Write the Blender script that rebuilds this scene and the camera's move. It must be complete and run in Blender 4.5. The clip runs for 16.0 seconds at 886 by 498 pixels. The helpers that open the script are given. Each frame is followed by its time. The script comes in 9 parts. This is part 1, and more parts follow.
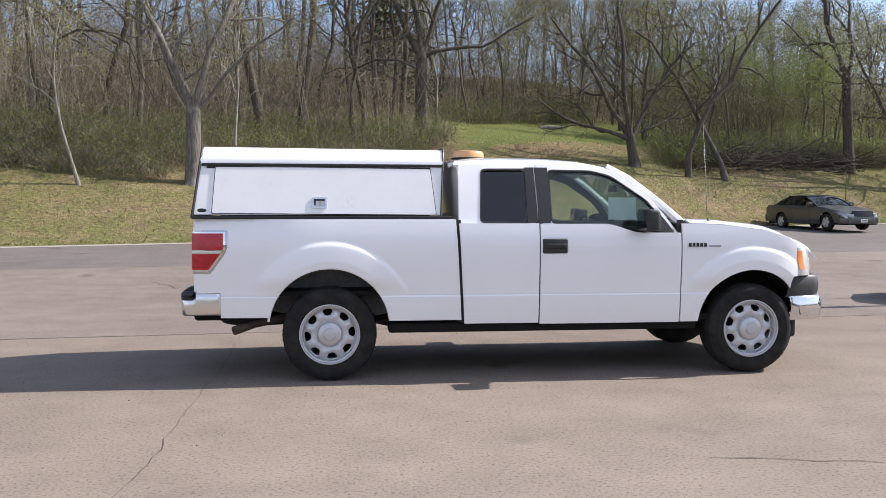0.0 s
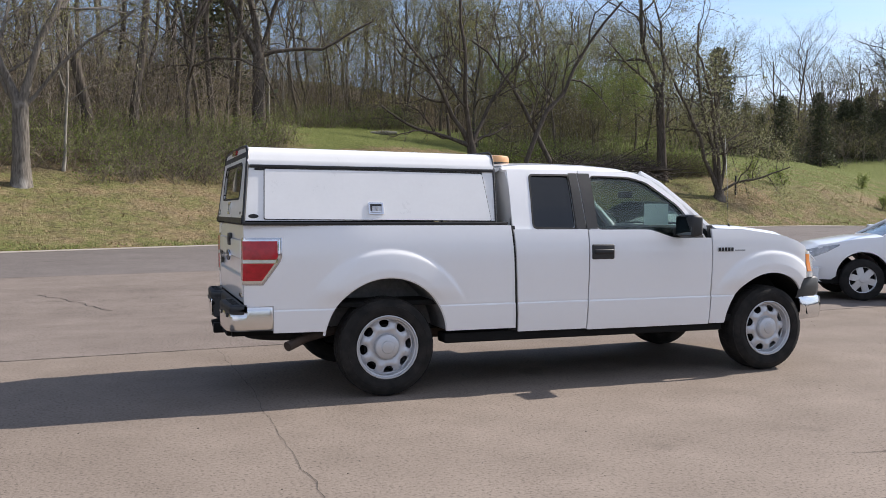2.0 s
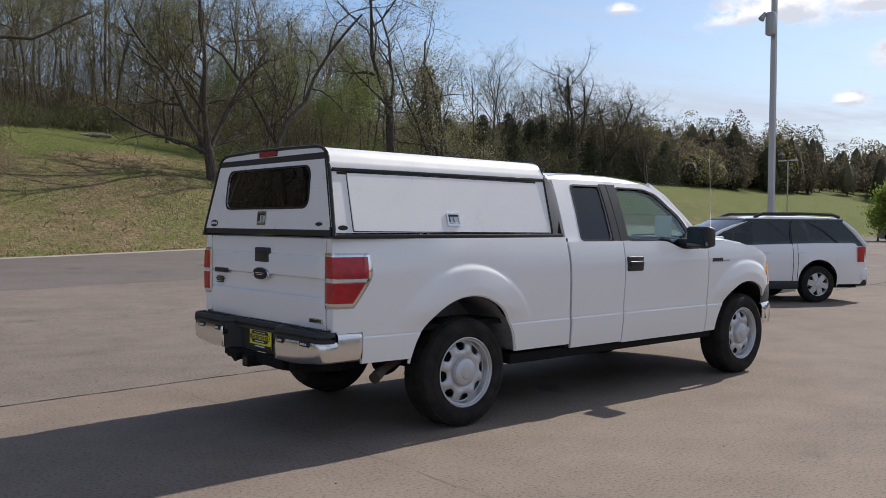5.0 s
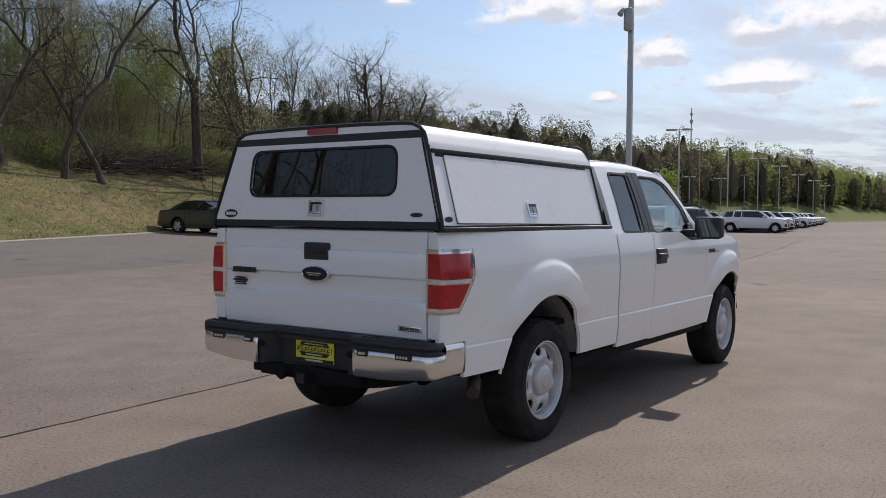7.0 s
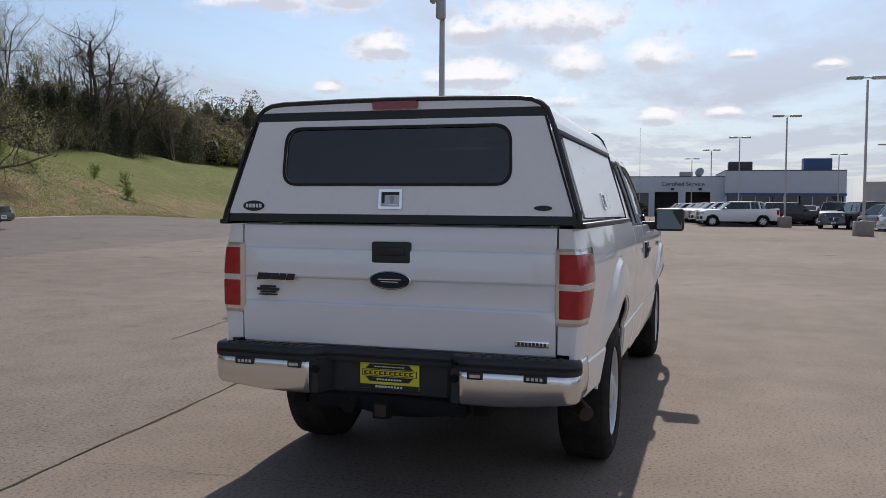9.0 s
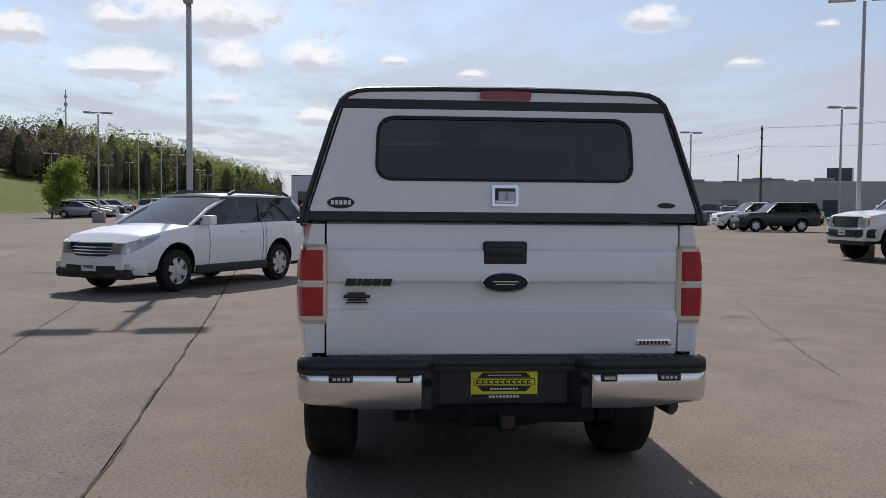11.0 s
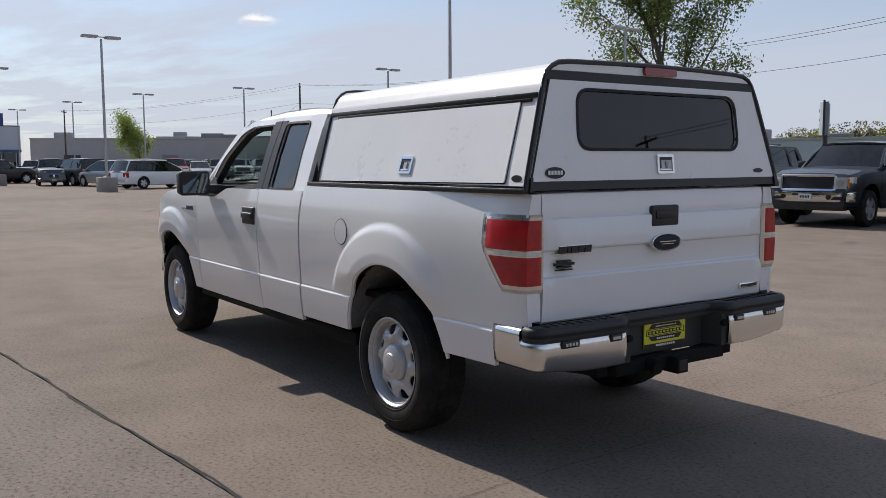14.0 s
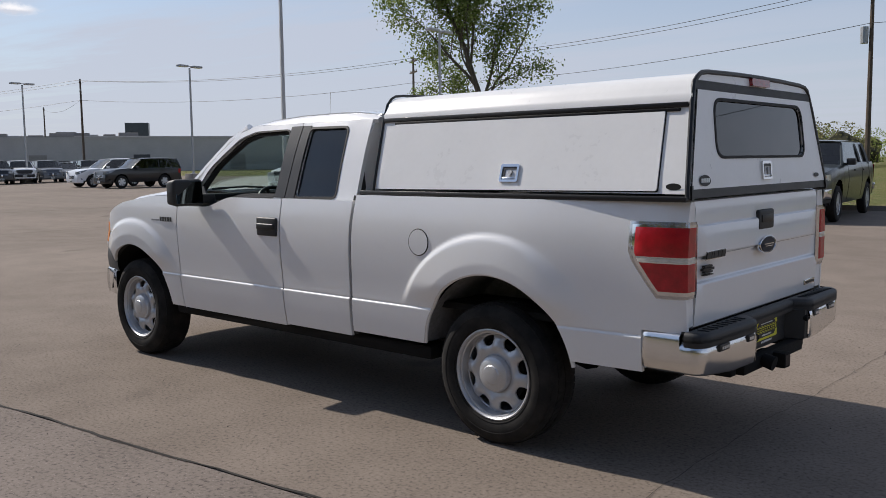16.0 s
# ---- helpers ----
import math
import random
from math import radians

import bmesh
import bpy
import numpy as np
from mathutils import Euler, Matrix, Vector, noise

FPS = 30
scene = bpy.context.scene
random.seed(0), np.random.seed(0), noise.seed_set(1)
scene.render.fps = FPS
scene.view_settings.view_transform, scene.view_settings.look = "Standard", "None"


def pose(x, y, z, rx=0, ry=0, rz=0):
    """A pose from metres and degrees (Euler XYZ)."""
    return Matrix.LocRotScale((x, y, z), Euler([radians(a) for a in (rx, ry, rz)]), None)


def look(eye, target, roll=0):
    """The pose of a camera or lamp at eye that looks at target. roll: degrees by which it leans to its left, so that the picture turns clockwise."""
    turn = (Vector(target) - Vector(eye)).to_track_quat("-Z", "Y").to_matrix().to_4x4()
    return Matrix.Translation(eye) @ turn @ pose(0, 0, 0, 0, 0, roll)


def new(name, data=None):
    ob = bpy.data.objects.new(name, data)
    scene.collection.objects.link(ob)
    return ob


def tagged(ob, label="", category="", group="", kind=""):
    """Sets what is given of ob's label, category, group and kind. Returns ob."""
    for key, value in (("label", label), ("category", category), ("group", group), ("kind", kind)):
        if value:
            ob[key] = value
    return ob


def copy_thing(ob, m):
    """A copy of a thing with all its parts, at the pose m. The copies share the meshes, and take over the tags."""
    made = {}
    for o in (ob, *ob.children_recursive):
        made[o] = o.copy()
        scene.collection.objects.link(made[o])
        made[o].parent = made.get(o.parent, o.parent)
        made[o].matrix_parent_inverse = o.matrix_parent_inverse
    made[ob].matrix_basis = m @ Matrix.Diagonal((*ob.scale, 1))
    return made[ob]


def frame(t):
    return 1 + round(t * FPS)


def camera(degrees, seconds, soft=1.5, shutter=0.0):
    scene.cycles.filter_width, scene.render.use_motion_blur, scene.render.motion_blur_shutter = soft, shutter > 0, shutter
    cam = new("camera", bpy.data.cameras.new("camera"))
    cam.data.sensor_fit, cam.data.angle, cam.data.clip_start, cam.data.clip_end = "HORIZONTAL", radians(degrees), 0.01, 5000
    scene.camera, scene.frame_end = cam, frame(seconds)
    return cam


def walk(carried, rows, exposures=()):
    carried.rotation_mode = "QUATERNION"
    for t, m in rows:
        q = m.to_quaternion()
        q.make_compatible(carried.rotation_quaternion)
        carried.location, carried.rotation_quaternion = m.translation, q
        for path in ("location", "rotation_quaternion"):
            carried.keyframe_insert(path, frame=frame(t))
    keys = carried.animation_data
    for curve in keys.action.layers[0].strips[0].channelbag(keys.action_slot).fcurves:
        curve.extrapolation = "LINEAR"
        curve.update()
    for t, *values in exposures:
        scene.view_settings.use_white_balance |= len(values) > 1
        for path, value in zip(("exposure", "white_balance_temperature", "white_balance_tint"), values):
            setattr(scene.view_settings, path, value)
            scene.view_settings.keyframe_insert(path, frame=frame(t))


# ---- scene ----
cam = camera(53.4, 16.0, 0.7)
PATH = [
    (0, (0.095, -8.183, 1.442), (0.329, -6.199, 1.345), 0.1),
    (0.5, (-0.405, -8.004, 1.444), (-0.061, -6.036, 1.348), 0.4),
    (1, (-0.93, -7.878, 1.458), (-0.456, -5.937, 1.368), 0.3),
    (1.5, (-1.422, -7.685, 1.437), (-0.886, -5.76, 1.352), 0.4),
    (2, (-1.902, -7.489, 1.444), (-1.222, -5.61, 1.359), 0.2),
    (2.5, (-2.37, -7.298, 1.476), (-1.554, -5.475, 1.391), 0.2),
    (3, (-2.776, -6.988, 1.422), (-1.81, -5.239, 1.338), 0.5),
    (3.5, (-3.168, -6.663, 1.419), (-2.103, -4.972, 1.337), 0.7),
    (4, (-3.528, -6.287, 1.455), (-2.408, -4.632, 1.374), 0.9),
    (4.2, (-3.67, -6.128, 1.437), (-2.505, -4.504, 1.359), 0.9),
    (6.3, (-4.746, -4.344, 1.436), (-3.246, -3.024, 1.361), 0.2),
    (6.5, (-4.824, -4.11, 1.457), (-3.282, -2.84, 1.37), 0.5),
    (7, (-4.903, -3.585, 1.436), (-3.265, -2.439, 1.356), 0.4),
    (7.5, (-4.991, -3.04, 1.425), (-3.261, -2.039, 1.342), 0.6),
    (8, (-5.029, -2.537, 1.423), (-3.242, -1.644, 1.338), 0.7),
    (8.5, (-5.011, -2.0, 1.421), (-3.171, -1.22, 1.328), 0.4),
    (9, (-5.029, -1.488, 1.438), (-3.121, -0.895, 1.339), 0.4),
    (9.2, (-5.009, -1.274, 1.423), (-3.089, -0.724, 1.328), 0.3),
    (11.3, (-4.996, 0.895, 1.416), (-3.016, 0.633, 1.313), 0.6),
    (11.5, (-4.997, 1.101, 1.435), (-3.025, 0.782, 1.327), 0.7),
    (12, (-4.842, 1.619, 1.387), (-2.901, 1.15, 1.272), 1.3),
    (12.5, (-4.665, 2.103, 1.413), (-2.792, 1.415, 1.282), 0.9),
    (13, (-4.466, 2.555, 1.438), (-2.656, 1.718, 1.288), 0.7),
    (13.5, (-4.228, 2.976, 1.455), (-2.5, 1.981, 1.302), 0.2),
    (14, (-4.056, 3.411, 1.48), (-2.42, 2.277, 1.284), -0.3),
    (14.5, (-3.827, 3.78, 1.47), (-2.27, 2.542, 1.265), -0.3),
    (15, (-3.562, 4.112, 1.491), (-2.103, 2.759, 1.287), -0.2),
    (15.5, (-3.268, 4.406, 1.545), (-1.876, 2.985, 1.34), -0.6),
    (16, (-2.876, 4.58, 1.541), (-1.555, 3.092, 1.339), -0.7),
]
walk(cam, [(t, look(eye, target, roll)) for t, eye, target, roll in PATH], exposures=[(0, 0.77, 6400, 15), (1, 0.66, 6420, 14.5), (2.5, 0.35, 6450, 13.5), (3.5, 0.12, 6480, 13), (4.2, 0.05, 6480, 13), (7, -0.12, 6480, 13), (9, -0.14, 6480, 13), (11.5, -0.18, 6480, 13), (12.5, -0.05, 6480, 12.5), (14.5, -0.08, 6480, 12.5), (16, -0.12, 6480, 12.5)])

# ---- world, sun ----
SUN_EL, SUN_AZ = radians(41.0), radians(6.4)      # azimuth from +x towards +y
SUN_DIR = Vector((math.cos(SUN_EL) * math.cos(SUN_AZ), math.cos(SUN_EL) * math.sin(SUN_AZ), math.sin(SUN_EL)))

sun_data = bpy.data.lights.new("sun", "SUN")
sun_data.energy, sun_data.angle, sun_data.color = 4.7, radians(0.6), (1.0, 0.94, 0.85)
sun_ob = new("sun", sun_data)
sun_ob.matrix_basis = look((0, 0, 60), Vector((0, 0, 60)) - SUN_DIR)

world = bpy.data.worlds.new("sky")
scene.world = world
world.use_nodes = True


class Nodes:
    """Short hand to write node trees."""

    def __init__(self, tree):
        self.tree = tree

    def node(self, kind, props=None, **inputs):
        n = self.tree.nodes.new(kind)
        for key, value in (props or {}).items():
            setattr_safe(n, key, value)
        for key, value in inputs.items():
            sock = n.inputs[int(key[1:])] if key[0] == "i" and key[1:].isdigit() else n.inputs[key.replace("_", " ")]
            self.put(sock, value)
        return n

    def put(self, sock, value):
        if isinstance(value, bpy.types.NodeSocket):
            self.tree.links.new(value, sock)
        elif isinstance(value, bpy.types.Node):
            self.tree.links.new(value.outputs[0], sock)
        else:
            sock.default_value = value

    def math(self, op, a, b=0.0, c=None):
        n = self.tree.nodes.new("ShaderNodeMath")
        n.operation = op
        self.put(n.inputs[0], a)
        self.put(n.inputs[1], b)
        if c is not None:
            self.put(n.inputs[2], c)
        return n.outputs[0]

    def vmath(self, op, a, b=(0, 0, 0)):
        n = self.tree.nodes.new("ShaderNodeVectorMath")
        n.operation = op
        self.put(n.inputs[0], a)
        if op == "SCALE":
            self.put(n.inputs[3], b)
        else:
            self.put(n.inputs[1], b)
        return n.outputs[1] if op in ("DOT_PRODUCT", "LENGTH", "DISTANCE") else n.outputs[0]

    def noise(self, vec, scale, detail=4.0, rough=0.55, dist=0.0):
        n = self.tree.nodes.new("ShaderNodeTexNoise")
        if vec is not None:
            self.put(n.inputs["Vector"], vec)
        n.inputs["Scale"].default_value, n.inputs["Detail"].default_value = scale, detail
        n.inputs["Roughness"].default_value, n.inputs["Distortion"].default_value = rough, dist
        return n.outputs[0]

    def ramp(self, fac, *stops):
        n = self.tree.nodes.new("ShaderNodeValToRGB")
        self.put(n.inputs[0], fac)
        el = n.color_ramp.elements
        while len(el) < len(stops):
            el.new(0.5)
        for e, (p, c) in zip(el, stops):
            e.position = p
            e.color = (*c, 1) if len(c) == 3 else c
        return n.outputs[0]

    def mix(self, fac, a, b, blend="MIX"):
        n = self.tree.nodes.new("ShaderNodeMix")
        n.data_type, n.blend_type = "RGBA", blend
        self.put(n.inputs[0], fac)
        self.put(n.inputs[6], a if not isinstance(a, tuple) or len(a) == 4 else (*a, 1))
        self.put(n.inputs[7], b if not isinstance(b, tuple) or len(b) == 4 else (*b, 1))
        return n.outputs[2]

    def smooth(self, value, lo, hi, a=0.0, b=1.0):
        n = self.tree.nodes.new("ShaderNodeMapRange")
        n.interpolation_type = "SMOOTHSTEP"
        self.put(n.inputs[0], value)
        n.inputs[1].default_value, n.inputs[2].default_value = lo, hi
        n.inputs[3].default_value, n.inputs[4].default_value = a, b
        return n.outputs[0]


CLOUDS = [(3.9, 9.1, 2.2, 0.85), (8.7, 8.7, 1.8, 0.9), (15.1, 8.2, 2.8, 0.8), (11.0, 11.4, 4.4, 1.2), (15.6, 10.9, 1.9, 0.75), (9.5, 6.5, 2.0, 0.66), (3.9, 5.5, 1.4, 0.48), (-0.4, 5.7, 1.3, 0.3),
          (-17.7, 11.6, 1.65, 0.6), (-23.1, 8.8, 1.0, 0.28), (-1.3, 9.2, 0.9, 0.26), (-6.2, 8.4, 0.8, 0.22), (20.8, 9.9, 1.8, 0.66), (31.0, 12.2, 2.2, 0.5), (24.9, 7.3, 1.0, 0.33),
          (29.1, 12.8, 3.0, 0.9), (23.4, 13.0, 2.2, 0.66), (38.1, 13.3, 1.1, 0.3), (16.2, 8.0, 3.6, 0.5), (-27.9, 10.8, 0.8, 0.24), (-36, 13.5, 2.0, 0.5), (6, 14.5, 5.0, 1.4), (-10, 15, 3.5, 1.0)]


def build_sky():
    """Nishita sky with thin high haze and small fair-weather cumulus, all fixed in direction."""
    k = Nodes(world.node_tree)
    t = world.node_tree
    bg = t.nodes["Background"]
    sky = t.nodes.new("ShaderNodeTexSky")
    sky.sky_type, sky.sun_disc = "NISHITA", False
    sky.sun_elevation, sky.sun_rotation = SUN_EL, radians(90) - SUN_AZ
    sky.altitude, sky.air_density, sky.dust_density, sky.ozone_density = 300, 1.0, 1.2, 1.0
    co = t.nodes.new("ShaderNodeTexCoord").outputs["Generated"]
    sep = t.nodes.new("ShaderNodeSeparateXYZ")
    t.links.new(co, sep.inputs[0])
    zc = k.math("MAXIMUM", sep.outputs[2], 0.03)
    comb = t.nodes.new("ShaderNodeCombineXYZ")
    k.put(comb.inputs[0], k.math("DIVIDE", sep.outputs[0], zc))
    k.put(comb.inputs[1], k.math("DIVIDE", sep.outputs[1], zc))
    flat = comb.outputs[0]
    # fair-weather cumulus: azimuth, elevation, half width, half height in degrees
    wob = k.noise(k.vmath("MULTIPLY", co, (1.0, 1.0, 1.35)), 38.0, 8.0, 0.66)
    wob2 = k.noise(co, 12.0, 3.0, 0.5)
    near, shade = None, None
    for az, el, a, b in CLOUDS:
        az, el = radians(az), radians(el)
        e1 = Vector((math.sin(az), -math.cos(az), 0)) / math.tan(radians(a))
        e2 = Vector((-math.sin(el) * math.cos(az), -math.sin(el) * math.sin(az), math.cos(el))) / math.tan(radians(b * 1.5))
        u, v = k.vmath("DOT_PRODUCT", co, tuple(e1)), k.vmath("DOT_PRODUCT", co, tuple(e2))
        low = k.math("MULTIPLY", k.math("MINIMUM", v, 0.0), 0.6)
        v = k.math("ADD", v, low)
        r2 = k.math("MULTIPLY_ADD", v, v, k.math("MULTIPLY", u, u))
        # tops and rims stay white, the lower middle of each cloud is grey
        body = k.math("MULTIPLY", v, k.math("MAXIMUM", k.math("SUBTRACT", 1.3, r2), 0.0))
        near = r2 if near is None else k.math("MINIMUM", near, r2)
        shade = body if shade is None else k.math("ADD", shade, body)
    rag = k.math("ADD", k.math("MULTIPLY", k.math("SUBTRACT", wob, 0.5), 3.0), k.math("MULTIPLY", k.math("SUBTRACT", wob2, 0.5), 2.8))
    cover = k.smooth(k.math("ADD", k.math("SQRT", near), rag), 1.45, 0.35)
    cover = k.math("MULTIPLY", cover, k.smooth(sep.outputs[0], 0.0, 0.2))
    puff = k.mix(k.smooth(k.math("ADD", shade, k.math("MULTIPLY", k.math("SUBTRACT", wob, 0.5), 1.6)), 0.30, -0.34), (7.7, 7.7, 7.8), (5.0, 5.3, 5.9))
    # high thin veil that whitens the sky towards the sun
    veil_noise = k.noise(k.vmath("MULTIPLY", flat, (0.25, 0.7, 1.0)), 0.8, 6.0, 0.62)
    toward = k.vmath("DOT_PRODUCT", co, tuple(SUN_DIR))
    veil = k.math("MULTIPLY", k.smooth(toward, 0.2, 0.98, 0.12, 0.62), k.smooth(veil_noise, 0.40, 0.64, 0.08, 1.0))
    # unseen bright cloud away from the sun, added to brighten the shaded tailgate
    veil = k.math("ADD", veil, k.smooth(toward, 0.1, -0.6, 0.0, 0.55))
    # thicker grey cloud over the side away from the hill
    veil = k.math("ADD", veil, k.smooth(sep.outputs[1], -0.1, -0.7, 0.0, 0.38))
    haze = k.smooth(sep.outputs[2], 0.0, 0.24, 0.66, 0.0)
    veil = k.math("MINIMUM", k.math("ADD", veil, k.math("MULTIPLY", haze, k.smooth(toward, -0.3, 0.7, 0.35, 1.0))), 0.9)
    col = k.mix(veil, k.vmath("MULTIPLY", sky.outputs[0], (0.70, 0.80, 0.88)), (4.25, 4.6, 5.35))
    col = k.mix(cover, col, puff)
    t.links.new(col, bg.inputs[0])
    bg.inputs[1].default_value = 0.138


def setattr_safe(n, key, value):
    if key == "operation":
        n.operation = value
    elif key == "noise_dimensions":
        n.noise_dimensions = value


build_sky()

# ---- materials ----
MATS = {}


def material(name):
    m = bpy.data.materials.new(name)
    m.use_nodes = True
    MATS[name] = m
    return m, Nodes(m.node_tree), m.node_tree.nodes["Principled BSDF"]


def obj_co(k):
    return k.tree.nodes.new("ShaderNodeTexCoord").outputs["Object"]


def world_co(k):
    return k.tree.nodes.new("ShaderNodeNewGeometry").outputs["Position"]


def bump(k, bsdf, height, strength, distance=0.01):
    n = k.tree.nodes.new("ShaderNodeBump")
    n.inputs["Strength"].default_value, n.inputs["Distance"].default_value = strength, distance
    k.put(n.inputs["Height"], height)
    k.put(bsdf.inputs["Normal"], n.outputs[0])


def plain(name, col, rough=0.5, metal=0.0, var=0.06, scale=6.0, bumpy=0.0, coat=0.0, spec=0.5, trans=0.0):
    """Simple surface with variation at two scales."""
    m, k, b = material(name)
    co = obj_co(k)
    n1, n2 = k.noise(co, scale, 3.0), k.noise(co, scale * 9, 4.0)
    f = k.math("ADD", k.math("MULTIPLY", n1, 0.6), k.math("MULTIPLY", n2, 0.4))
    lo = tuple(max(0.0, c * (1 - var)) for c in col)
    hi = tuple(min(1.0, c * (1 + var)) for c in col)
    k.put(b.inputs["Base Color"], k.ramp(f, (0.3, lo), (0.7, hi)))
    k.put(b.inputs["Roughness"], k.smooth(f, 0.25, 0.75, max(0.02, rough * 0.88), min(1, rough * 1.12)))
    b.inputs["Metallic"].default_value = metal
    b.inputs["Coat Weight"].default_value, b.inputs["Coat Roughness"].default_value = coat, 0.06
    b.inputs["Specular IOR Level"].default_value = spec
    b.inputs["Transmission Weight"].default_value = trans
    if bumpy:
        bump(k, b, n2, bumpy, 0.004)
    return m


def paint(name, col, dirt=0.25, flake=0.0):
    """Car paint: clear coat over colour, with a thin dusting of road dirt low down on the body's own height."""
    m, k, b = material(name)
    co = obj_co(k)
    n = k.noise(co, 3.0, 5.0, 0.6)
    n2 = k.noise(co, 28.0, 4.0, 0.6)
    dusty = k.math("MULTIPLY", k.smooth(k.math("ADD", k.math("MULTIPLY", n, 0.6), k.math("MULTIPLY", n2, 0.4)), 0.42, 0.72), dirt)
    k.put(b.inputs["Base Color"], k.mix(dusty, col, tuple(0.7 * c + 0.08 for c in col)))
    k.put(b.inputs["Roughness"], k.smooth(n2, 0.3, 0.8, 0.28, 0.42))
    b.inputs["Metallic"].default_value = flake
    b.inputs["Coat Weight"].default_value = 0.9 if max(col) > 0.5 else 0.45
    k.put(b.inputs["Coat Roughness"], k.smooth(n, 0.3, 0.8, 0.03, 0.12))
    return m


white_paint = paint("white_paint", (0.82, 0.825, 0.83), 0.08)
white_gelcoat = plain("white_gelcoat", (0.80, 0.80, 0.79), 0.30, 0, 0.03, 4, 0.03, 0.3)
black_trim = plain("black_trim", (0.012, 0.012, 0.013), 0.45, 0, 0.3, 12, 0.1)
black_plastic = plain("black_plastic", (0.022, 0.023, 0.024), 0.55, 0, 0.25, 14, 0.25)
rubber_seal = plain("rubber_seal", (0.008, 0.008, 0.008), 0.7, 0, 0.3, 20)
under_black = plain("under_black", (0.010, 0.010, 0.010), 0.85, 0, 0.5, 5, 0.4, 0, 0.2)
well_grey = plain("well_grey", (0.20, 0.20, 0.202), 0.9, 0, 0.4, 5, 0.4, 0, 0.2)
silver_bezel = plain("silver_bezel", (0.50, 0.50, 0.52), 0.15, 0.85, 0.10, 20)
bumper_chrome = plain("bumper_chrome", (0.74, 0.74, 0.74), 0.20, 1.0, 0.05, 5, 0.02)
latch_grey = plain("latch_grey", (0.55, 0.56, 0.58), 0.35, 0.2, 0.08, 20)
chrome = plain("chrome", (0.72, 0.72, 0.73), 0.10, 1.0, 0.04, 5)
steel_silver = plain("steel_silver", (0.54, 0.55, 0.57), 0.42, 0.55, 0.07, 10, 0.05)
grey_metal = plain("grey_metal", (0.36, 0.37, 0.38), 0.5, 0.5, 0.1, 6, 0.1)
rust_steel = plain("rust_steel", (0.06, 0.042, 0.032), 0.8, 0.3, 0.5, 10, 0.4)
red_lens = plain("red_lens", (0.40, 0.008, 0.016), 0.16, 0, 0.35, 22, 0.15, 0.25)
dark_red_lens = plain("dark_red_lens", (0.26, 0.012, 0.016), 0.15, 0, 0.1, 30, 0.1, 0.6)
lamp_glass = plain("lamp_glass", (0.30, 0.31, 0.32), 0.08, 0.6, 0.5, 16, 0.2, 0.9)
clear_lens = plain("clear_lens", (0.62, 0.62, 0.60), 0.12, 0.3, 0.2, 30, 0.2, 0.8)
amber_lens = plain("amber_lens", (0.80, 0.26, 0.04), 0.2, 0, 0.1, 20, 0.1, 0.6)
amber_beacon = plain("amber_beacon", (0.62, 0.33, 0.14), 0.3, 0, 0.12, 20, 0.1, 0.4)
seat_cloth = plain("seat_cloth", (0.07, 0.07, 0.075), 0.95, 0, 0.25, 40, 0.4)
dash_plastic = plain("dash_plastic", (0.03, 0.03, 0.032), 0.7, 0, 0.2, 30, 0.2)
paper_white = plain("paper_white", (0.75, 0.78, 0.76), 0.8, 0, 0.05, 10)
plate_yellow = plain("plate_yellow", (0.78, 0.72, 0.05), 0.5, 0, 0.08, 10)
ink_black = plain("ink_black", (0.015, 0.015, 0.015), 0.5, 0, 0.2, 10)
emblem_blue = plain("emblem_blue", (0.012, 0.016, 0.03), 0.5, 0, 0.1, 20, 0, 0.0, 0.3)


def tyre_material():
    m, k, b = material("tyre_rubber")
    co = obj_co(k)
    n = k.noise(co, 9.0, 5.0, 0.6)
    k.put(b.inputs["Base Color"], k.ramp(n, (0.35, (0.012, 0.012, 0.012)), (0.75, (0.034, 0.031, 0.028))))
    b.inputs["Roughness"].default_value = 0.86
    b.inputs["Specular IOR Level"].default_value = 0.25
    bump(k, b, k.noise(co, 160.0, 3.0), 0.3, 0.003)
    return m


tyre_rubber = tyre_material()


def glass_material(name, tint, gloss=0.035):
    """Thin tinted car glass: reflects by Fresnel, lets tinted light straight through."""
    m = bpy.data.materials.new(name)
    m.use_nodes = True
    t = m.node_tree
    k = Nodes(t)
    t.nodes.remove(t.nodes["Principled BSDF"])
    out = t.nodes["Material Output"]
    tr = t.nodes.new("ShaderNodeBsdfTransparent")
    tr.inputs[0].default_value = (*tint, 1)
    gl = t.nodes.new("ShaderNodeBsdfGlossy")
    gl.inputs["Roughness"].default_value = 0.015
    n = k.noise(obj_co(k), 12.0, 4.0)
    k.put(gl.inputs["Color"], k.ramp(n, (0.3, (0.90, 0.93, 0.95)), (0.7, (0.97, 0.98, 1.0))))
    lw = t.nodes.new("ShaderNodeLayerWeight")
    lw.inputs[0].default_value = 0.5
    mixer = t.nodes.new("ShaderNodeMixShader")
    k.put(mixer.inputs[0], k.math("MULTIPLY_ADD", k.math("POWER", lw.outputs["Facing"], 4.2), 0.9, gloss))
    t.links.new(tr.outputs[0], mixer.inputs[1])
    t.links.new(gl.outputs[0], mixer.inputs[2])
    t.links.new(mixer.outputs[0], out.inputs[0])
    MATS[name] = m
    return m


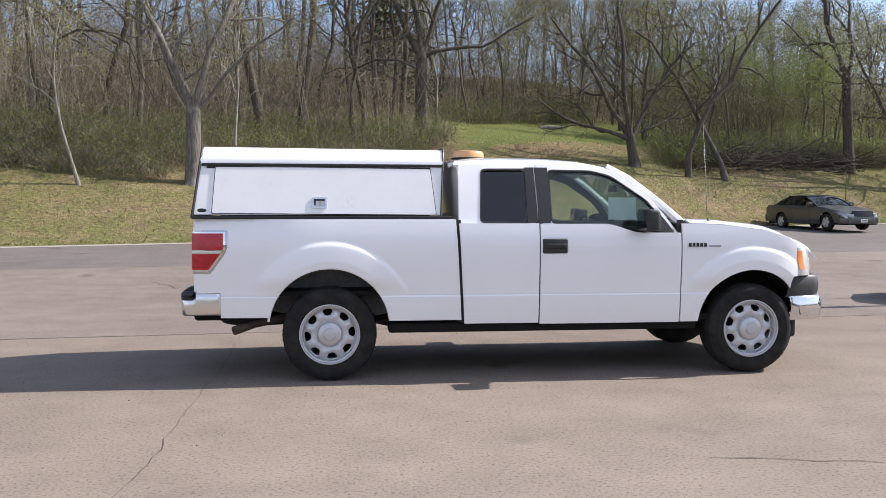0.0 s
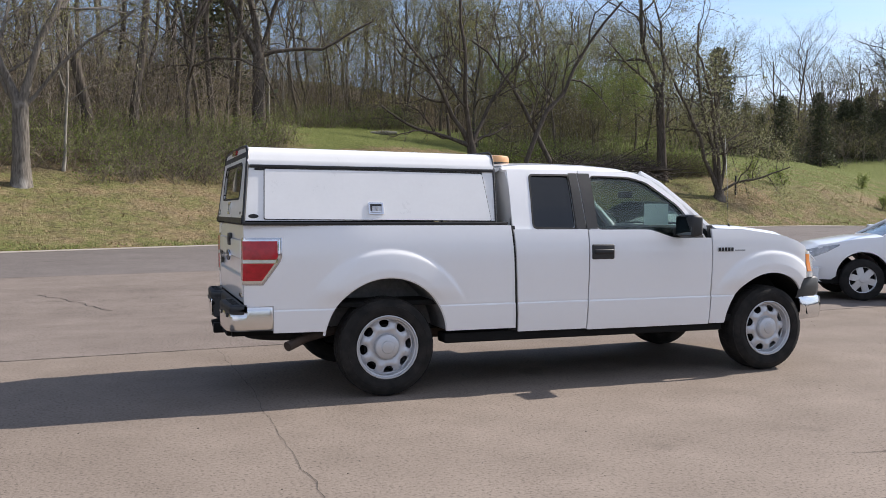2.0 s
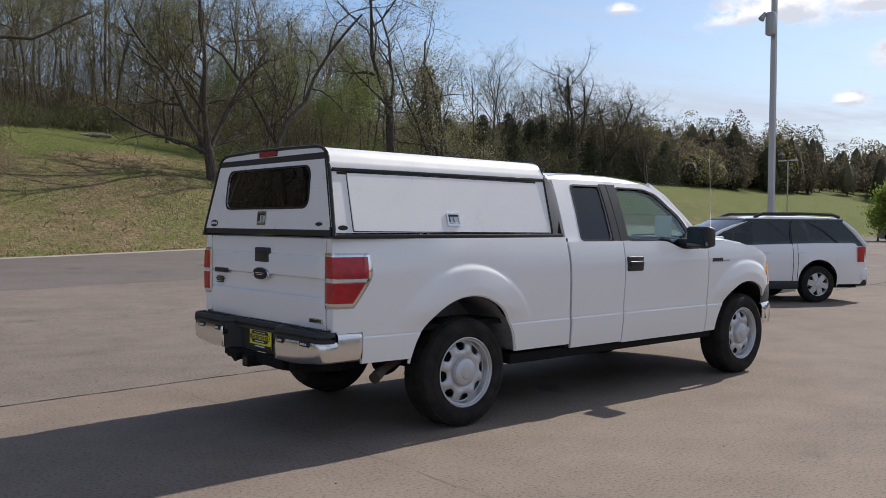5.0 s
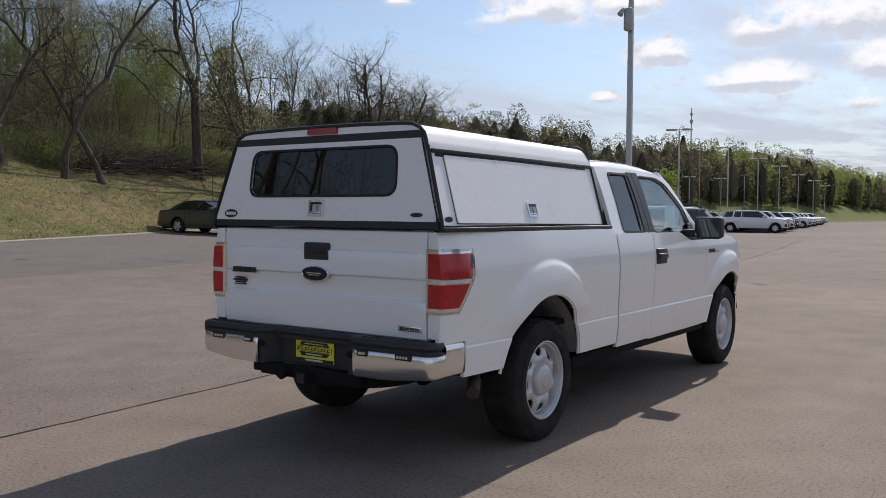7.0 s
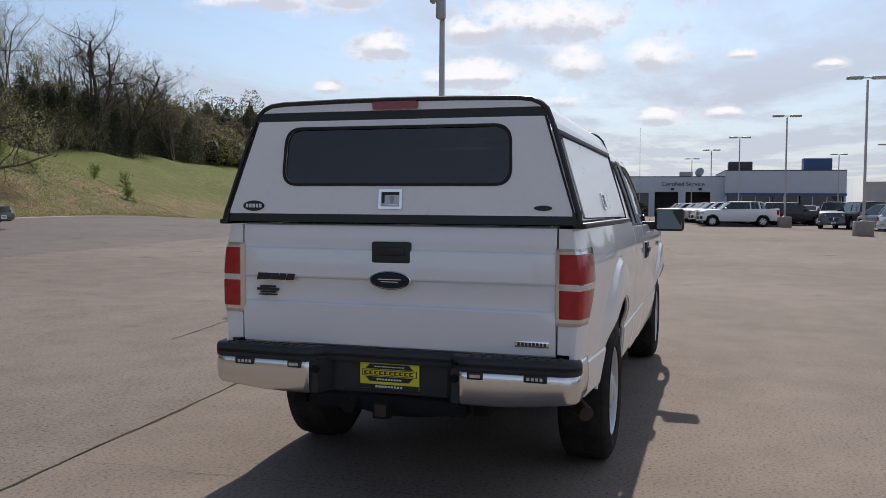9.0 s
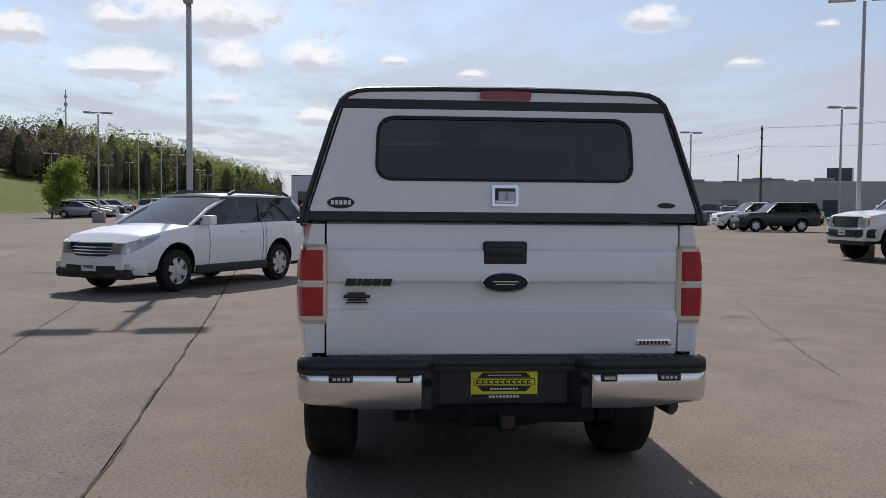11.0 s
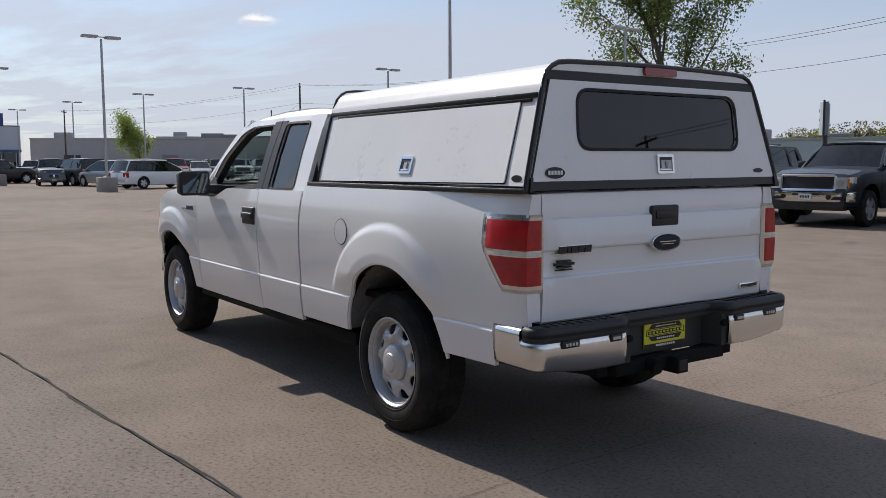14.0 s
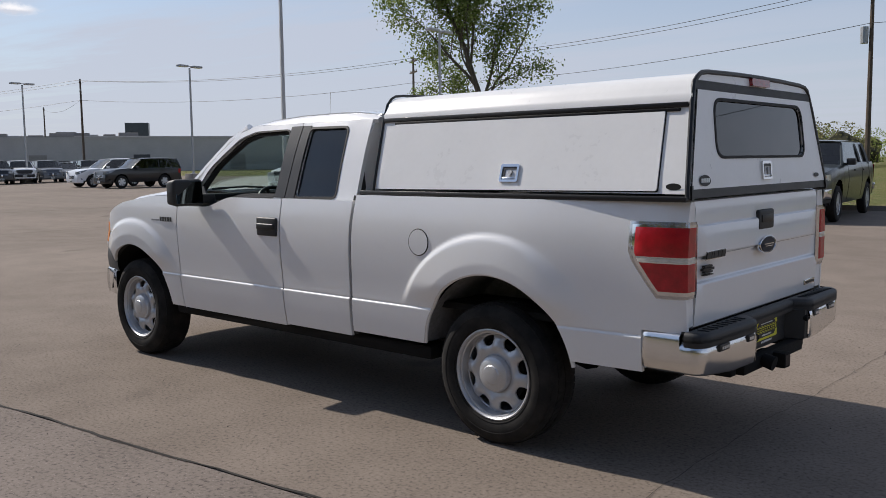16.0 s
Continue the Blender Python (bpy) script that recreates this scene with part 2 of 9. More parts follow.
clear_glass = glass_material("clear_glass", (0.76, 0.83, 0.80))
privacy_glass = glass_material("privacy_glass", (0.10, 0.105, 0.115), 0.055)
dark_glass = glass_material("dark_glass", (0.075, 0.085, 0.09), 0.05)
# mirror colour darkened, in place of the dark surroundings it would reflect
dark_mirror = plain("dark_mirror", (0.09, 0.11, 0.12), 0.04, 1.0, 0.02, 4)

# ---- mesh helpers ----


def smooth_mesh(me, angle=35.0):
    me.polygons.foreach_set("use_smooth", [True] * len(me.polygons))
    me.set_sharp_from_angle(angle=radians(angle))


def link_mesh(name, bm, mats, parent=None, label="", smooth=35.0, at=None):
    me = bpy.data.meshes.new(name)
    bm.to_mesh(me)
    bm.free()
    for m in (mats if isinstance(mats, (list, tuple)) else (mats,)):
        me.materials.append(m)
    if smooth:
        smooth_mesh(me, smooth)
    ob = new(name, me)
    if parent is not None:
        ob.parent = parent
    if at is not None:
        ob.matrix_basis = at
    if label:
        tagged(ob, label=label)
    return ob


def part(name, bm, mat, parent, label="", smooth=35.0, at=None):
    return link_mesh(name, bm, mat, parent, label, smooth, at)


def shared(name, ob, parent, at):
    """Another part on the mesh of ob."""
    o = new(name, ob.data)
    o.parent = parent
    o.matrix_basis = at
    return o


def thing(name, label, category, at=None, group="", kind=""):
    e = new(name)
    e.empty_display_size = 0.3
    if at is not None:
        e.matrix_basis = at
    return tagged(e, label, category, group, kind)


def box(bm, x0, x1, y0, y1, z0, z1, bevel=0.0, seg=2):
    """A box with rounded edges, added to bm."""
    verts = [bm.verts.new((x, y, z)) for x in (x0, x1) for y in (y0, y1) for z in (z0, z1)]
    idx = ((0, 1, 3, 2), (4, 6, 7, 5), (0, 4, 5, 1), (2, 3, 7, 6), (0, 2, 6, 4), (1, 5, 7, 3))
    faces = [bm.faces.new([verts[i] for i in f]) for f in idx]
    if bevel:
        edges = list({e for f in faces for e in f.edges})
        bmesh.ops.bevel(bm, geom=edges, offset=bevel, segments=seg, affect="EDGES", profile=0.5)
    return bm


def boxes(*rows, bevel=0.0):
    bm = bmesh.new()
    for r in rows:
        box(bm, *r, bevel=bevel)
    return bm


def tube(bm, pts, radii, sides=8, cap=True):
    """A tube along pts with its radius at each."""
    rings, prev = [], None
    pts = [Vector(p) for p in pts]
    for i, p in enumerate(pts):
        d = (pts[min(i + 1, len(pts) - 1)] - pts[max(i - 1, 0)]).normalized()
        ref = Vector((0, 0, 1)) if abs(d.z) < 0.9 else Vector((1, 0, 0))
        u = d.cross(ref).normalized() if prev is None else (prev - d * prev.dot(d)).normalized()
        prev = u
        v = d.cross(u)
        r = radii[i] if isinstance(radii, (list, tuple)) else radii
        rings.append([bm.verts.new(p + (u * math.cos(a) + v * math.sin(a)) * r) for a in (2 * math.pi * j / sides for j in range(sides))])
    for a, b in zip(rings, rings[1:]):
        for j in range(sides):
            bm.faces.new((a[j], a[(j + 1) % sides], b[(j + 1) % sides], b[j]))
    if cap:
        bm.faces.new(rings[0][::-1])
        bm.faces.new(rings[-1])
    return bm


def lathe(bm, profile, sides=48, axis="y"):
    """Turns a profile of (radius, along) round the axis."""
    rings = []
    for r, h in profile:
        ring = []
        for j in range(sides):
            a = 2 * math.pi * j / sides
            c, s = r * math.cos(a), r * math.sin(a)
            ring.append(bm.verts.new((c, h, s) if axis == "y" else (c, s, h)))
        rings.append(ring)
    for a, b in zip(rings, rings[1:]):
        for j in range(sides):
            f = (a[j], a[(j + 1) % sides], b[(j + 1) % sides], b[j])
            bm.faces.new(f if axis == "y" else f)
    return bm


def grid(bm, rows):
    """A quad sheet from rows of points."""
    vs = [[bm.verts.new(p) for p in row] for row in rows]
    for a, b in zip(vs, vs[1:]):
        for j in range(len(a) - 1):
            bm.faces.new((a[j], a[j + 1], b[j + 1], b[j]))
    return bm


def tidy(bm, dist=0.0006):
    bmesh.ops.remove_doubles(bm, verts=bm.verts, dist=dist)
    bmesh.ops.dissolve_degenerate(bm, edges=bm.edges, dist=dist * 0.5)
    bmesh.ops.recalc_face_normals(bm, faces=bm.faces)
    return bm


def thicken(bm, depth, push):
    """Gives an open sheet a back face and rims. push(co) says where a point's inner twin lies."""
    bmesh.ops.recalc_face_normals(bm, faces=bm.faces)
    faces = list(bm.faces)
    twin = {v: bm.verts.new(push(v.co, depth)) for v in list(bm.verts)}
    rim = [e for e in bm.edges if len(e.link_faces) == 1]
    for f in faces:
        bm.faces.new([twin[v] for v in reversed(f.verts)])
    for e in rim:
        a, b = e.verts
        bm.faces.new((a, b, twin[b], twin[a]))
    bmesh.ops.recalc_face_normals(bm, faces=bm.faces)
    return bm


def poly_fill(loops):
    """A flat mesh in x, z from one outer loop and holes."""
    bm = bmesh.new()
    edges = []
    for loop in loops:
        vs = [bm.verts.new((x, 0, z)) for x, z in loop]
        edges += [bm.edges.new((vs[i], vs[(i + 1) % len(vs)])) for i in range(len(vs))]
    bmesh.ops.triangle_fill(bm, edges=edges, use_beauty=True, use_dissolve=False)
    return bm


def rounded(pts, r, n=4):
    """A polygon with its corners rounded by r."""
    out = []
    for i, p in enumerate(pts):
        a, b, c = Vector(pts[i - 1]), Vector(p), Vector(pts[(i + 1) % len(pts)])
        u, v = (a - b), (c - b)
        d = min(r, u.length * 0.45, v.length * 0.45)
        p0, p1 = b + u.normalized() * d, b + v.normalized() * d
        for j in range(n + 1):
            s = j / n
            out.append(tuple((1 - s) ** 2 * p0 + 2 * s * (1 - s) * b + s * s * p1))
    return out


def dense(loop, step=0.05):
    """Adds points on long sides of a loop."""
    out = []
    for i, p in enumerate(loop):
        a, b = Vector(p), Vector(loop[(i + 1) % len(loop)])
        n = max(1, int((b - a).length / step))
        out += [tuple(a.lerp(b, j / n)) for j in range(n)]
    return out


def interp(x, table):
    xs, ys = zip(*table)
    return float(np.interp(x, xs, ys))


def sstep(x, a, b):
    s = min(1.0, max(0.0, (x - a) / (b - a)))
    return s * s * (3 - 2 * s)

# ---- ground, pavement, hill ----
EDGE = [(-600, -60), (-120, -2), (-40, 8), (-12, 15.6), (-5, 17.4), (5, 20.6), (15, 24.4), (20, 26.4), (28, 28.4), (40, 30.0), (60, 35), (100, 44.5), (160, 51), (200, 50), (230, 44), (300, 42), (900, 46)]
BAND = [(-600, -70), (-120, -12), (-40, 3), (-7, 10.6), (0, 11.7), (10, 13.4), (22, 15.0), (35, 17.5), (60, 24), (100, 36), (160, 44), (200, 43), (230, 38), (300, 37), (900, 40)]
SOUTH = [(-600, -21.5), (12, -21.5), (20, -23), (28, -34), (60, -52), (300, -66), (900, -66)]
RISE = [(-600, -0.3), (-1, 0.0), (0.0, 0.02), (1.5, 0.25), (4, 1.05), (6.5, 2.0), (8.5, 2.75), (12, 3.9), (19, 5.8), (30, 8.8), (45, 13.5), (60, 17), (80, 21), (150, 29), (300, 33), (1200, 35)]


def edge_y(x):
    return interp(x, EDGE)


def lot_z(x, y):
    s = max(0.0, y - 5.0)
    z = 0.037 * s * s / (s + 3.0)
    return z * (1 - sstep(x, 30, 62))


BANK = [(-600, -0.3), (-1, 0.0), (0.0, 0.02), (1.2, 0.50), (2.6, 1.45), (4.2, 2.20), (6.3, 2.85), (9, 3.55), (13, 4.55), (19, 5.9), (30, 8.4), (45, 13.0), (60, 16.5), (80, 20.5), (150, 29), (300, 33), (1200, 35)]


def hill_scale(x):
    return 1.0 + 0.45 * sstep(x, 30, 70)


def ground_z(x, y):
    d = y - edge_y(x)
    base = lot_z(x, min(y, edge_y(x)))
    if d <= 0:
        return base
    q = sstep(x, 3, 12) * (1 - sstep(x, 34, 48))
    h = (interp(d, RISE) * (1 - q) + interp(d, BANK) * q) * hill_scale(x)
    # the ridge levels off further along the lot
    cap = interp(x, [(22, 60.0), (34, 30.0), (46, 21.0), (64, 17.0), (120, 15.0), (300, 17.0)])
    h = cap * (1 - math.exp(-h / cap)) if h > 0 else h
    bumps = (noise.noise((x * 0.11, y * 0.13, 3.0)) * 0.45 + noise.noise((x * 0.35, y * 0.35, 9.0)) * 0.14) * sstep(d, 0.5, 7)
    return base + h + bumps


def ground_material():
    m, k, b = material("hill_ground")
    p = world_co(k)
    n_big, n_mid = k.noise(p, 0.16, 4.0, 0.6), k.noise(p, 1.1, 5.0, 0.62)
    n_fine = k.noise(p, 9.0, 5.0, 0.7)
    at = k.tree.nodes.new("ShaderNodeAttribute")
    at.attribute_name = "meadow"
    lit = k.tree.nodes.new("ShaderNodeAttribute")
    lit.attribute_name = "litter"
    dry = k.ramp(n_fine, (0.28, (0.11, 0.076, 0.038)), (0.5, (0.235, 0.175, 0.098)), (0.75, (0.39, 0.31, 0.185)))
    green = k.ramp(n_fine, (0.3, (0.060, 0.078, 0.024)), (0.55, (0.145, 0.165, 0.050)), (0.75, (0.25, 0.26, 0.095)))
    leaf = k.ramp(n_fine, (0.3, (0.055, 0.042, 0.026)), (0.55, (0.14, 0.11, 0.068)), (0.75, (0.24, 0.19, 0.12)))
    g = k.smooth(k.math("ADD", at.outputs["Fac"], k.math("MULTIPLY", k.math("SUBTRACT", n_mid, 0.5), 0.9)), 0.35, 0.7)
    patch = k.math("MULTIPLY", k.smooth(k.math("ADD", k.math("MULTIPLY", n_big, 0.5), k.math("MULTIPLY", n_mid, 0.5)), 0.41, 0.57), 0.72)
    col = k.mix(patch, dry, green)
    col = k.mix(k.smooth(k.math("ADD", lit.outputs["Fac"], k.math("MULTIPLY", k.math("SUBTRACT", n_mid, 0.5), 0.8)), 0.35, 0.7), col, leaf)
    col = k.mix(k.math("MULTIPLY", k.smooth(k.noise(p, 2.6, 5.0, 0.65), 0.46, 0.62), 0.55), col, leaf)
    col = k.mix(g, col, green)
    k.put(b.inputs["Base Color"], col)
    b.inputs["Roughness"].default_value = 0.95
    b.inputs["Specular IOR Level"].default_value = 0.1
    bump(k, b, k.math("ADD", n_fine, k.noise(p, 40.0, 3.0)), 0.9, 0.06)
    return m


def pavement_material(name, dark, light, pits, fine_scale, grit=62.0, glint=1.75):
    """Worn lot surface: aggregate, tyre-dark smears, oil drops, faint traffic lanes."""
    m, k, b = material(name)
    p = world_co(k)
    big = k.noise(p, 0.13, 4.0, 0.55)
    streak = k.noise(k.vmath("MULTIPLY", p, (0.14, 1.1, 1.0)), 0.9, 5.0, 0.6)
    mid = k.noise(p, 1.7, 5.0, 0.6)
    fine = k.noise(p, fine_scale, 4.0, 0.7)
    grains = k.tree.nodes.new("ShaderNodeTexVoronoi")
    grains.inputs["Scale"].default_value = grit
    k.put(grains.inputs["Vector"], p)
    f = k.math("ADD", k.math("MULTIPLY", big, 0.42), k.math("ADD", k.math("MULTIPLY", streak, 0.20), k.math("MULTIPLY", mid, 0.38)))
    col = k.ramp(f, (0.36, dark), (0.62, light))
    col = k.mix(k.math("MULTIPLY", k.smooth(fine, 0.35, 0.75), 0.40), col, tuple(c * 1.25 for c in light))
    col = k.mix(k.math("MULTIPLY", k.smooth(fine, 0.5, 0.28), pits), col, tuple(c * 0.45 for c in dark))
    col = k.mix(k.math("MULTIPLY", k.smooth(grains.outputs[0], 0.24, 0.0), 0.40), col, tuple(min(1, c * glint) for c in light))
    spot = k.noise(p, 0.9, 2.0, 0.4)
    col = k.mix(k.math("MULTIPLY", k.smooth(spot, 0.68, 0.76), 0.45), col, tuple(c * 0.4 for c in dark))
    k.put(b.inputs["Base Color"], col)
    k.put(b.inputs["Roughness"], k.smooth(fine, 0.3, 0.7, 0.85, 0.97))
    b.inputs["Specular IOR Level"].default_value = 0.15
    bump(k, b, k.math("ADD", k.math("MULTIPLY", fine, 0.6), k.math("MULTIPLY", grains.outputs[0], 0.5)), 0.40, 0.005)
    return m


hill_ground = ground_material()
lot_concrete = pavement_material("lot_concrete", (0.141, 0.114, 0.092), (0.236, 0.195, 0.161), 0.85, 46.0)
lot_asphalt = pavement_material("lot_asphalt", (0.128, 0.106, 0.091), (0.224, 0.188, 0.163), 1.0, 38.0, 44.0, 2.3)
road_asphalt = pavement_material("road_asphalt", (0.112, 0.098, 0.090), (0.165, 0.146, 0.136), 0.6, 24.0)
gutter_concrete = plain("gutter_concrete", (0.29, 0.255, 0.215), 0.9, 0, 0.2, 2.5, 0.4)
joint_tar = plain("joint_tar", (0.040, 0.036, 0.032), 0.9, 0, 0.4, 9, 0.3, 0, 0.2)
line_paint = plain("line_paint", (0.62, 0.60, 0.54), 0.8, 0, 0.25, 6, 0.2)

XS = sorted({*range(-600, -60, 45), *range(-60, -24, 6), *[v * 1.5 for v in range(-16, 34)], *range(51, 90, 3), *range(90, 200, 8), *range(200, 901, 50)})


def meadow_of(x, d):
    m = 0.85 * sstep(d, 9.0, 12.0) * sstep(x, 3, 8) * (1 - sstep(d, 20, 25) * (1 - sstep(x, 24, 34)))
    m = max(m, 0.62 * sstep(x, 26, 32) * sstep(d, 2.0, 6.0) * (1 - 0.45 * sstep(d, 9, 14)))
    m = max(m, 0.8 * sstep(x, 60, 90) * sstep(d, 0.0, 2.0))
    m = max(m, 0.42 * sstep(2.2, 2.2 - d + 2.2, 2.2) if 0 < d < 2 else 0)
    return m


def build_ground():
    bm = bmesh.new()
    la, lb = [bm.verts.layers.float.new(n) for n in ("meadow", "litter")]
    ds = [-700, -300, -150, -80, -45, -25, -12, -5, -1.5, -0.4, 0.0, 0.5, 1.2, 2, 3, 4, 5, 6, 7, 8, 9, 10, 11.5, 13, 15, 17, 19, 22, 25, 29, 34, 40, 48, 58, 70, 90, 120, 160, 220, 320, 500, 900]
    rows = []
    for d in ds:
        row = []
        for x in XS:
            y = edge_y(x) + d
            z = ground_z(x, y) if d > 0 else lot_z(x, y) - 0.09
            if y < interp(x, SOUTH) - 0.2:
                z = -0.04 + 0.25 * noise.noise((x * 0.05, y * 0.05, 1.0)) * sstep(-y, 30, 80)
            v = bm.verts.new((x, y, z))
            v[la] = meadow_of(x, d) if d > 0 else 0.55
            v[lb] = sstep(d, 6.5, 9.5) * (1 - sstep(x, 2, 9)) + sstep(d, 19, 24) * (1 - sstep(x, 26, 40)) + 0.7 * sstep(d, 16, 22) * sstep(x, 24, 34)
            row.append(v)
        rows.append(row)
    for a, b in zip(rows, rows[1:]):
        for j in range(len(a) - 1):
            bm.faces.new((a[j], a[j + 1], b[j + 1], b[j]))
    ob = link_mesh("ground", bm, hill_ground)
    tagged(ob, "grassy hillside and verge with dry tan and green grass", "ground", kind="structure")


def strip_sheet(name, lo, hi, x0, x1, steps, mat, lift, label, cat):
    """A sheet of pavement between two lines lo(x) and hi(x), with a thin edge."""
    bm = bmesh.new()
    xs = [x for x in XS if x0 <= x <= x1]
    rows = []
    for i in range(steps + 1):
        row = []
        for x in xs:
            a, b = lo(x), hi(x)
            y = a + (b - a) * i / steps
            row.append((x, y, lot_z(x, y) + lift))
        rows.append(row)
    grid(bm, rows)
    thicken(bm, 0.05, lambda co, d: co - Vector((0, 0, d)))
    ob = link_mesh(name, bm, mat)
    tagged(ob, label, cat, kind="structure")
    return ob


def joint_y(x):
    return 2.04 + 0.095 * x + 0.0008 * x * x


build_ground()
strip_sheet("pavement", lambda x: interp(x, SOUTH), lambda x: max(interp(x, SOUTH) + 1, min(joint_y(x) if x < 62 else 11, interp(x, BAND))), -150, 300, 14, lot_concrete, 0.0, "smooth tan concrete parking lot with fine cracks", "pavement")
strip_sheet("pavement", lambda x: max(interp(x, SOUTH) + 1, min(joint_y(x) if x < 62 else 11, interp(x, BAND))) + 0.012, lambda x: interp(x, BAND), -34, 300, 14, lot_asphalt, 0.0, "worn greyish asphalt lot with coarse aggregate", "pavement")
strip_sheet("road", lambda x: interp(x, BAND) + 0.012, lambda x: edge_y(x) - 0.45, -150, 300, 12, road_asphalt, 0.0, "darker asphalt drive along the grassy bank", "road")
strip_sheet("gutter", lambda x: edge_y(x) - 0.44, lambda x: edge_y(x) + 0.05, -150, 300, 3, gutter_concrete, 0.012, "pale concrete gutter along the bank", "gutter")


def wobble_strip(name, pts, width, mat, label, seed=1, lift=0.004, step=0.12, jitter=0.012):
    """A thin uneven ribbon lying on the lot, for a joint or a crack."""
    rnd = random.Random(seed)
    bm = bmesh.new()
    prev = None
    path = []
    for a, b in zip(pts, pts[1:]):
        a, b = Vector(a), Vector(b)
        n = max(1, int((b - a).length / step))
        path += [a.lerp(b, j / n) for j in range(n)]
    path.append(Vector(pts[-1]))
    off = 0.0
    for i, p in enumerate(path):
        d = (path[min(i + 1, len(path) - 1)] - path[max(i - 1, 0)]).normalized()
        nrm = Vector((-d.y, d.x))
        off = off * 0.8 + rnd.uniform(-jitter, jitter)
        w = width * rnd.uniform(0.55, 1.35) * 0.5
        l, r = p + nrm * (off + w), p + nrm * (off - w)
        pair = [bm.verts.new((q.x, q.y, lot_z(q.x, q.y) + lift)) for q in (l, r)]
        if prev:
            bm.faces.new((prev[0], prev[1], pair[1], pair[0]))
        prev = pair
    ob = link_mesh(name, bm, mat, smooth=0)
    return tagged(ob, label, "pavement joint", kind="structure")


wobble_strip("pavement_joint", [(x, joint_y(x)) for x in (-30, -10, -4, 0, 4, 8, 14, 22, 34, 60)], 0.018, joint_tar, "dark sealed joint between two lot surfaces", 3)
wobble_strip("pavement_crack", [(-0.99, 2.0), (-0.97, -1.2), (-0.98, -2.0), (-0.95, -2.9), (-1.05, -4.2), (-0.95, -5.3)], 0.003, joint_tar, "thin crack across the concrete lot", 4, jitter=0.018)
wobble_strip("pavement_crack", [(-3.3, 8.2), (-2.6, 7.1), (-2.1, 5.9)], 0.016, joint_tar, "thin crack in the asphalt lot", 5, jitter=0.05)
wobble_strip("pavement_joint", [(3.0, 4.0), (7.7, 4.75), (12, 5.4), (20, 6.5)], 0.014, joint_tar, "faint seam in the asphalt lot", 6)
wobble_strip("pavement_joint", [(-30, 4.4), (-8, 6.6), (0, 7.6), (9, 8.6), (20, 9.8)], 0.010, joint_tar, "faint seam in the asphalt lot", 7)
wobble_strip("pavement_crack", [(27, -20), (26.5, -8), (26.3, 1), (26, 9)], 0.05, joint_tar, "sealed joint across the far lot", 8)
wobble_strip("pavement_crack", [(17.5, -6), (17.2, 0), (18, 4)], 0.03, joint_tar, "crack across the lot", 9, jitter=0.03)
wobble_strip("pavement_crack", [(2.2, -3.4), (5.0, -4.1), (9.0, -5.2)], 0.007, joint_tar, "hairline crack in the concrete lot", 10, jitter=0.03)


def south_kerb():
    bm = bmesh.new()
    pts = [(-60, -21.4), (12, -21.4), (19.5, -22.9)]
    for (x0, y0), (x1, y1) in zip(pts, pts[1:]):
        a, b = Vector((x0, y0, 0)), Vector((x1, y1, 0))
        n = (b - a).normalized().cross(Vector((0, 0, 1))) * 0.09
        rows = [[p + q for p in (a, b)] for q in (n + Vector((0, 0, -0.05)), n * 0.8 + Vector((0, 0, 0.12)), -n * 0.8 + Vector((0, 0, 0.14)), -n + Vector((0, 0, -0.05)))]
        grid(bm, rows)
    tagged(link_mesh("kerb", bm, gutter_concrete), "pale concrete kerb before a grass verge", "kerb", kind="structure")


south_kerb()


def pebbles():
    """Loose grit, crumbs of asphalt and bits of leaf on the lot near the truck."""
    rnd = random.Random(88)
    sets = ([], []), ([], [])
    for k in range(1500):
        x, y = rnd.uniform(-9, 9), rnd.uniform(-9, 9)
        if -1.2 < x < 4.4 and abs(y) < 1.0:
            continue
        vv, ff = sets[0 if rnd.random() < 0.6 else 1]
        r = rnd.uniform(0.003, 0.009)
        a = rnd.uniform(0, 6.28)
        z = lot_z(x, y) - 0.001
        i = len(vv)
        for j in range(4):
            q = a + 1.571 * j + rnd.uniform(-0.4, 0.4)
            vv.append((x + r * math.cos(q), y + r * math.sin(q) * 0.7, z))
        vv.append((x + rnd.gauss(0, 0.2) * r, y, z + r * rnd.uniform(0.5, 1.0)))
        ff += [(i + j, i + (j + 1) % 4, i + 4) for j in range(4)]
    for (vv, ff), mat, lab in zip(sets, (gutter_concrete, joint_tar), ("pale grit scattered on the lot", "dark crumbs of asphalt scattered on the lot")):
        me = bpy.data.meshes.new("grit")
        me.from_pydata(vv, [], ff)
        me.materials.append(mat)
        tagged(new("grit", me), lab, "grit", kind="stuff")


pebbles()

# ---- the white pickup truck ----
REAR_C, FRONT_C = (0.015, 0.44), (3.635, 0.43)
SIDE = [(0.34, 0.900), (0.42, 0.922), (0.50, 0.938), (0.60, 0.952), (0.693, 0.9600), (0.697, 0.9595), (0.703, 0.9525), (0.708, 0.9515), (0.713, 0.9545), (0.74, 0.955), (0.82, 0.961), (0.90, 0.968), (1.00, 0.973), (1.08, 0.974), (1.15, 0.970), (1.20, 0.964), (1.30, 0.944), (1.40, 0.918)]


def smooth_side():
    """The side's profile at every 2 mm: soft curves, with a crisp fold at the character line."""
    zs = np.arange(0.20, 1.60, 0.002)
    ys = np.interp(zs, *zip(*SIDE))
    out = ys.copy()
    for i, z in enumerate(zs):
        s = 0.0015 if abs(z - 0.70) < 0.012 else min(0.030, 0.0015 + 0.5 * (abs(z - 0.70) - 0.012))
        w = np.exp(-0.5 * ((zs - z) / s) ** 2)
        out[i] = (w * ys).sum() / w.sum()
    return zs, out


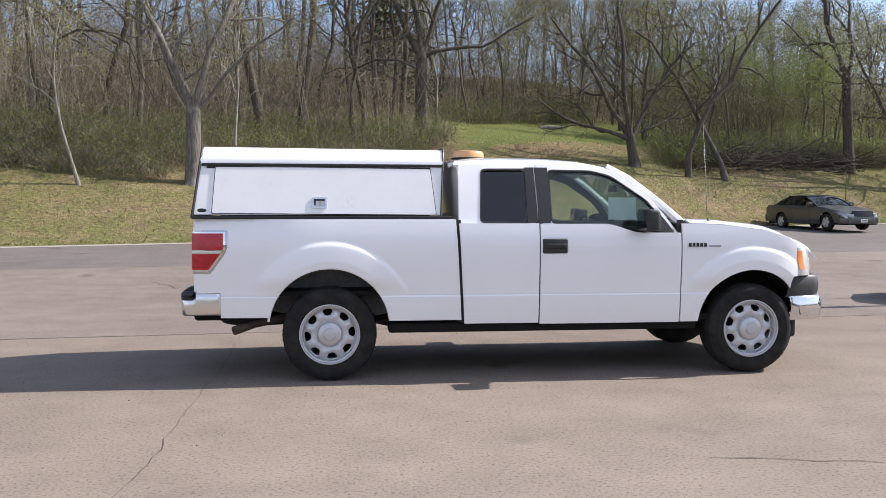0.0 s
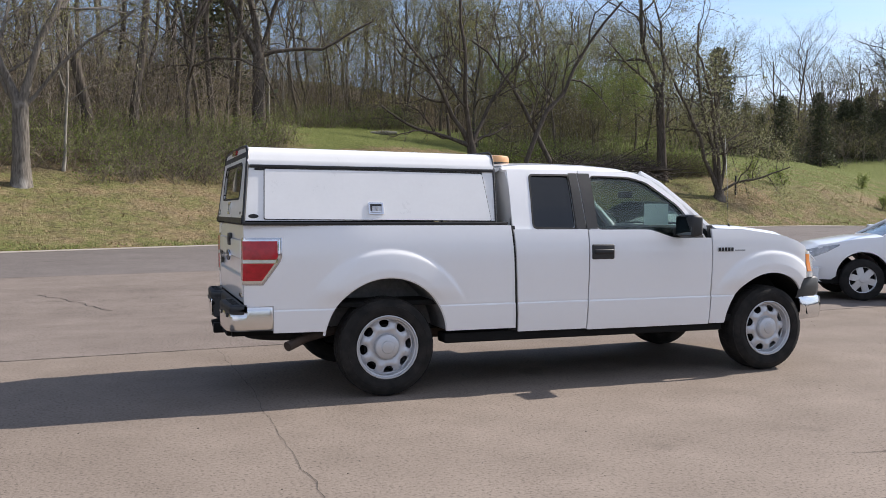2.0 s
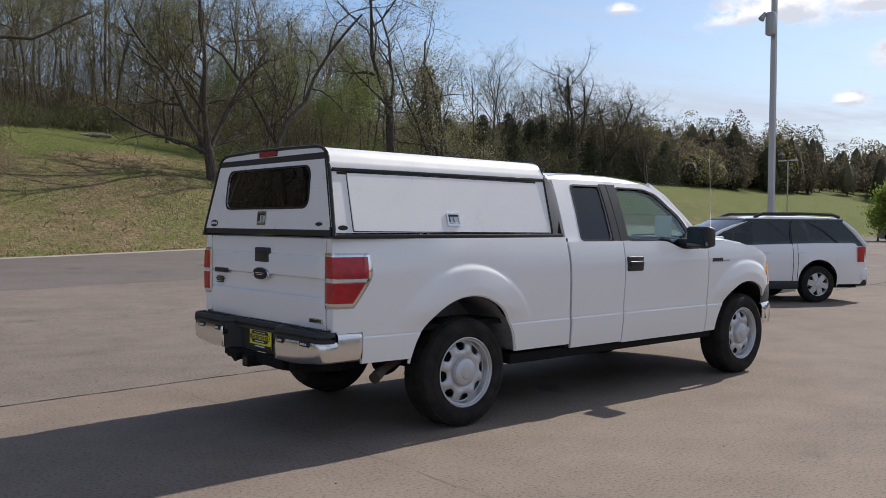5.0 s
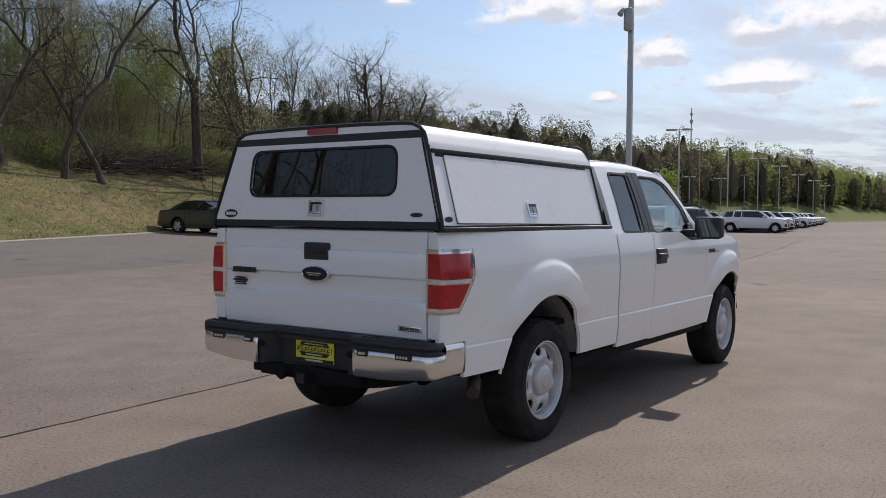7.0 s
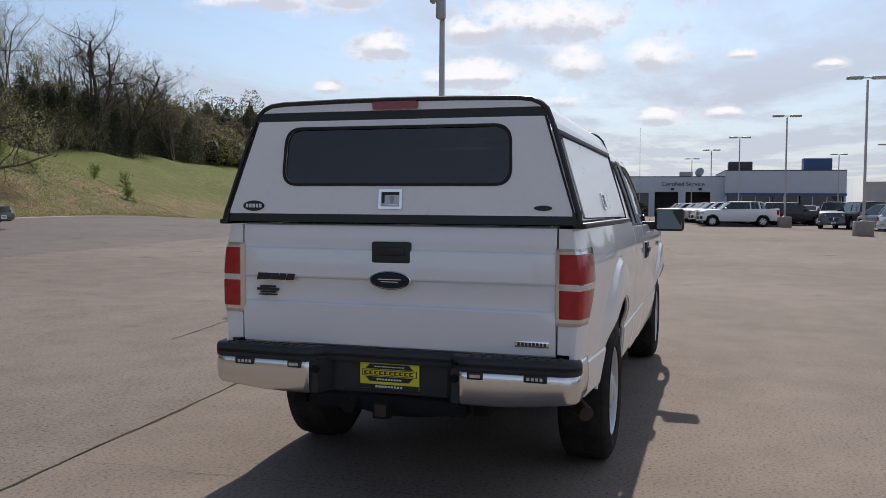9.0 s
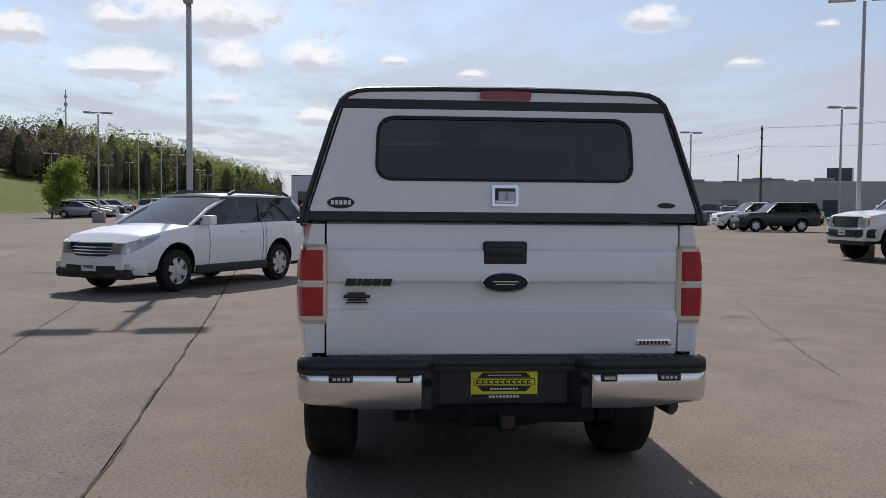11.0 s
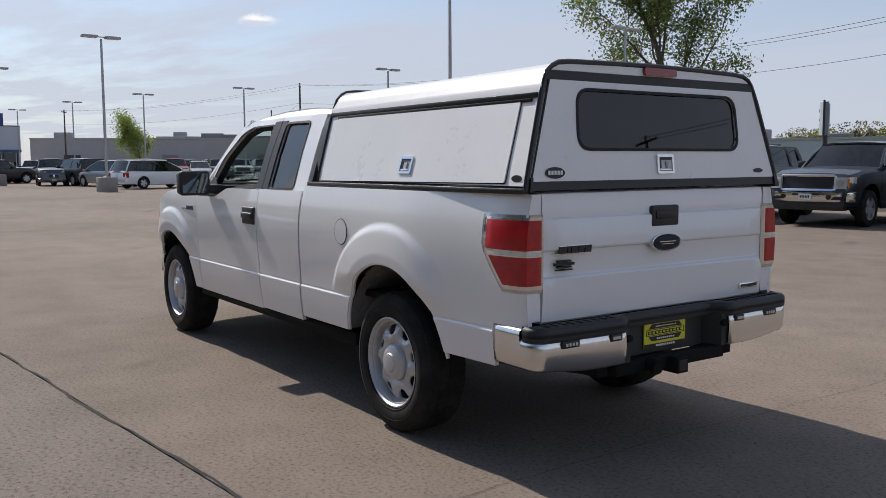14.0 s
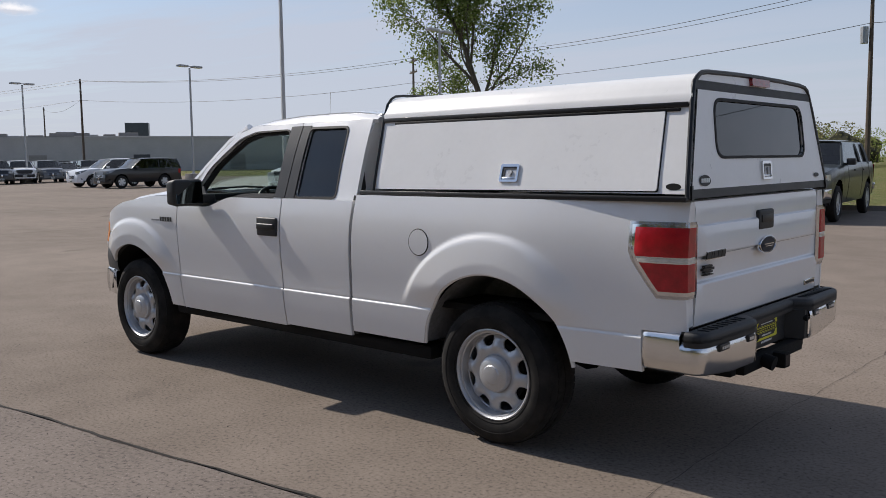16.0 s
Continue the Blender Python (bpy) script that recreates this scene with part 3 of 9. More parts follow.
SIDE_Z, SIDE_Y = smooth_side()
GLASS_SIDE = [(1.22, 0.930), (1.30, 0.918), (1.55, 0.838), (1.75, 0.762), (1.80, 0.735)]


def half_width(x, z):
    """Half the body's width at a place on its side."""
    y = float(np.interp(z, SIDE_Z, SIDE_Y))
    for (cx, cz), top, edge in ((REAR_C, 0.036, 0.705), (FRONT_C, 0.036, 0.670)):
        dx, dz = x - cx, z - cz
        r = math.hypot(dx, dz)
        if r > 1.0:
            continue
        # crisp over the top and the front, fading out towards the back
        back = sstep(-dx, 0.15, 0.55) * (1.0 if cx < 1 else 0.3)
        soft = 0.030 + 0.14 * back
        k = 0.36 * sstep(r, edge + soft * 0.4, edge - soft) + 0.64 * min(1.0, max(0.0, (edge + 0.005 - r) / (edge - 0.545))) ** 1.0
        k = k * sstep(z, 0.690, 0.86)
        y += top * k
    if x > 3.75:
        y -= 0.12 * ((x - 3.75) / 0.5) ** 3
    y -= 0.044 * sstep(-x, 0.10, 1.05)
    if x < -0.90:
        y -= 0.026 * ((-0.90 - x) / 0.18) ** 2
    return y


def side_normal(x, z, side):
    h = 0.006
    gx = (half_width(x + h, z) - half_width(x - h, z)) / (2 * h)
    hz = 0.002 if abs(z - 0.70) < 0.025 else 0.010
    gz = (half_width(x, z + hz) - half_width(x, z - hz)) / (2 * hz)
    return Vector((-gx, side, -gz)).normalized()


def seam_shift(x, z):
    """The joint between cab and bed leans back a little towards the roof."""
    return 0.05 * (1.0 - (z - 0.47) / 0.87) * sstep(abs(x - 1.07), 0.5, 0.0)


ZROWS = sorted([0.36 + 0.015 * i for i in range(22)] + [0.690, 0.694, 0.698, 0.702, 0.706, 0.710, 0.716] + [0.73 + 0.0135 * i for i in range(46)])


def side_panel(x0, x1, lo, hi, side, step=0.014, extra=()):
    """A body panel between x0 and x1 on one side (side: -1 right, 1 left), with a folded edge."""
    n = max(2, int((x1 - x0) / step))
    xs = sorted({x0 + (x1 - x0) * i / n for i in range(n + 1)} | {x for x in extra if x0 < x < x1} | {x0 + 0.004, x1 - 0.004})
    bm = bmesh.new()
    rows = []
    for x in xs:
        a, b = lo(x), hi(x)
        zs = [min(max(z, a), b) for z in ZROWS]
        zs[0], zs[-1] = a, b
        tuck = 0.004 if x in (x0, x1) else 0.0
        rows.append([(x + seam_shift(x, z), side * (half_width(x, z) - tuck), z) for z in zs])
    grid(bm, rows)
    tidy(bm, 0.0004)
    thicken(bm, 0.022, lambda co, d: Vector((co.x, co.y - side * d, co.z)))
    return bm


def panel_part(name, bm, mat, parent, side, label=""):
    """A side panel whose outer face carries the true normals of its curve."""
    ob = part(name, bm, mat, parent, label, 35)
    me = ob.data
    normals = [(0.0, 0.0, 0.0)] * len(me.loops)
    cache = {}
    for f in me.polygons:
        if f.normal.y * side < 0.35:
            continue
        for li in f.loop_indices:
            vi = me.loops[li].vertex_index
            if vi not in cache:
                co = me.vertices[vi].co
                cache[vi] = tuple(side_normal(co.x - seam_shift(co.x, co.z), co.z, side))
            normals[li] = cache[vi]
    me.normals_split_custom_set(normals)
    return ob


def arch(cx, cz, r, base):
    """The lower edge of a panel with a wheel arch in it."""
    def lo(x):
        dx = abs(x - cx)
        return base if dx >= r else max(base, cz + math.sqrt(r * r - dx * dx))
    return lo


def arch_xs(cx, r):
    return [cx + r * math.cos(math.pi * j / 40) * 0.9999 for j in range(41)]


def cab_y(x, z):
    """Half the width of the glass house."""
    y = interp(z, GLASS_SIDE)
    if x > 2.3:
        y -= 0.05 * ((x - 2.3) / 0.7) ** 2
    return y


def upper_piece(loops, side, depth, inset=0.0):
    """A piece of the glass house cut from x, z loops and bent to its slope."""
    bm = poly_fill([dense(l, 0.09) for l in loops])
    for v in bm.verts:
        v.co.y = side * (cab_y(v.co.x, v.co.z) - inset)
    thicken(bm, depth, lambda co, d: Vector((co.x, co.y - side * d, co.z)))
    return bm


def roof_z(x):
    return interp(x, [(1.00, 1.800), (1.08, 1.832), (1.25, 1.853), (1.45, 1.860), (1.85, 1.855), (2.15, 1.835), (2.40, 1.790), (2.52, 1.745)])


def make_wheel():
    """Steel wheel with eight windows, a chrome centre cap and an all-terrain tyre; its outside looks to -y."""
    w = thing("wheel", "steel wheel with an all-terrain tyre", "wheel")
    R, W = 0.388, 0.255
    bm = bmesh.new()
    prof = [(0.232, W * 0.36), (0.242, W * 0.455), (0.262, W * 0.51), (0.300, W * 0.545), (0.340, W * 0.52), (0.364, W * 0.46), (0.380, W * 0.38), (R - 0.004, W * 0.26), (R - 0.003, 0.0)]
    prof = [(r, -h) for r, h in prof] + [(r, h) for r, h in reversed(prof[:-1])]
    lathe(bm, prof, 64)
    tyre = part("tyre", tidy(bm), tyre_rubber, w, "black rubber tyre", 40)
    bm = bmesh.new()
    nb = 58
    for row, (y0, y1, rr) in enumerate(((-0.108, -0.062, R - 0.0035), (-0.056, -0.006, R), (0.006, 0.056, R), (0.062, 0.108, R - 0.0035))):
        for j in range(nb):
            a0 = 2 * math.pi * (j + 0.5 * (row % 2)) / nb
            a1 = a0 + 2 * math.pi / nb * 0.80
            sk = 0.03 if row < 2 else -0.03
            pts = []
            for r in (rr - 0.018, rr):
                for a, y, q in ((a0, y0, 0), (a1, y0, 0), (a1, y1, sk), (a0, y1, sk)):
                    e = 0.006 if abs(y) > 0.10 else 0.0
                    pts.append(bm.verts.new(((r - e) * math.cos(a + q), y, (r - e) * math.sin(a + q))))
            for f in ((4, 5, 6, 7), (0, 1, 5, 4), (1, 2, 6, 5), (2, 3, 7, 6), (3, 0, 4, 7)):
                bm.faces.new([pts[i] for i in f])
    bmesh.ops.recalc_face_normals(bm, faces=bm.faces)
    part("tread_block", bm, tyre_rubber, w, "fine tread blocks", 0)
    for s in (-1, 1):
        bm = bmesh.new()
        tube(bm, [(0.318 * math.cos(a), s * W * 0.533, 0.318 * math.sin(a)) for a in [2 * math.pi * j / 64 for j in range(65)]], 0.0035, 5, False)
        tube(bm, [(0.262 * math.cos(a), s * W * 0.508, 0.262 * math.sin(a)) for a in [2 * math.pi * j / 64 for j in range(65)]], 0.0035, 5, False)
        part("sidewall_ring", bm, tyre_rubber, tyre)
    # rim
    bm = bmesh.new()
    lathe(bm, [(0.214, 0.110), (0.214, -0.060), (0.219, -0.072), (0.221, -0.094), (0.225, -0.104), (0.233, -0.106), (0.236, -0.120), (0.242, -0.126), (0.249, -0.124), (0.252, -0.112), (0.243, -0.102)], 64)
    part("rim", tidy(bm), steel_silver, w, "silver painted steel rim", 40)

    def disc_y(r, a):
        """The disc's dish: a raised ring of broad rounded spokes round a sunken middle."""
        spoke = 0.5 + 0.5 * math.cos(8 * a)
        y = -0.078 - 0.022 * math.exp(-((r - 0.135) / 0.034) ** 2) + 0.014 * sstep(r, 0.185, 0.218)
        return y - 0.013 * spoke * sstep(r, 0.130, 0.160) * (1 - sstep(r, 0.196, 0.216))

    bm = bmesh.new()
    da, r0, r1 = math.pi / 8, 0.090, 0.222
    rc, ha, hr = 0.1810, 0.200, 0.0275
    for k in range(8):
        mid = da + 2 * da * k
        rings = []
        for i in range(6):
            u = (i / 5) ** 1.25
            ring = []
            for j in range(40):
                q = 2 * math.pi * j / 40
                c, sn = math.cos(q), math.sin(q)
                h = (abs(c) ** 2.8 + abs(sn) ** 2.8) ** (-1 / 2.8)
                wide = 1.0 + 0.20 * sn
                px, pz = ha * h * c * wide, rc + hr * h * sn
                g = min(1 / max(abs(c), 1e-6), 1 / max(abs(sn), 1e-6))
                bx, bz = da * c * g, (r0 + r1) / 2 + (r1 - r0) / 2 * sn * g
                a, r = mid + px + (bx - px) * u, pz + (bz - pz) * u
                y = disc_y(r, a) + 0.007 * (1 - u) ** 3
                ring.append(bm.verts.new((r * math.cos(a), y, r * math.sin(a))))
            rings.append(ring)
        for a, b in zip(rings, rings[1:]):
            for j in range(40):
                bm.faces.new((a[j], a[(j + 1) % 40], b[(j + 1) % 40], b[j]))
    tidy(bm, 0.0008)
    thicken(bm, 0.010, lambda co, d: co + Vector((0, d, 0)))
    part("wheel_disc", bm, steel_silver, w, "pressed steel disc with eight windows", 50)
    bm = bmesh.new()
    lathe(bm, [(0.0001, -0.138), (0.034, -0.138), (0.048, -0.135), (0.053, -0.129), (0.060, -0.128), (0.080, -0.124), (0.093, -0.116), (0.099, -0.104), (0.101, -0.092), (0.101, -0.070)], 40)
    part("hub_cap", tidy(bm), steel_silver, w, "silver centre cap", 30)
    bm = bmesh.new()
    lathe(bm, [(0.0001, -0.062), (0.170, -0.060), (0.172, -0.045), (0.0001, -0.044)], 32)
    lathe(bm, [(0.218, -0.03), (0.218, 0.10), (0.0001, 0.10)], 32)
    part("brake_disc", tidy(bm), under_black, w, "dark brake disc", 30)
    return w


TRUCK = thing("pickup_truck", "white extended-cab pickup with steel wheels and a white topper", "pickup truck")


def x_back(cx, a):
    return cx < 1.0 and math.cos(a) < 0


def build_body():
    T = TRUCK
    for s in (-1, 1):
        lo0 = arch(REAR_C[0], REAR_C[1], 0.497, 0.495)
        lo = lambda x: max(lo0(x), 0.735 * (x < -0.862), 0.53 if x < -0.40 else 0)
        bed = panel_part("bed_side", side_panel(-1.075, 1.058, lo, lambda x: 1.335, s, extra=arch_xs(REAR_C[0], 0.497) + [-0.8625, -0.8615]), white_paint, T, s)
        bm = bmesh.new()
        # rolled lip of the arch
        pts = [(REAR_C[0] + 0.499 * math.cos(a), s * (half_width(REAR_C[0] + 0.5 * math.cos(a), REAR_C[1] + 0.5 * math.sin(a)) - 0.016), REAR_C[1] + 0.499 * math.sin(a)) for a in [radians(6.5) + radians(167) * j / 48 for j in range(49)]]
        tube(bm, pts, 0.011, 6)
        part("arch_lip", bm, white_paint, bed)
        panel_part("rear_door", side_panel(1.082, 1.762, lambda x: 0.462, lambda x: 1.300, s), white_paint, T, s)
        panel_part("front_door", side_panel(1.772, 2.995, lambda x: 0.452, lambda x: 1.296 - 0.075 * sstep(x, 2.32, 2.66), s), white_paint, T, s)
        lo = arch(FRONT_C[0], FRONT_C[1], 0.470, 0.455)
        hi = lambda x: interp(x, [(3.0, 1.300), (3.4, 1.285), (3.8, 1.230), (3.95, 1.18), (4.045, 1.13), (4.056, 1.10), (4.09, 1.09)])
        panel_part("fender", side_panel(3.005, 4.05, lambda x: max(lo(x), 0.84 * sstep(x, 3.985, 3.995)), hi, s, extra=arch_xs(FRONT_C[0], 0.470)), white_paint, T, s)
        # wheel wells
        for (cx, cz), r, nm in ((REAR_C, 0.50, "wheel_well"), (FRONT_C, 0.475, "wheel_well")):
            bm = bmesh.new()
            rows = []
            for j in range(25):
                a = radians(-12) + radians(204) * j / 24
                x, z = cx + r * math.cos(a), max(0.54 if x_back(cx, a) else 0.50, cz + r * math.sin(a))
                rows.append([(x, s * y, z) for y in (0.925, 0.80, 0.52)])
            rows2 = [[(cx + (x - cx) * k, s * 0.52, cz + (z - cz) * k) for (x, _, z) in [row[-1] for row in rows]] for k in (1.0, 0.02)]
            grid(bm, rows)
            grid(bm, rows2)
            part(nm, tidy(bm), well_grey if (cx, cz) == REAR_C else under_black, T, "dark wheel well", 40)
        # dark strips behind the door gaps, put in for the shade inside them
        for x0 in (1.07, 1.766, 3.0):
            bm = bmesh.new()
            zs = [0.47 + 0.86 * j / 14 for j in range(15)]
            rows = [[(x0 + e + seam_shift(x0, z), s * (half_width(x0, z) - 0.024), z) for z in zs] for e in (-0.03, 0.03)]
            grid(bm, rows)
            part("gap_seal", bm, rubber_seal, T, "", 0)
        # rocker
        bm = bmesh.new()
        box(bm, 0.50, 3.17, s * 0.80 - 0.09, s * 0.80 + 0.09, 0.385, 0.47, 0.02)
        part("rocker_panel", bm, under_black, T, "black rocker below the doors")
        # door handles
        dy = s * half_width(1.9, 1.11)
        bm = bmesh.new()
        box(bm, 1.788, 2.000, dy - 0.014, dy + 0.014, 1.048, 1.172, 0.012, 3)
        cup = part("door_handle", bm, black_plastic, T, "black plastic door handle")
        bm = bmesh.new()
        box(bm, 1.802, 1.986, dy + s * 0.016 - 0.012, dy + s * 0.016 + 0.012, 1.090, 1.132, 0.010, 3)
        part("grip", bm, black_trim, cup)
        # glass house: rear door frame, pillars, front door frame
        qw = rounded([(1.275, 1.318), (1.665, 1.312), (1.665, 1.752), (1.300, 1.748)], 0.035)
        part("window_frame", upper_piece([rounded([(1.082, 1.298), (1.762, 1.298), (1.762, 1.800), (1.100, 1.800)], 0.015, 2), qw], s, 0.03), white_paint, T, "white rear door frame")
        part("window_seal", upper_piece([rounded([(1.262, 1.302), (1.700, 1.298), (1.700, 1.766), (1.288, 1.763)], 0.045), qw], s, 0.012, -0.004), rubber_seal, T, "black window seal")
        part("door_window", upper_piece([rounded([(1.27, 1.31), (1.67, 1.308), (1.67, 1.757), (1.295, 1.753)], 0.03)], s, 0.005, 0.014), privacy_glass, T, "dark tinted rear side window")
        part("pillar_trim", upper_piece([[(1.668, 1.303), (1.758, 1.303), (1.745, 1.775), (1.668, 1.775)]], s, 0.01, -0.007), black_trim, T, "black pillar trim")
        part("pillar_trim", upper_piece([[(1.766, 1.303), (1.868, 1.303), (1.868, 1.775), (1.753, 1.775)]], s, 0.01, -0.007), black_trim, T, "black pillar trim")
        fw = rounded([(1.872, 1.305), (2.28, 1.300), (2.60, 1.238), (2.955, 1.226), (2.72, 1.500), (2.42, 1.700), (2.25, 1.742), (1.872, 1.748)], 0.045)
        outer = [(1.770, 1.296), (2.32, 1.292), (2.64, 1.222), (2.996, 1.215), (2.78, 1.500), (2.47, 1.735), (2.30, 1.790), (1.770, 1.800)]
        part("window_frame", upper_piece([outer, fw], s, 0.03), white_paint, T, "white front door frame")
        fw2 = [(x + (2.3 - x) * -0.012, z + (1.5 - z) * -0.045) for x, z in fw]
        part("window_seal", upper_piece([fw2, fw], s, 0.012, -0.004), rubber_seal, T, "black window seal")
        inner_hole = [(x + (2.3 - x) * 0.045, z + (1.5 - z) * 0.10) for x, z in fw]
        part("inner_frame", upper_piece([[(x, z) for x, z in outer], inner_hole], s, 0.05, 0.034), dash_plastic, T, "dark inner door frame")
        part("inner_frame", upper_piece([[(1.10, 1.296), (1.762, 1.296), (1.762, 1.795), (1.11, 1.795)], [(x + (1.47 - x) * 0.07, z + (1.53 - z) * 0.07) for x, z in qw]], s, 0.05, 0.034), dash_plastic, T, "dark inner door frame")
        if s < 0:
          part("door_window", upper_piece([[(x + (2.3 - x) * 0.0, z) for x, z in rounded([(1.868, 1.30), (2.28, 1.295), (2.60, 1.233), (2.965, 1.221), (2.73, 1.505), (2.43, 1.705), (2.25, 1.747), (1.868, 1.753)], 0.04)]], s, 0.005, 0.014), clear_glass, T, "clear front side window")
        bm = upper_piece([[(2.62, 1.238), (2.955, 1.228), (2.84, 1.375), (2.745, 1.36)]], s, 0.012, -0.009)
        part("mirror_sail", bm, black_plastic, T, "black plastic mirror mount")
        build_mirror(s)
        # roof rail between the frames and the roof
        bm = bmesh.new()
        rows = []
        for x in [1.06 + 1.44 * j / 20 for j in range(21)]:
            rz = roof_z(x)
            zb = min(1.795, rz - 0.01) if x < 2.3 else 1.790 - 0.9 * (x - 2.30) ** 1.3
            rows.append([(x, s * (cab_y(x, zb) - 0.001), zb), (x, s * (cab_y(x, zb) - 0.022), zb + 0.5 * (rz - 0.004 - zb)), (x, s * 0.665, rz - 0.006)])
        grid(bm, rows)
        thicken(bm, 0.02, lambda co, d: co - Vector((0, s * d * 0.5, d)))
        part("roof_rail", bm, white_paint, T, "white roof edge", 60)
        # windscreen pillar
        bm = bmesh.new()
        tube(bm, [(2.40, s * 0.705, 1.782), (2.58, s * 0.735, 1.685), (2.82, s * 0.782, 1.500), (3.04, s * 0.835, 1.298)], [0.034, 0.036, 0.036, 0.042], 8)
        part("screen_pillar", bm, white_paint, T, "white windscreen pillar")
    # roof
    bm = bmesh.new()
    rows = []
    for x in [1.02 + 1.47 * j / 24 for j in range(25)]:
        rows.append([(x, y, roof_z(x) + 0.030 * (1 - (abs(y) / 0.68) ** 2.2) - 0.006) for y in [-0.68 + 1.36 * i / 20 for i in range(21)]])
    grid(bm, rows)
    thicken(bm, 0.03, lambda co, d: co - Vector((0, 0, d)))
    part("roof", bm, white_paint, TRUCK, "white cab roof", 50)
    # cab back wall and rear glass
    bm = bmesh.new()
    rows = []
    for z in (0.62, 1.0, 1.25, 1.32, 1.45, 1.60, 1.72, 1.80, 1.83):
        w = interp(z, [(0.62, 0.90), (1.25, 0.92), (1.32, 0.91), (1.75, 0.755), (1.83, 0.69)])
        xx = interp(z, [(0.62, 1.075), (1.30, 1.078), (1.80, 1.035), (1.83, 1.02)])
        rows.append([(xx + 0.05 * (abs(y) / w) ** 6 * (z > 1.3), y, z) for y in [w * (-1 + i / 8) for i in range(17)]])
    grid(bm, rows)
    thicken(bm, 0.02, lambda co, d: co + Vector((d, 0, 0)))
    part("cab_back", bm, white_paint, TRUCK, "white cab back wall", 50)
    # windscreen
    bm = bmesh.new()
    rows = []
    for i in range(9):
        u = i / 8
        x, z, w = 2.45 + 0.66 * u, 1.775 - 0.470 * u - 0.02 * math.sin(math.pi * u), 0.68 + 0.13 * u
        rows.append([(x + 0.12 * (1 - (y / w) ** 2) * (0.4 + 0.6 * u), y, z + 0.018 * (1 - (y / w) ** 2)) for y in [w * (-1 + j / 8) for j in range(17)]])
    grid(bm, rows)
    thicken(bm, 0.006, lambda co, d: co - Vector((d * 0.5, 0, d * 0.8)))
    part("windscreen", bm, clear_glass, TRUCK, "clear windscreen", 60)
    # hood, cowl
    bm = bmesh.new()
    rows = []
    for x in [3.10 + 1.22 * j / 24 for j in range(25)]:
        w = 0.880 - 0.10 * sstep(x, 3.8, 4.32)
        ez = interp(x, [(3.0, 1.306), (3.4, 1.292), (3.8, 1.240), (3.95, 1.190), (4.10, 1.115), (4.25, 1.06), (4.32, 1.0)])
        cz = interp(x, [(3.0, 1.325), (3.4, 1.318), (3.8, 1.285), (4.0, 1.245), (4.2, 1.19), (4.28, 1.15), (4.32, 1.06)])
        row = []
        for i in range(25):
            y = w * (-1 + i / 12)
            q = abs(y) / w
            ridge = 0.022 * sstep(q, 0.52, 0.62) * (1 - sstep(q, 0.90, 1.0))
            row.append((x, y, ez + (cz - ez) * (1 - q ** 2.4) + ridge))
        rows.append(row)
    grid(bm, rows)
    thicken(bm, 0.02, lambda co, d: co - Vector((0, 0, d)))
    part("hood", bm, white_paint, TRUCK, "white hood", 50)
    part("cowl", boxes((2.98, 3.12, -0.86, 0.86, 1.24, 1.300), bevel=0.012), black_plastic, TRUCK, "black plastic cowl")
    for y0, y1 in ((-0.62, -0.05), (0.02, 0.60)):
        bm = bmesh.new()
        tube(bm, [(3.06, y0, 1.325), (3.03, (y0 + y1) / 2, 1.345), (3.07, y1, 1.335)], 0.009, 6)
        part("wiper", bm, black_trim, TRUCK, "black wiper")
    bm = bmesh.new()
    tube(bm, [(3.30, -0.80, 1.300), (3.30, -0.80, 1.325), (3.29, -0.80, 1.345)], [0.022, 0.012, 0.003], 8)
    part("antenna_base", bm, black_trim, TRUCK, "short black antenna base")
    bm = bmesh.new()
    tube(bm, [(3.29, -0.80, 1.34), (3.27, -0.80, 1.75), (3.24, -0.80, 2.16)], [0.0022, 0.0020, 0.0016], 5)
    part("antenna", bm, chrome, TRUCK, "thin steel whip antenna")
    # front end
    bm = bmesh.new()
    rows = []
    for z in (0.84, 0.92, 1.00, 1.05, 1.085):
        rows.append([(4.37 - 0.10 * (abs(y) / 0.62) ** 2.5 - 0.10 * max(0, z - 1.0), y, z) for y in [0.60 * (-1 + i / 8) for i in range(17)]])
    grid(bm, rows)
    thicken(bm, 0.03, lambda co, d: co - Vector((d, 0, 0)))
    gr = part("grille", bm, black_trim, TRUCK, "black grille with chrome bars", 40)
    for z in (0.88, 0.96, 1.04):
        bm = bmesh.new()
        tube(bm, [(4.39 - 0.10 * (abs(y) / 0.62) ** 2.5 - 0.10 * max(0, z - 1.0), y, z) for y in [0.58 * (-1 + i / 6) for i in range(13)]], 0.016, 6)
        part("grille_bar", bm, chrome, gr, "chrome grille bar")
    for s in (-1, 1):
        bm = bmesh.new()
        rows = []
        for z, x0, x1 in ((0.845, 4.075, 4.33), (0.93, 4.062, 4.34), (1.00, 4.055, 4.33), (1.06, 4.045, 4.30), (1.085, 4.040, 4.27)):
            rows.append([(x0 + (x1 - x0) * q, s * (half_width(x0, z) - 0.004 - (half_width(x0, z) - 0.62) * q ** 2.2), z) for q in (0, 0.25, 0.5, 0.75, 1.0)])
        grid(bm, rows)
        thicken(bm, 0.05, lambda co, d: co - Vector((d, s * d * 0.4, 0)))
        hl = part("headlight", bm, clear_lens, TRUCK, "clear headlight", 50)
        bm = bmesh.new()
        rows = [[(x0 + 0.075 * q, s * (half_width(x0, z) + 0.001 - 0.030 * q ** 2), z) for q in (0, 0.5, 1.0)] for z, x0 in ((0.90, 4.070), (1.0, 4.058), (1.06, 4.048))]
        grid(bm, rows)
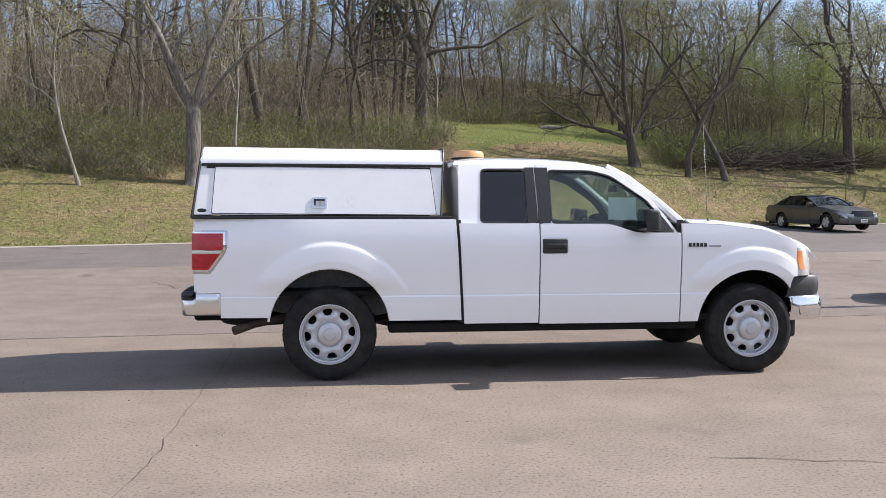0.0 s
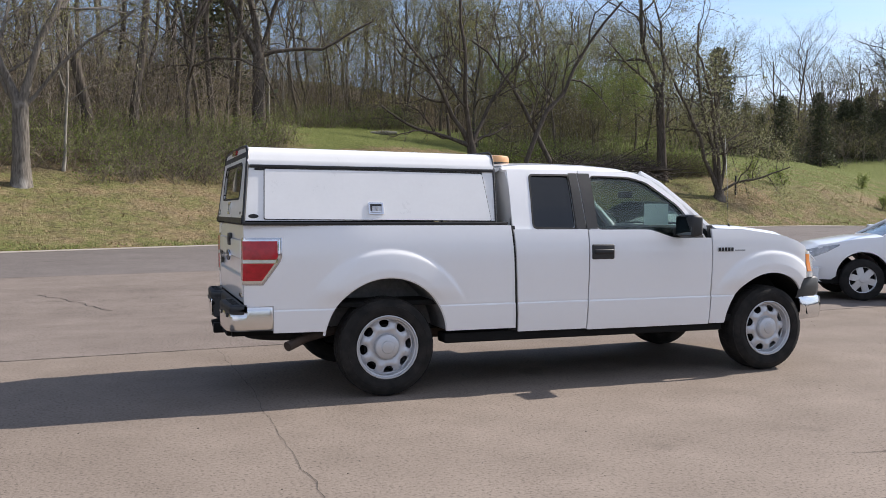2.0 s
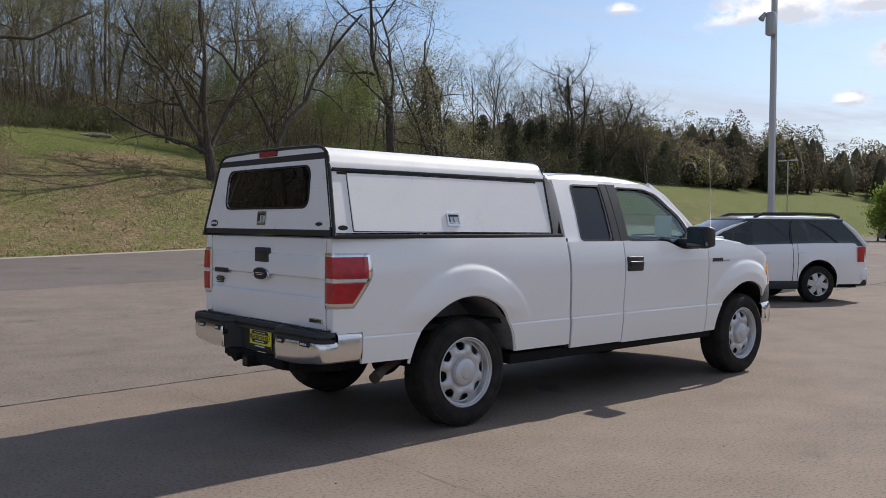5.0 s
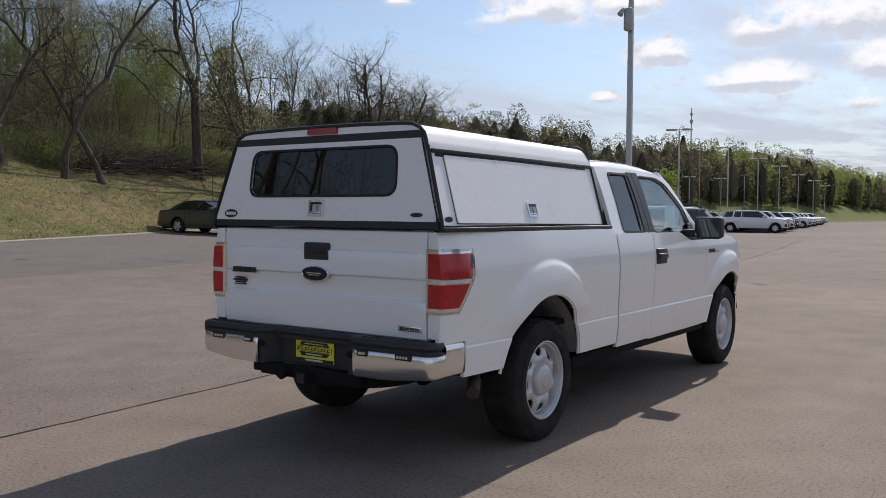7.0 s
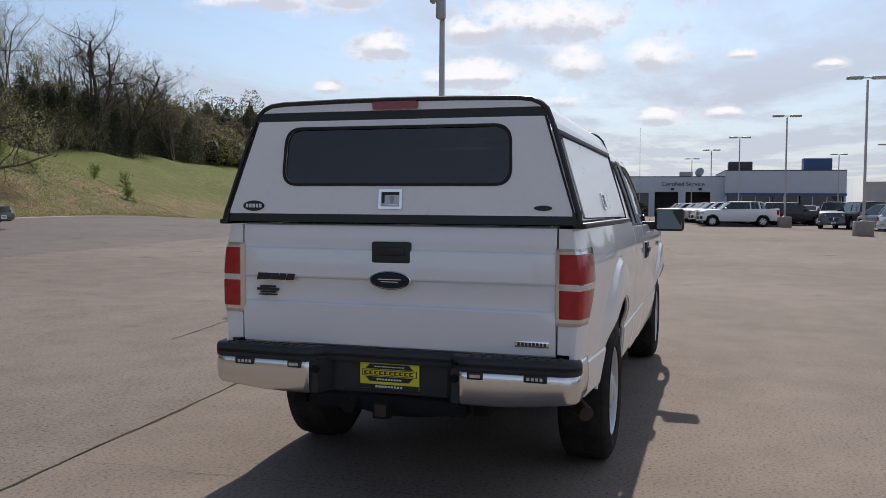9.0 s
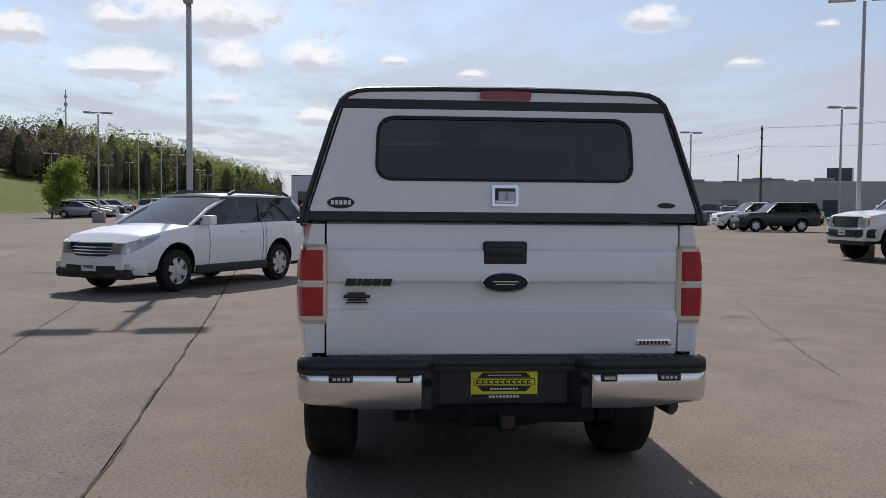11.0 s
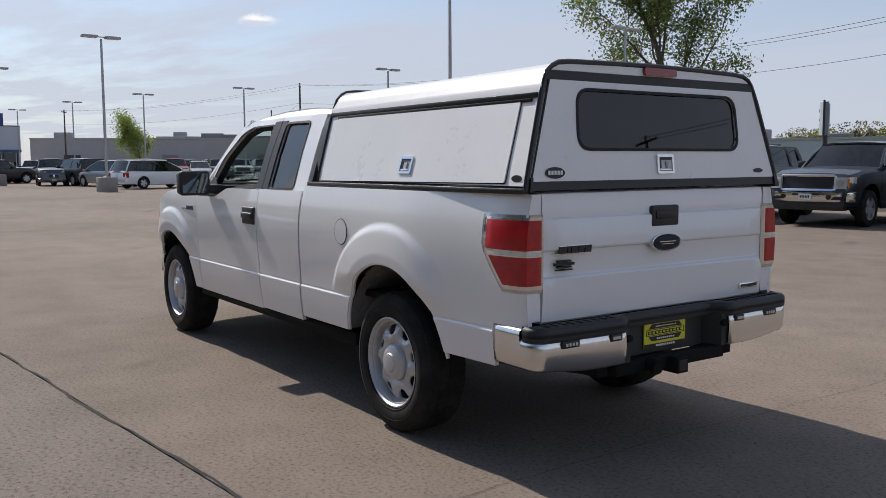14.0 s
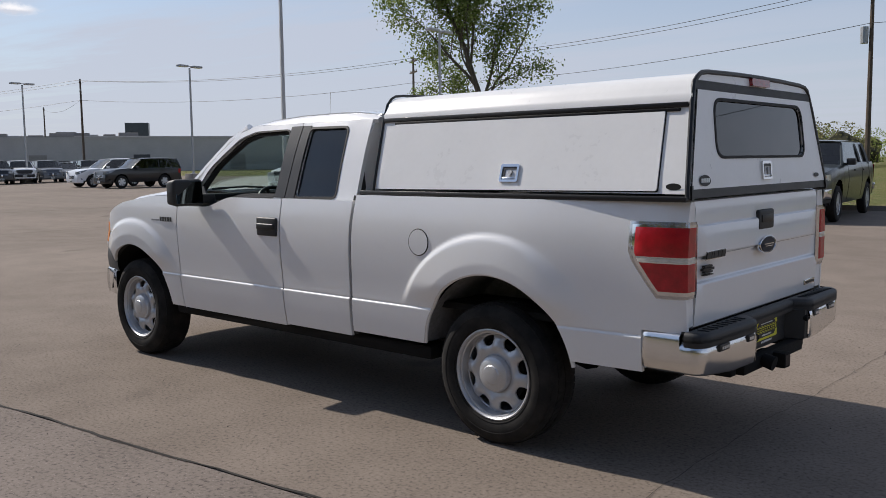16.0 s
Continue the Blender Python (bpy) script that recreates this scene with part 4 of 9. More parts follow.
        thicken(bm, 0.01, lambda co, d: co - Vector((0, s * d, 0)))
        part("turn_signal", bm, amber_lens, hl, "amber turn signal", 50)
    for nm, z0, z1, ext, mat, lab in (("bumper_cover", 0.655, 0.845, 0.0, black_plastic, "black upper bumper cover"), ("bumper", 0.455, 0.665, 0.03, chrome, "chrome front bumper")):
        bm = bmesh.new()
        rows = []
        for i in range(33):
            a = -1 + i / 16
            y = 0.935 * a
            c = max(0.0, abs(a) - 0.88) / 0.12
            x = 4.50 + ext - 0.24 * a * a - 0.26 * c ** 2.2
            rows.append([(x - 0.02, y, z0), (x, y * 1.0, z0 + 0.03), (x + 0.012, y, (z0 + z1) / 2), (x, y, z1 - 0.02), (x - 0.03, y * 0.995, z1)])
        grid(bm, rows)
        thicken(bm, 0.03, lambda co, d: co - Vector((d, 0, 0)))
        part(nm, bm, mat, TRUCK, lab, 50)
    part("air_dam", boxes((3.98, 4.18, -0.72, 0.72, 0.27, 0.47), bevel=0.03), black_plastic, TRUCK, "black air dam")
    # side emblem bars in place of lettering
    for s in (-1, 1):
        yy = s * (half_width(3.14, 1.115) + 0.002)
        em = part("fender_badge", boxes((3.050, 3.222, min(yy, yy + s * 0.006), max(yy, yy + s * 0.006), 1.097, 1.103), bevel=0.001), grey_metal, TRUCK, "dark chrome fender badge")
        bm = bmesh.new()
        for i in range(5):
            x = 3.055 + 0.034 * i
            box(bm, x, x + 0.024, yy + s * 0.006 - 0.001, yy + s * 0.006 + 0.002, 1.102, 1.133)
        part("badge_marking", bm, ink_black, em, "", 0)
        part("fender_badge", boxes((3.235, 3.345, min(yy - s * 0.003, yy + s * 0.002), max(yy - s * 0.003, yy + s * 0.002), 1.100, 1.113)), grey_metal, TRUCK, "thin grey badge bar")
    # fuel door on the left side
    bm = bmesh.new()
    c = (0.512, 1.079)
    rings = []
    for r in (0.0, 0.040, 0.072):
        rings.append([bm.verts.new((c[0] + r * math.cos(a), half_width(c[0] + r * math.cos(a), c[1] + r * math.sin(a)) + 0.003, c[1] + r * math.sin(a))) for a in [2 * math.pi * j / 32 for j in range(32)]])
    for a, b in zip(rings, rings[1:]):
        for j in range(32):
            bm.faces.new((a[j], a[(j + 1) % 32], b[(j + 1) % 32], b[j]))
    fd = part("fuel_door", tidy(bm), white_paint, TRUCK, "round white fuel door", 60)
    # dark ring drawn for the shaded gap round the fuel door
    bm = bmesh.new()
    tube(bm, [(c[0] + 0.074 * math.cos(a), half_width(c[0] + 0.074 * math.cos(a), c[1] + 0.074 * math.sin(a)) - 0.0005, c[1] + 0.074 * math.sin(a)) for a in [2 * math.pi * j / 40 for j in range(41)]], 0.0038, 5)
    part("gap_seal", bm, rubber_seal, fd)


def build_mirror(s):
    m = new("side_mirror")
    m.parent = TRUCK
    bm = bmesh.new()
    box(bm, 2.60, 2.745, min(s * 0.985, s * 1.225), max(s * 0.985, s * 1.225), 1.235, 1.425, 0.028, 3)
    for v in bm.verts:
        if v.co.x > 2.67:
            q = (abs(v.co.y) - 0.985) / 0.24
            v.co.x -= 0.03 * q
            v.co.z = 1.33 + (v.co.z - 1.33) * 0.9
    part("mirror_housing", bm, black_plastic, m, "black plastic mirror housing")
    bm = bmesh.new()
    box(bm, 2.594, 2.600, min(s * 1.005, s * 1.208), max(s * 1.005, s * 1.208), 1.252, 1.410, 0.002)
    bmesh.ops.rotate(bm, verts=bm.verts, cent=(2.600, s * 1.1, 1.33), matrix=Matrix.Rotation(radians(-s * 5), 3, "Z") @ Matrix.Rotation(radians(7 if s > 0 else 3), 3, "Y"))
    part("mirror_glass", bm, dark_mirror, m, "mirror glass", 0)
    bm = bmesh.new()
    box(bm, 2.64, 2.76, min(s * 0.855, s * 1.01), max(s * 0.855, s * 1.01), 1.245, 1.315, 0.02, 3)
    part("mirror_arm", bm, black_plastic, m, "black mirror arm")


def build_tail():
    T = TRUCK
    # tailgate with two broad creases
    bm = bmesh.new()
    rows = []
    prof = [(0.742, -1.052), (0.752, -1.066), (0.90, -1.078), (0.944, -1.080), (0.951, -1.074), (0.957, -1.058), (0.964, -1.054), (1.062, -1.060), (1.072, -1.064), (1.079, -1.078), (1.086, -1.082), (1.212, -1.083), (1.219, -1.080), (1.226, -1.068), (1.30, -1.068), (1.335, -1.060), (1.345, -1.040)]
    for z, x in prof:
        row = []
        for i in range(41):
            y = 0.797 * (-1 + i / 20)
            q = abs(y) / 0.797
            k = 1 - sstep(q, 0.93, 1.0)
            row.append((-1.066 + (x + 1.066) * k if 0.90 < z < 1.30 else x, y, z))
        rows.append(row)
    grid(bm, rows)
    thicken(bm, 0.05, lambda co, d: co + Vector((d, 0, 0)))
    tg = part("tailgate", bm, white_paint, T, "white creased tailgate", 28)
    bm = bmesh.new()
    box(bm, -1.088, -1.056, -0.100, 0.100, 1.158, 1.262, 0.012, 3)
    h = part("tailgate_handle", bm, black_plastic, tg, "black tailgate handle")
    bm = bmesh.new()
    box(bm, -1.094, -1.086, -0.074, 0.074, 1.196, 1.236, 0.004)
    part("handle_grip", bm, black_trim, T, "black handle flap")
    bm = bmesh.new()
    lathe(bm, [(0.098, 0.004), (0.101, 0.0), (0.106, 0.001), (0.109, 0.006), (0.109, 0.016)], 48)
    for v in bm.verts:
        r = v.co.copy()
        v.co = Vector((-1.098 + r.y, r.x, 1.078 + r.z * 0.42))
    part("emblem", tidy(bm), chrome, tg, "chrome oval emblem ring", 30)
    bm = bmesh.new()
    lathe(bm, [(0.0001, 0.0), (0.090, 0.001), (0.098, 0.005)], 48)
    for v in bm.verts:
        r = v.co.copy()
        v.co = Vector((-1.0985 + r.y, r.x, 1.078 + r.z * 0.40))
    part("emblem_face", tidy(bm), emblem_blue, T, "dark blue oval emblem face", 30)
    bm = bmesh.new()
    box(bm, -1.1035, -1.0965, -0.058, 0.058, 1.080, 1.085)
    box(bm, -1.1035, -1.0965, -0.044, 0.044, 1.069, 1.073)
    part("emblem_marking", bm, chrome, T, "chrome script bars", 0)
    em = part("model_badge", boxes((-1.0845, -1.060, 0.502, 0.720, 1.058, 1.064), (-1.0845, -1.060, 0.498, 0.712, 1.092, 1.097), bevel=0.001), chrome, tg, "thin chrome badge base")
    bm = bmesh.new()
    for y, w in ((0.716, 0.046), (0.664, 0.018), (0.640, 0.038), (0.596, 0.036), (0.554, 0.040)):
        vs = [bm.verts.new((x, q, z)) for x in (-1.0895, -1.0840) for q, z in ((y, 1.062), (y - w, 1.062), (y - w - 0.008, 1.094), (y - 0.008, 1.094))]
        for f in ((3, 2, 1, 0), (4, 5, 6, 7), (0, 1, 5, 4), (1, 2, 6, 5), (2, 3, 7, 6), (3, 0, 4, 7)):
            bm.faces.new([vs[i] for i in f])
    part("badge_marking", bm, ink_black, T, "black badge bars", 0)
    bm = bmesh.new()
    for z0, z1, y0, y1 in ((1.022, 1.030, 0.705, 0.625), (1.006, 1.018, 0.722, 0.605), (0.994, 1.002, 0.705, 0.622), (0.982, 0.988, 0.712, 0.615)):
        box(bm, -1.0765, -1.0605, y1, y0, z0, z1)
    part("dealer_sticker", bm, ink_black, T, "small dark dealer sticker of bars", 0)
    part("trim_badge", boxes((-1.0785, -1.060, -0.770, -0.610, 0.790, 0.818), bevel=0.002), chrome, tg, "small chrome badge")
    bm = bmesh.new()
    for i in range(8):
        y = -0.622 - 0.0175 * i
        box(bm, -1.0805, -1.0780, y - 0.012, y, 0.797, 0.811)
    part("badge_marking", bm, ink_black, T, "black badge bars", 0)
    for s in (-1, 1):
        # corner post beside the tailgate
        bm = bmesh.new()
        rows = []
        for z in [0.76 + 0.575 * j / 12 for j in range(13)]:
            w = half_width(-1.075, z)
            rows.append([(-1.068, s * 0.806, z), (-1.072, s * (w - 0.05), z), (-1.074, s * (w - 0.006), z), (-1.066, s * (w + 0.0005), z)])
        grid(bm, rows)
        thicken(bm, 0.03, lambda co, d: co + Vector((d, 0, 0)))
        part("corner_post", bm, white_paint, T, "white bed corner", 40)
        # tail light: wraps round the corner
        lamp = new("tail_light")
        lamp.parent = T
        tagged(lamp, "red tail light with a clear band and chrome surround")
        shape = [(1.235, -0.815), (1.10, -0.815), (1.06, -0.832), (0.985, -0.885), (0.93, -0.925), (0.903, -0.955)]

        def front_x(z):
            return interp(z, [(0.903, -0.955), (0.93, -0.925), (0.985, -0.885), (1.06, -0.832), (1.10, -0.815), (1.235, -0.815)])

        def lens(z0, z1, grow, out, mat, nm, lab, parent):
            bm = bmesh.new()
            rows = []
            n = 10
            for j in range(n + 1):
                z = z0 + (z1 - z0) * j / n
                row = []
                fx = front_x(min(max(z, 0.903), 1.235)) + grow
                for q in (0, 0.2, 0.4, 0.6, 0.8, 0.95):
                    x = fx + (-1.074 - fx) * q
                    row.append((x, s * (half_width(x, z) + out), z))
                w = half_width(-1.075, z)
                for yy in (w + out - 0.012, w - 0.03, w - 0.06, 0.816 if grow < -0.01 else 0.804):
                    row.append((-1.076 - out, s * yy, z))
                rows.append(row)
            grid(bm, rows)
            thicken(bm, 0.02, lambda co, d: co + Vector((d * 0.6, -s * d * 0.6, 0)))
            return part(nm, bm, mat, parent, lab, 50)

        lens(0.893, 1.245, 0.012, 0.0035, silver_bezel, "bezel", "silvery clear surround", lamp)
        lens(0.908, 1.232, -0.004, 0.0065, chrome, "inner_bezel", "narrow chrome inner surround", lamp)
        lens(1.085, 1.220, -0.023, 0.010, red_lens, "lens", "red upper lens", lamp)
        lens(1.060, 1.080, -0.023, 0.009, clear_lens, "reverse_lens", "clear reverse light band", lamp)
        lens(0.926, 1.055, -0.026, 0.010, red_lens, "lens", "red lower lens", lamp)
    # rear bumper: its outline in plan on one side, with the outward direction
    def bumper_x(y):
        return -1.203 + 0.030 * (abs(y) / 0.925) ** 2

    def bumper_path(y0):
        rc = 0.075
        yc, xe = 0.920 - rc, bumper_x(0.920 - rc)
        pts = [(bumper_x(y), y, -1.0, 0.0) for y in [y0 + (yc - y0) * i / 24 for i in range(25)]]
        pts += [(xe + rc - rc * math.cos(a), yc + rc * math.sin(a), -math.cos(a), math.sin(a)) for a in [math.pi / 2 * j / 8 for j in range(1, 9)]]
        return pts + [(x, 0.920, 0.0, 1.0) for x in (-1.080, -1.060, -1.056, -1.02, -0.96, -0.90, -0.874)]

    for s in (-1, 1):
        bm = bmesh.new()
        rows = []
        for x, y, nx, ny in bumper_path(0.385):
            high = 0.736 if x > -1.058 else 0.692
            low = 0.526 + 0.026 * sstep(y, 0.55, 0.94)
            row = []
            for off, z in ((-0.050, low - 0.004), (-0.014, low), (-0.003, low + 0.014), (0.001, low + 0.05), (0.003, 0.615), (0.002, high - 0.035), (-0.003, high - 0.012), (-0.014, high - 0.001), (-0.040, high)):
                row.append((x + nx * off, s * (y + ny * off), z))
            rows.append(row)
        rows.append([(-0.866, q[1] - s * 0.012, q[2]) for q in rows[-1]])
        grid(bm, rows)
        thicken(bm, 0.010, lambda co, d: co + Vector((d * 0.7, -s * d * 0.7, 0)))
        c = part("bumper_end", bm, bumper_chrome, T, "chrome rear bumper end", 60)
        for y0, y1 in ((0.675, 0.782), (0.415, 0.490)):
            ym = (y0 + y1) / 2
            x = bumper_x(ym) - 0.001
            part("step_light", boxes((x - 0.008, x + 0.02, min(s * y0, s * y1), max(s * y0, s * y1), 0.648, 0.682), bevel=0.006), black_trim, c, "small black bumper light")
            for j in range(4):
                yy = y0 + 0.014 + (y1 - y0 - 0.028) * (j + 0.1) / 4
                part("light_lens", boxes((x - 0.0105, x - 0.0075, min(s * yy, s * (yy + 0.013)), max(s * yy, s * (yy + 0.013)), 0.658, 0.672)), clear_lens, c, "", 0)
    bm = bmesh.new()
    rows = []
    half = [p for p in bumper_path(0.0) if p[0] <= -1.078 or p[3] < 0.5]
    ring = [(x, -y, nx, -ny) for x, y, nx, ny in reversed(half[1:])] + half
    for x, y, nx, ny in ring:
        x += 0.082 * (1 - sstep(abs(y), 0.315, 0.375))
        row = [(x + nx * off, y + ny * off, z) for off, z in ((-0.016, 0.690), (0.002, 0.694), (0.004, 0.702), (0.004, 0.730), (-0.002, 0.742), (-0.014, 0.748))]
        iy = max(-0.915, min(0.915, y * 0.985))
        row += [(max(x + 0.02, -1.100), iy, 0.748), (-1.078, iy, 0.744), (-1.078, iy, 0.730)]
        rows.append(row)
    grid(bm, rows)
    thicken(bm, 0.012, lambda co, d: co - Vector((0, 0, d)))
    pad = part("step_pad", bm, black_plastic, T, "black ribbed step pad", 40)
    rib = None
    for i in range(34):
        y = -0.83 + 1.66 * i / 33
        if abs(y) < 0.38:
            continue
        if rib is None:
            rib = part("tread_rib", boxes((-1.160, -1.105, -0.007, 0.007, 0.7465, 0.7530)), black_plastic, pad, "", 0, pose(0, y, 0))
        else:
            shared("tread_rib", rib, pad, pose(0, y, 0))
    bm = bmesh.new()
    rows = []
    for i in range(17):
        y = 0.385 * (-1 + i / 8)
        x = -1.180 if abs(y) > 0.31 else -1.085
        rows.append([(x + 0.03, y, 0.515), (x, y, 0.530), (x, y, 0.60), (x, y, 0.690)])
    grid(bm, rows)
    thicken(bm, 0.05, lambda co, d: co + Vector((d, 0, 0)))
    part("bumper_center", bm, black_plastic, T, "black bumper centre", 20)
    for y in (0.35, -0.35):
        bm = bmesh.new()
        lathe(bm, [(0.0001, 0.0), (0.016, 0.0), (0.019, 0.006), (0.019, 0.02)], 20)
        for v in bm.verts:
            v.co = Vector((-1.192 + v.co.y, y + v.co.x, 0.645 + v.co.z))
        part("bolt", bm, under_black, T, "")
    # yellow dealer plate with bars
    pl = part("license_plate", boxes((-1.097, -1.088, -0.152, 0.152, 0.552, 0.708), bevel=0.004), plate_yellow, T, "yellow dealer plate with black bars")
    bm = bmesh.new()
    for z0, z1, w0, w1 in ((0.649, 0.672, 0.122, 0.100), (0.588, 0.611, 0.100, 0.122)):
        vs = [bm.verts.new((x, y, z)) for x in (-1.0995, -1.0965) for y, z in ((-w0, z0), (w0, z0), (w1, z1), (-w1, z1))]
        for f in ((0, 1, 2, 3), (7, 6, 5, 4), (0, 4, 5, 1), (1, 5, 6, 2), (2, 6, 7, 3), (3, 7, 4, 0)):
            bm.faces.new([vs[i] for i in f])
    for y0, y1, z0, z1 in ((-0.140, 0.140, 0.614, 0.6165), (-0.140, 0.140, 0.6435, 0.646), (-0.140, -0.137, 0.614, 0.646), (0.137, 0.140, 0.614, 0.646)):
        box(bm, -1.0995, -1.0965, y0, y1, z0, z1)
    for i in range(10):
        y = 0.128 - 0.0256 * i
        box(bm, -1.0995, -1.0965, y - 0.020, y, 0.621, 0.625)
        box(bm, -1.0995, -1.0965, y - 0.020, y, 0.634, 0.638)
        box(bm, -1.0995, -1.0965, y - 0.007, y, 0.621, 0.638)
    box(bm, -1.0995, -1.0965, -0.150, 0.150, 0.684, 0.706)
    box(bm, -1.0995, -1.0965, -0.150, 0.150, 0.554, 0.574)
    part("plate_marking", bm, ink_black, pl, "black bars of plate lettering", 0)
    bm = bmesh.new()
    for n, y, step, w, z0, z1 in ((17, 0.138, 0.0163, 0.011, 0.690, 0.700), (9, 0.070, 0.0158, 0.011, 0.559, 0.569), (9, 0.064, 0.0146, 0.010, 0.595, 0.603), (12, 0.075, 0.0128, 0.009, 0.658, 0.663)):
        for i in range(n):
            box(bm, -1.1005, -1.0985, y - step * i - w, y - step * i, z0, z1)
    part("plate_marking", bm, paper_white, pl, "pale bars of plate lettering", 0)
    # bed floor, hitch, underside
    part("bed_floor", boxes((-1.03, 1.03, -0.86, 0.86, 0.70, 0.74), bevel=0.005), under_black, T, "dark bed floor")
    part("cab_floor", boxes((1.06, 3.3, -0.88, 0.88, 0.46, 0.52), bevel=0.01), under_black, T, "dark cab floor")
    for s in (-1, 1):
        part("frame_rail", boxes((-1.12, 4.05, s * 0.46 - 0.035, s * 0.46 + 0.035, 0.46, 0.62), bevel=0.008), under_black, T, "black frame rail")
        bm = bmesh.new()
        tube(bm, [(-0.62, s * 0.50, 0.52), (-0.3, s * 0.51, 0.44), (0.015, s * 0.52, 0.41), (0.35, s * 0.51, 0.45), (0.72, s * 0.50, 0.53)], [0.025, 0.03, 0.035, 0.03, 0.025], 6)
        part("leaf_spring", bm, under_black, T, "black leaf spring")
        bm = bmesh.new()
        tube(bm, [(0.16, s * 0.44, 0.36), (0.22, s * 0.40, 0.72)], 0.028, 8)
        part("shock_absorber", bm, under_black, T, "black shock absorber")
    bm = bmesh.new()
    tube(bm, [(0.015, -0.80, 0.39), (0.015, -0.16, 0.39), (0.015, 0.0, 0.39), (0.015, 0.16, 0.39), (0.015, 0.80, 0.39)], [0.045, 0.05, 0.15, 0.05, 0.045], 12)
    part("rear_axle", bm, under_black, T, "black rear axle")
    bm = bmesh.new()
    tube(bm, [(3.64, -0.78, 0.39), (3.64, -0.2, 0.38), (3.64, 0.1, 0.38), (3.64, 0.78, 0.39)], [0.04, 0.05, 0.13, 0.04], 10)
    part("front_axle", bm, under_black, T, "black front axle")
    bm = bmesh.new()
    tube(bm, [(0.1, 0, 0.40), (2.4, 0.05, 0.47)], 0.045, 10)
    part("drive_shaft", bm, under_black, T, "drive shaft")
    part("transmission", boxes((2.1, 3.5, -0.28, 0.30, 0.36, 0.60), bevel=0.06), under_black, T, "dark transmission")
    # unseen block added under the hood so no sun leaks onto the lot
    part("engine", boxes((3.14, 4.10, -0.60, 0.60, 0.50, 1.06), bevel=0.05), under_black, T, "unseen dark block under the hood that stops sun leaking")
    part("fuel_tank", boxes((0.75, 1.95, 0.18, 0.46, 0.34, 0.52), bevel=0.05), under_black, T, "black fuel tank")
    bm = bmesh.new()
    tube(bm, [(2.2, -0.30, 0.42), (1.2, -0.40, 0.42), (0.55, -0.42, 0.45), (0.1, -0.55, 0.53), (-0.35, -0.66, 0.50), (-0.60, -0.80, 0.470), (-0.76, -0.90, 0.425)], [0.034, 0.075, 0.075, 0.034, 0.034, 0.036, 0.038], 12)
    part("exhaust_pipe", bm, rust_steel, T, "rusty exhaust pipe")
    bm = bmesh.new()
    lathe(bm, [(0.16, -0.10), (0.22, -0.11), (0.34, -0.11), (0.378, -0.07), (0.378, 0.07), (0.34, 0.11), (0.22, 0.11), (0.16, 0.10), (0.16, -0.10)], 40, "z")
    part("spare_tyre", tidy(bm), tyre_rubber, T, "spare tyre under the bed", at=pose(-0.62, 0, 0.50))
    bm = bmesh.new()
    box(bm, -1.215, -1.06, -0.040, 0.040, 0.435, 0.515, 0.006)
    box(bm, -1.15, -1.09, -0.40, 0.40, 0.455, 0.525, 0.01)
    hi = part("hitch_receiver", bm, under_black, T, "black hitch receiver")
    part("hitch_opening", boxes((-1.2165, -1.20, -0.028, 0.028, 0.447, 0.503)), rust_steel, hi, "", 0)
    bm = bmesh.new()
    tube(bm, [(-1.15, 0.17, 0.50), (-1.21, 0.17, 0.485)], [0.035, 0.038], 14)
    part("trailer_socket", bm, under_black, hi, "round trailer socket")
    # amber beacon on the cab roof
    bm = bmesh.new()
    lathe(bm, [(0.0001, 0.0), (0.155, 0.0), (0.158, 0.012), (0.0001, 0.013)], 36, "z")
    b = part("beacon_base", tidy(bm), black_plastic, T, "black beacon base", at=pose(1.29, 0, 1.880))
    bm = bmesh.new()
    lathe(bm, [(0.150, 0.0), (0.150, 0.035), (0.138, 0.058), (0.10, 0.066), (0.0001, 0.068)], 36, "z")
    part("beacon", tidy(bm), amber_beacon, T, "low round amber beacon", at=pose(1.29, 0, 1.892))
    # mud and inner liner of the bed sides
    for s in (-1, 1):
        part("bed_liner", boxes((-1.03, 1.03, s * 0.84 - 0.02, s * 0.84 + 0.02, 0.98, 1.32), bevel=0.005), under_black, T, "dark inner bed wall")


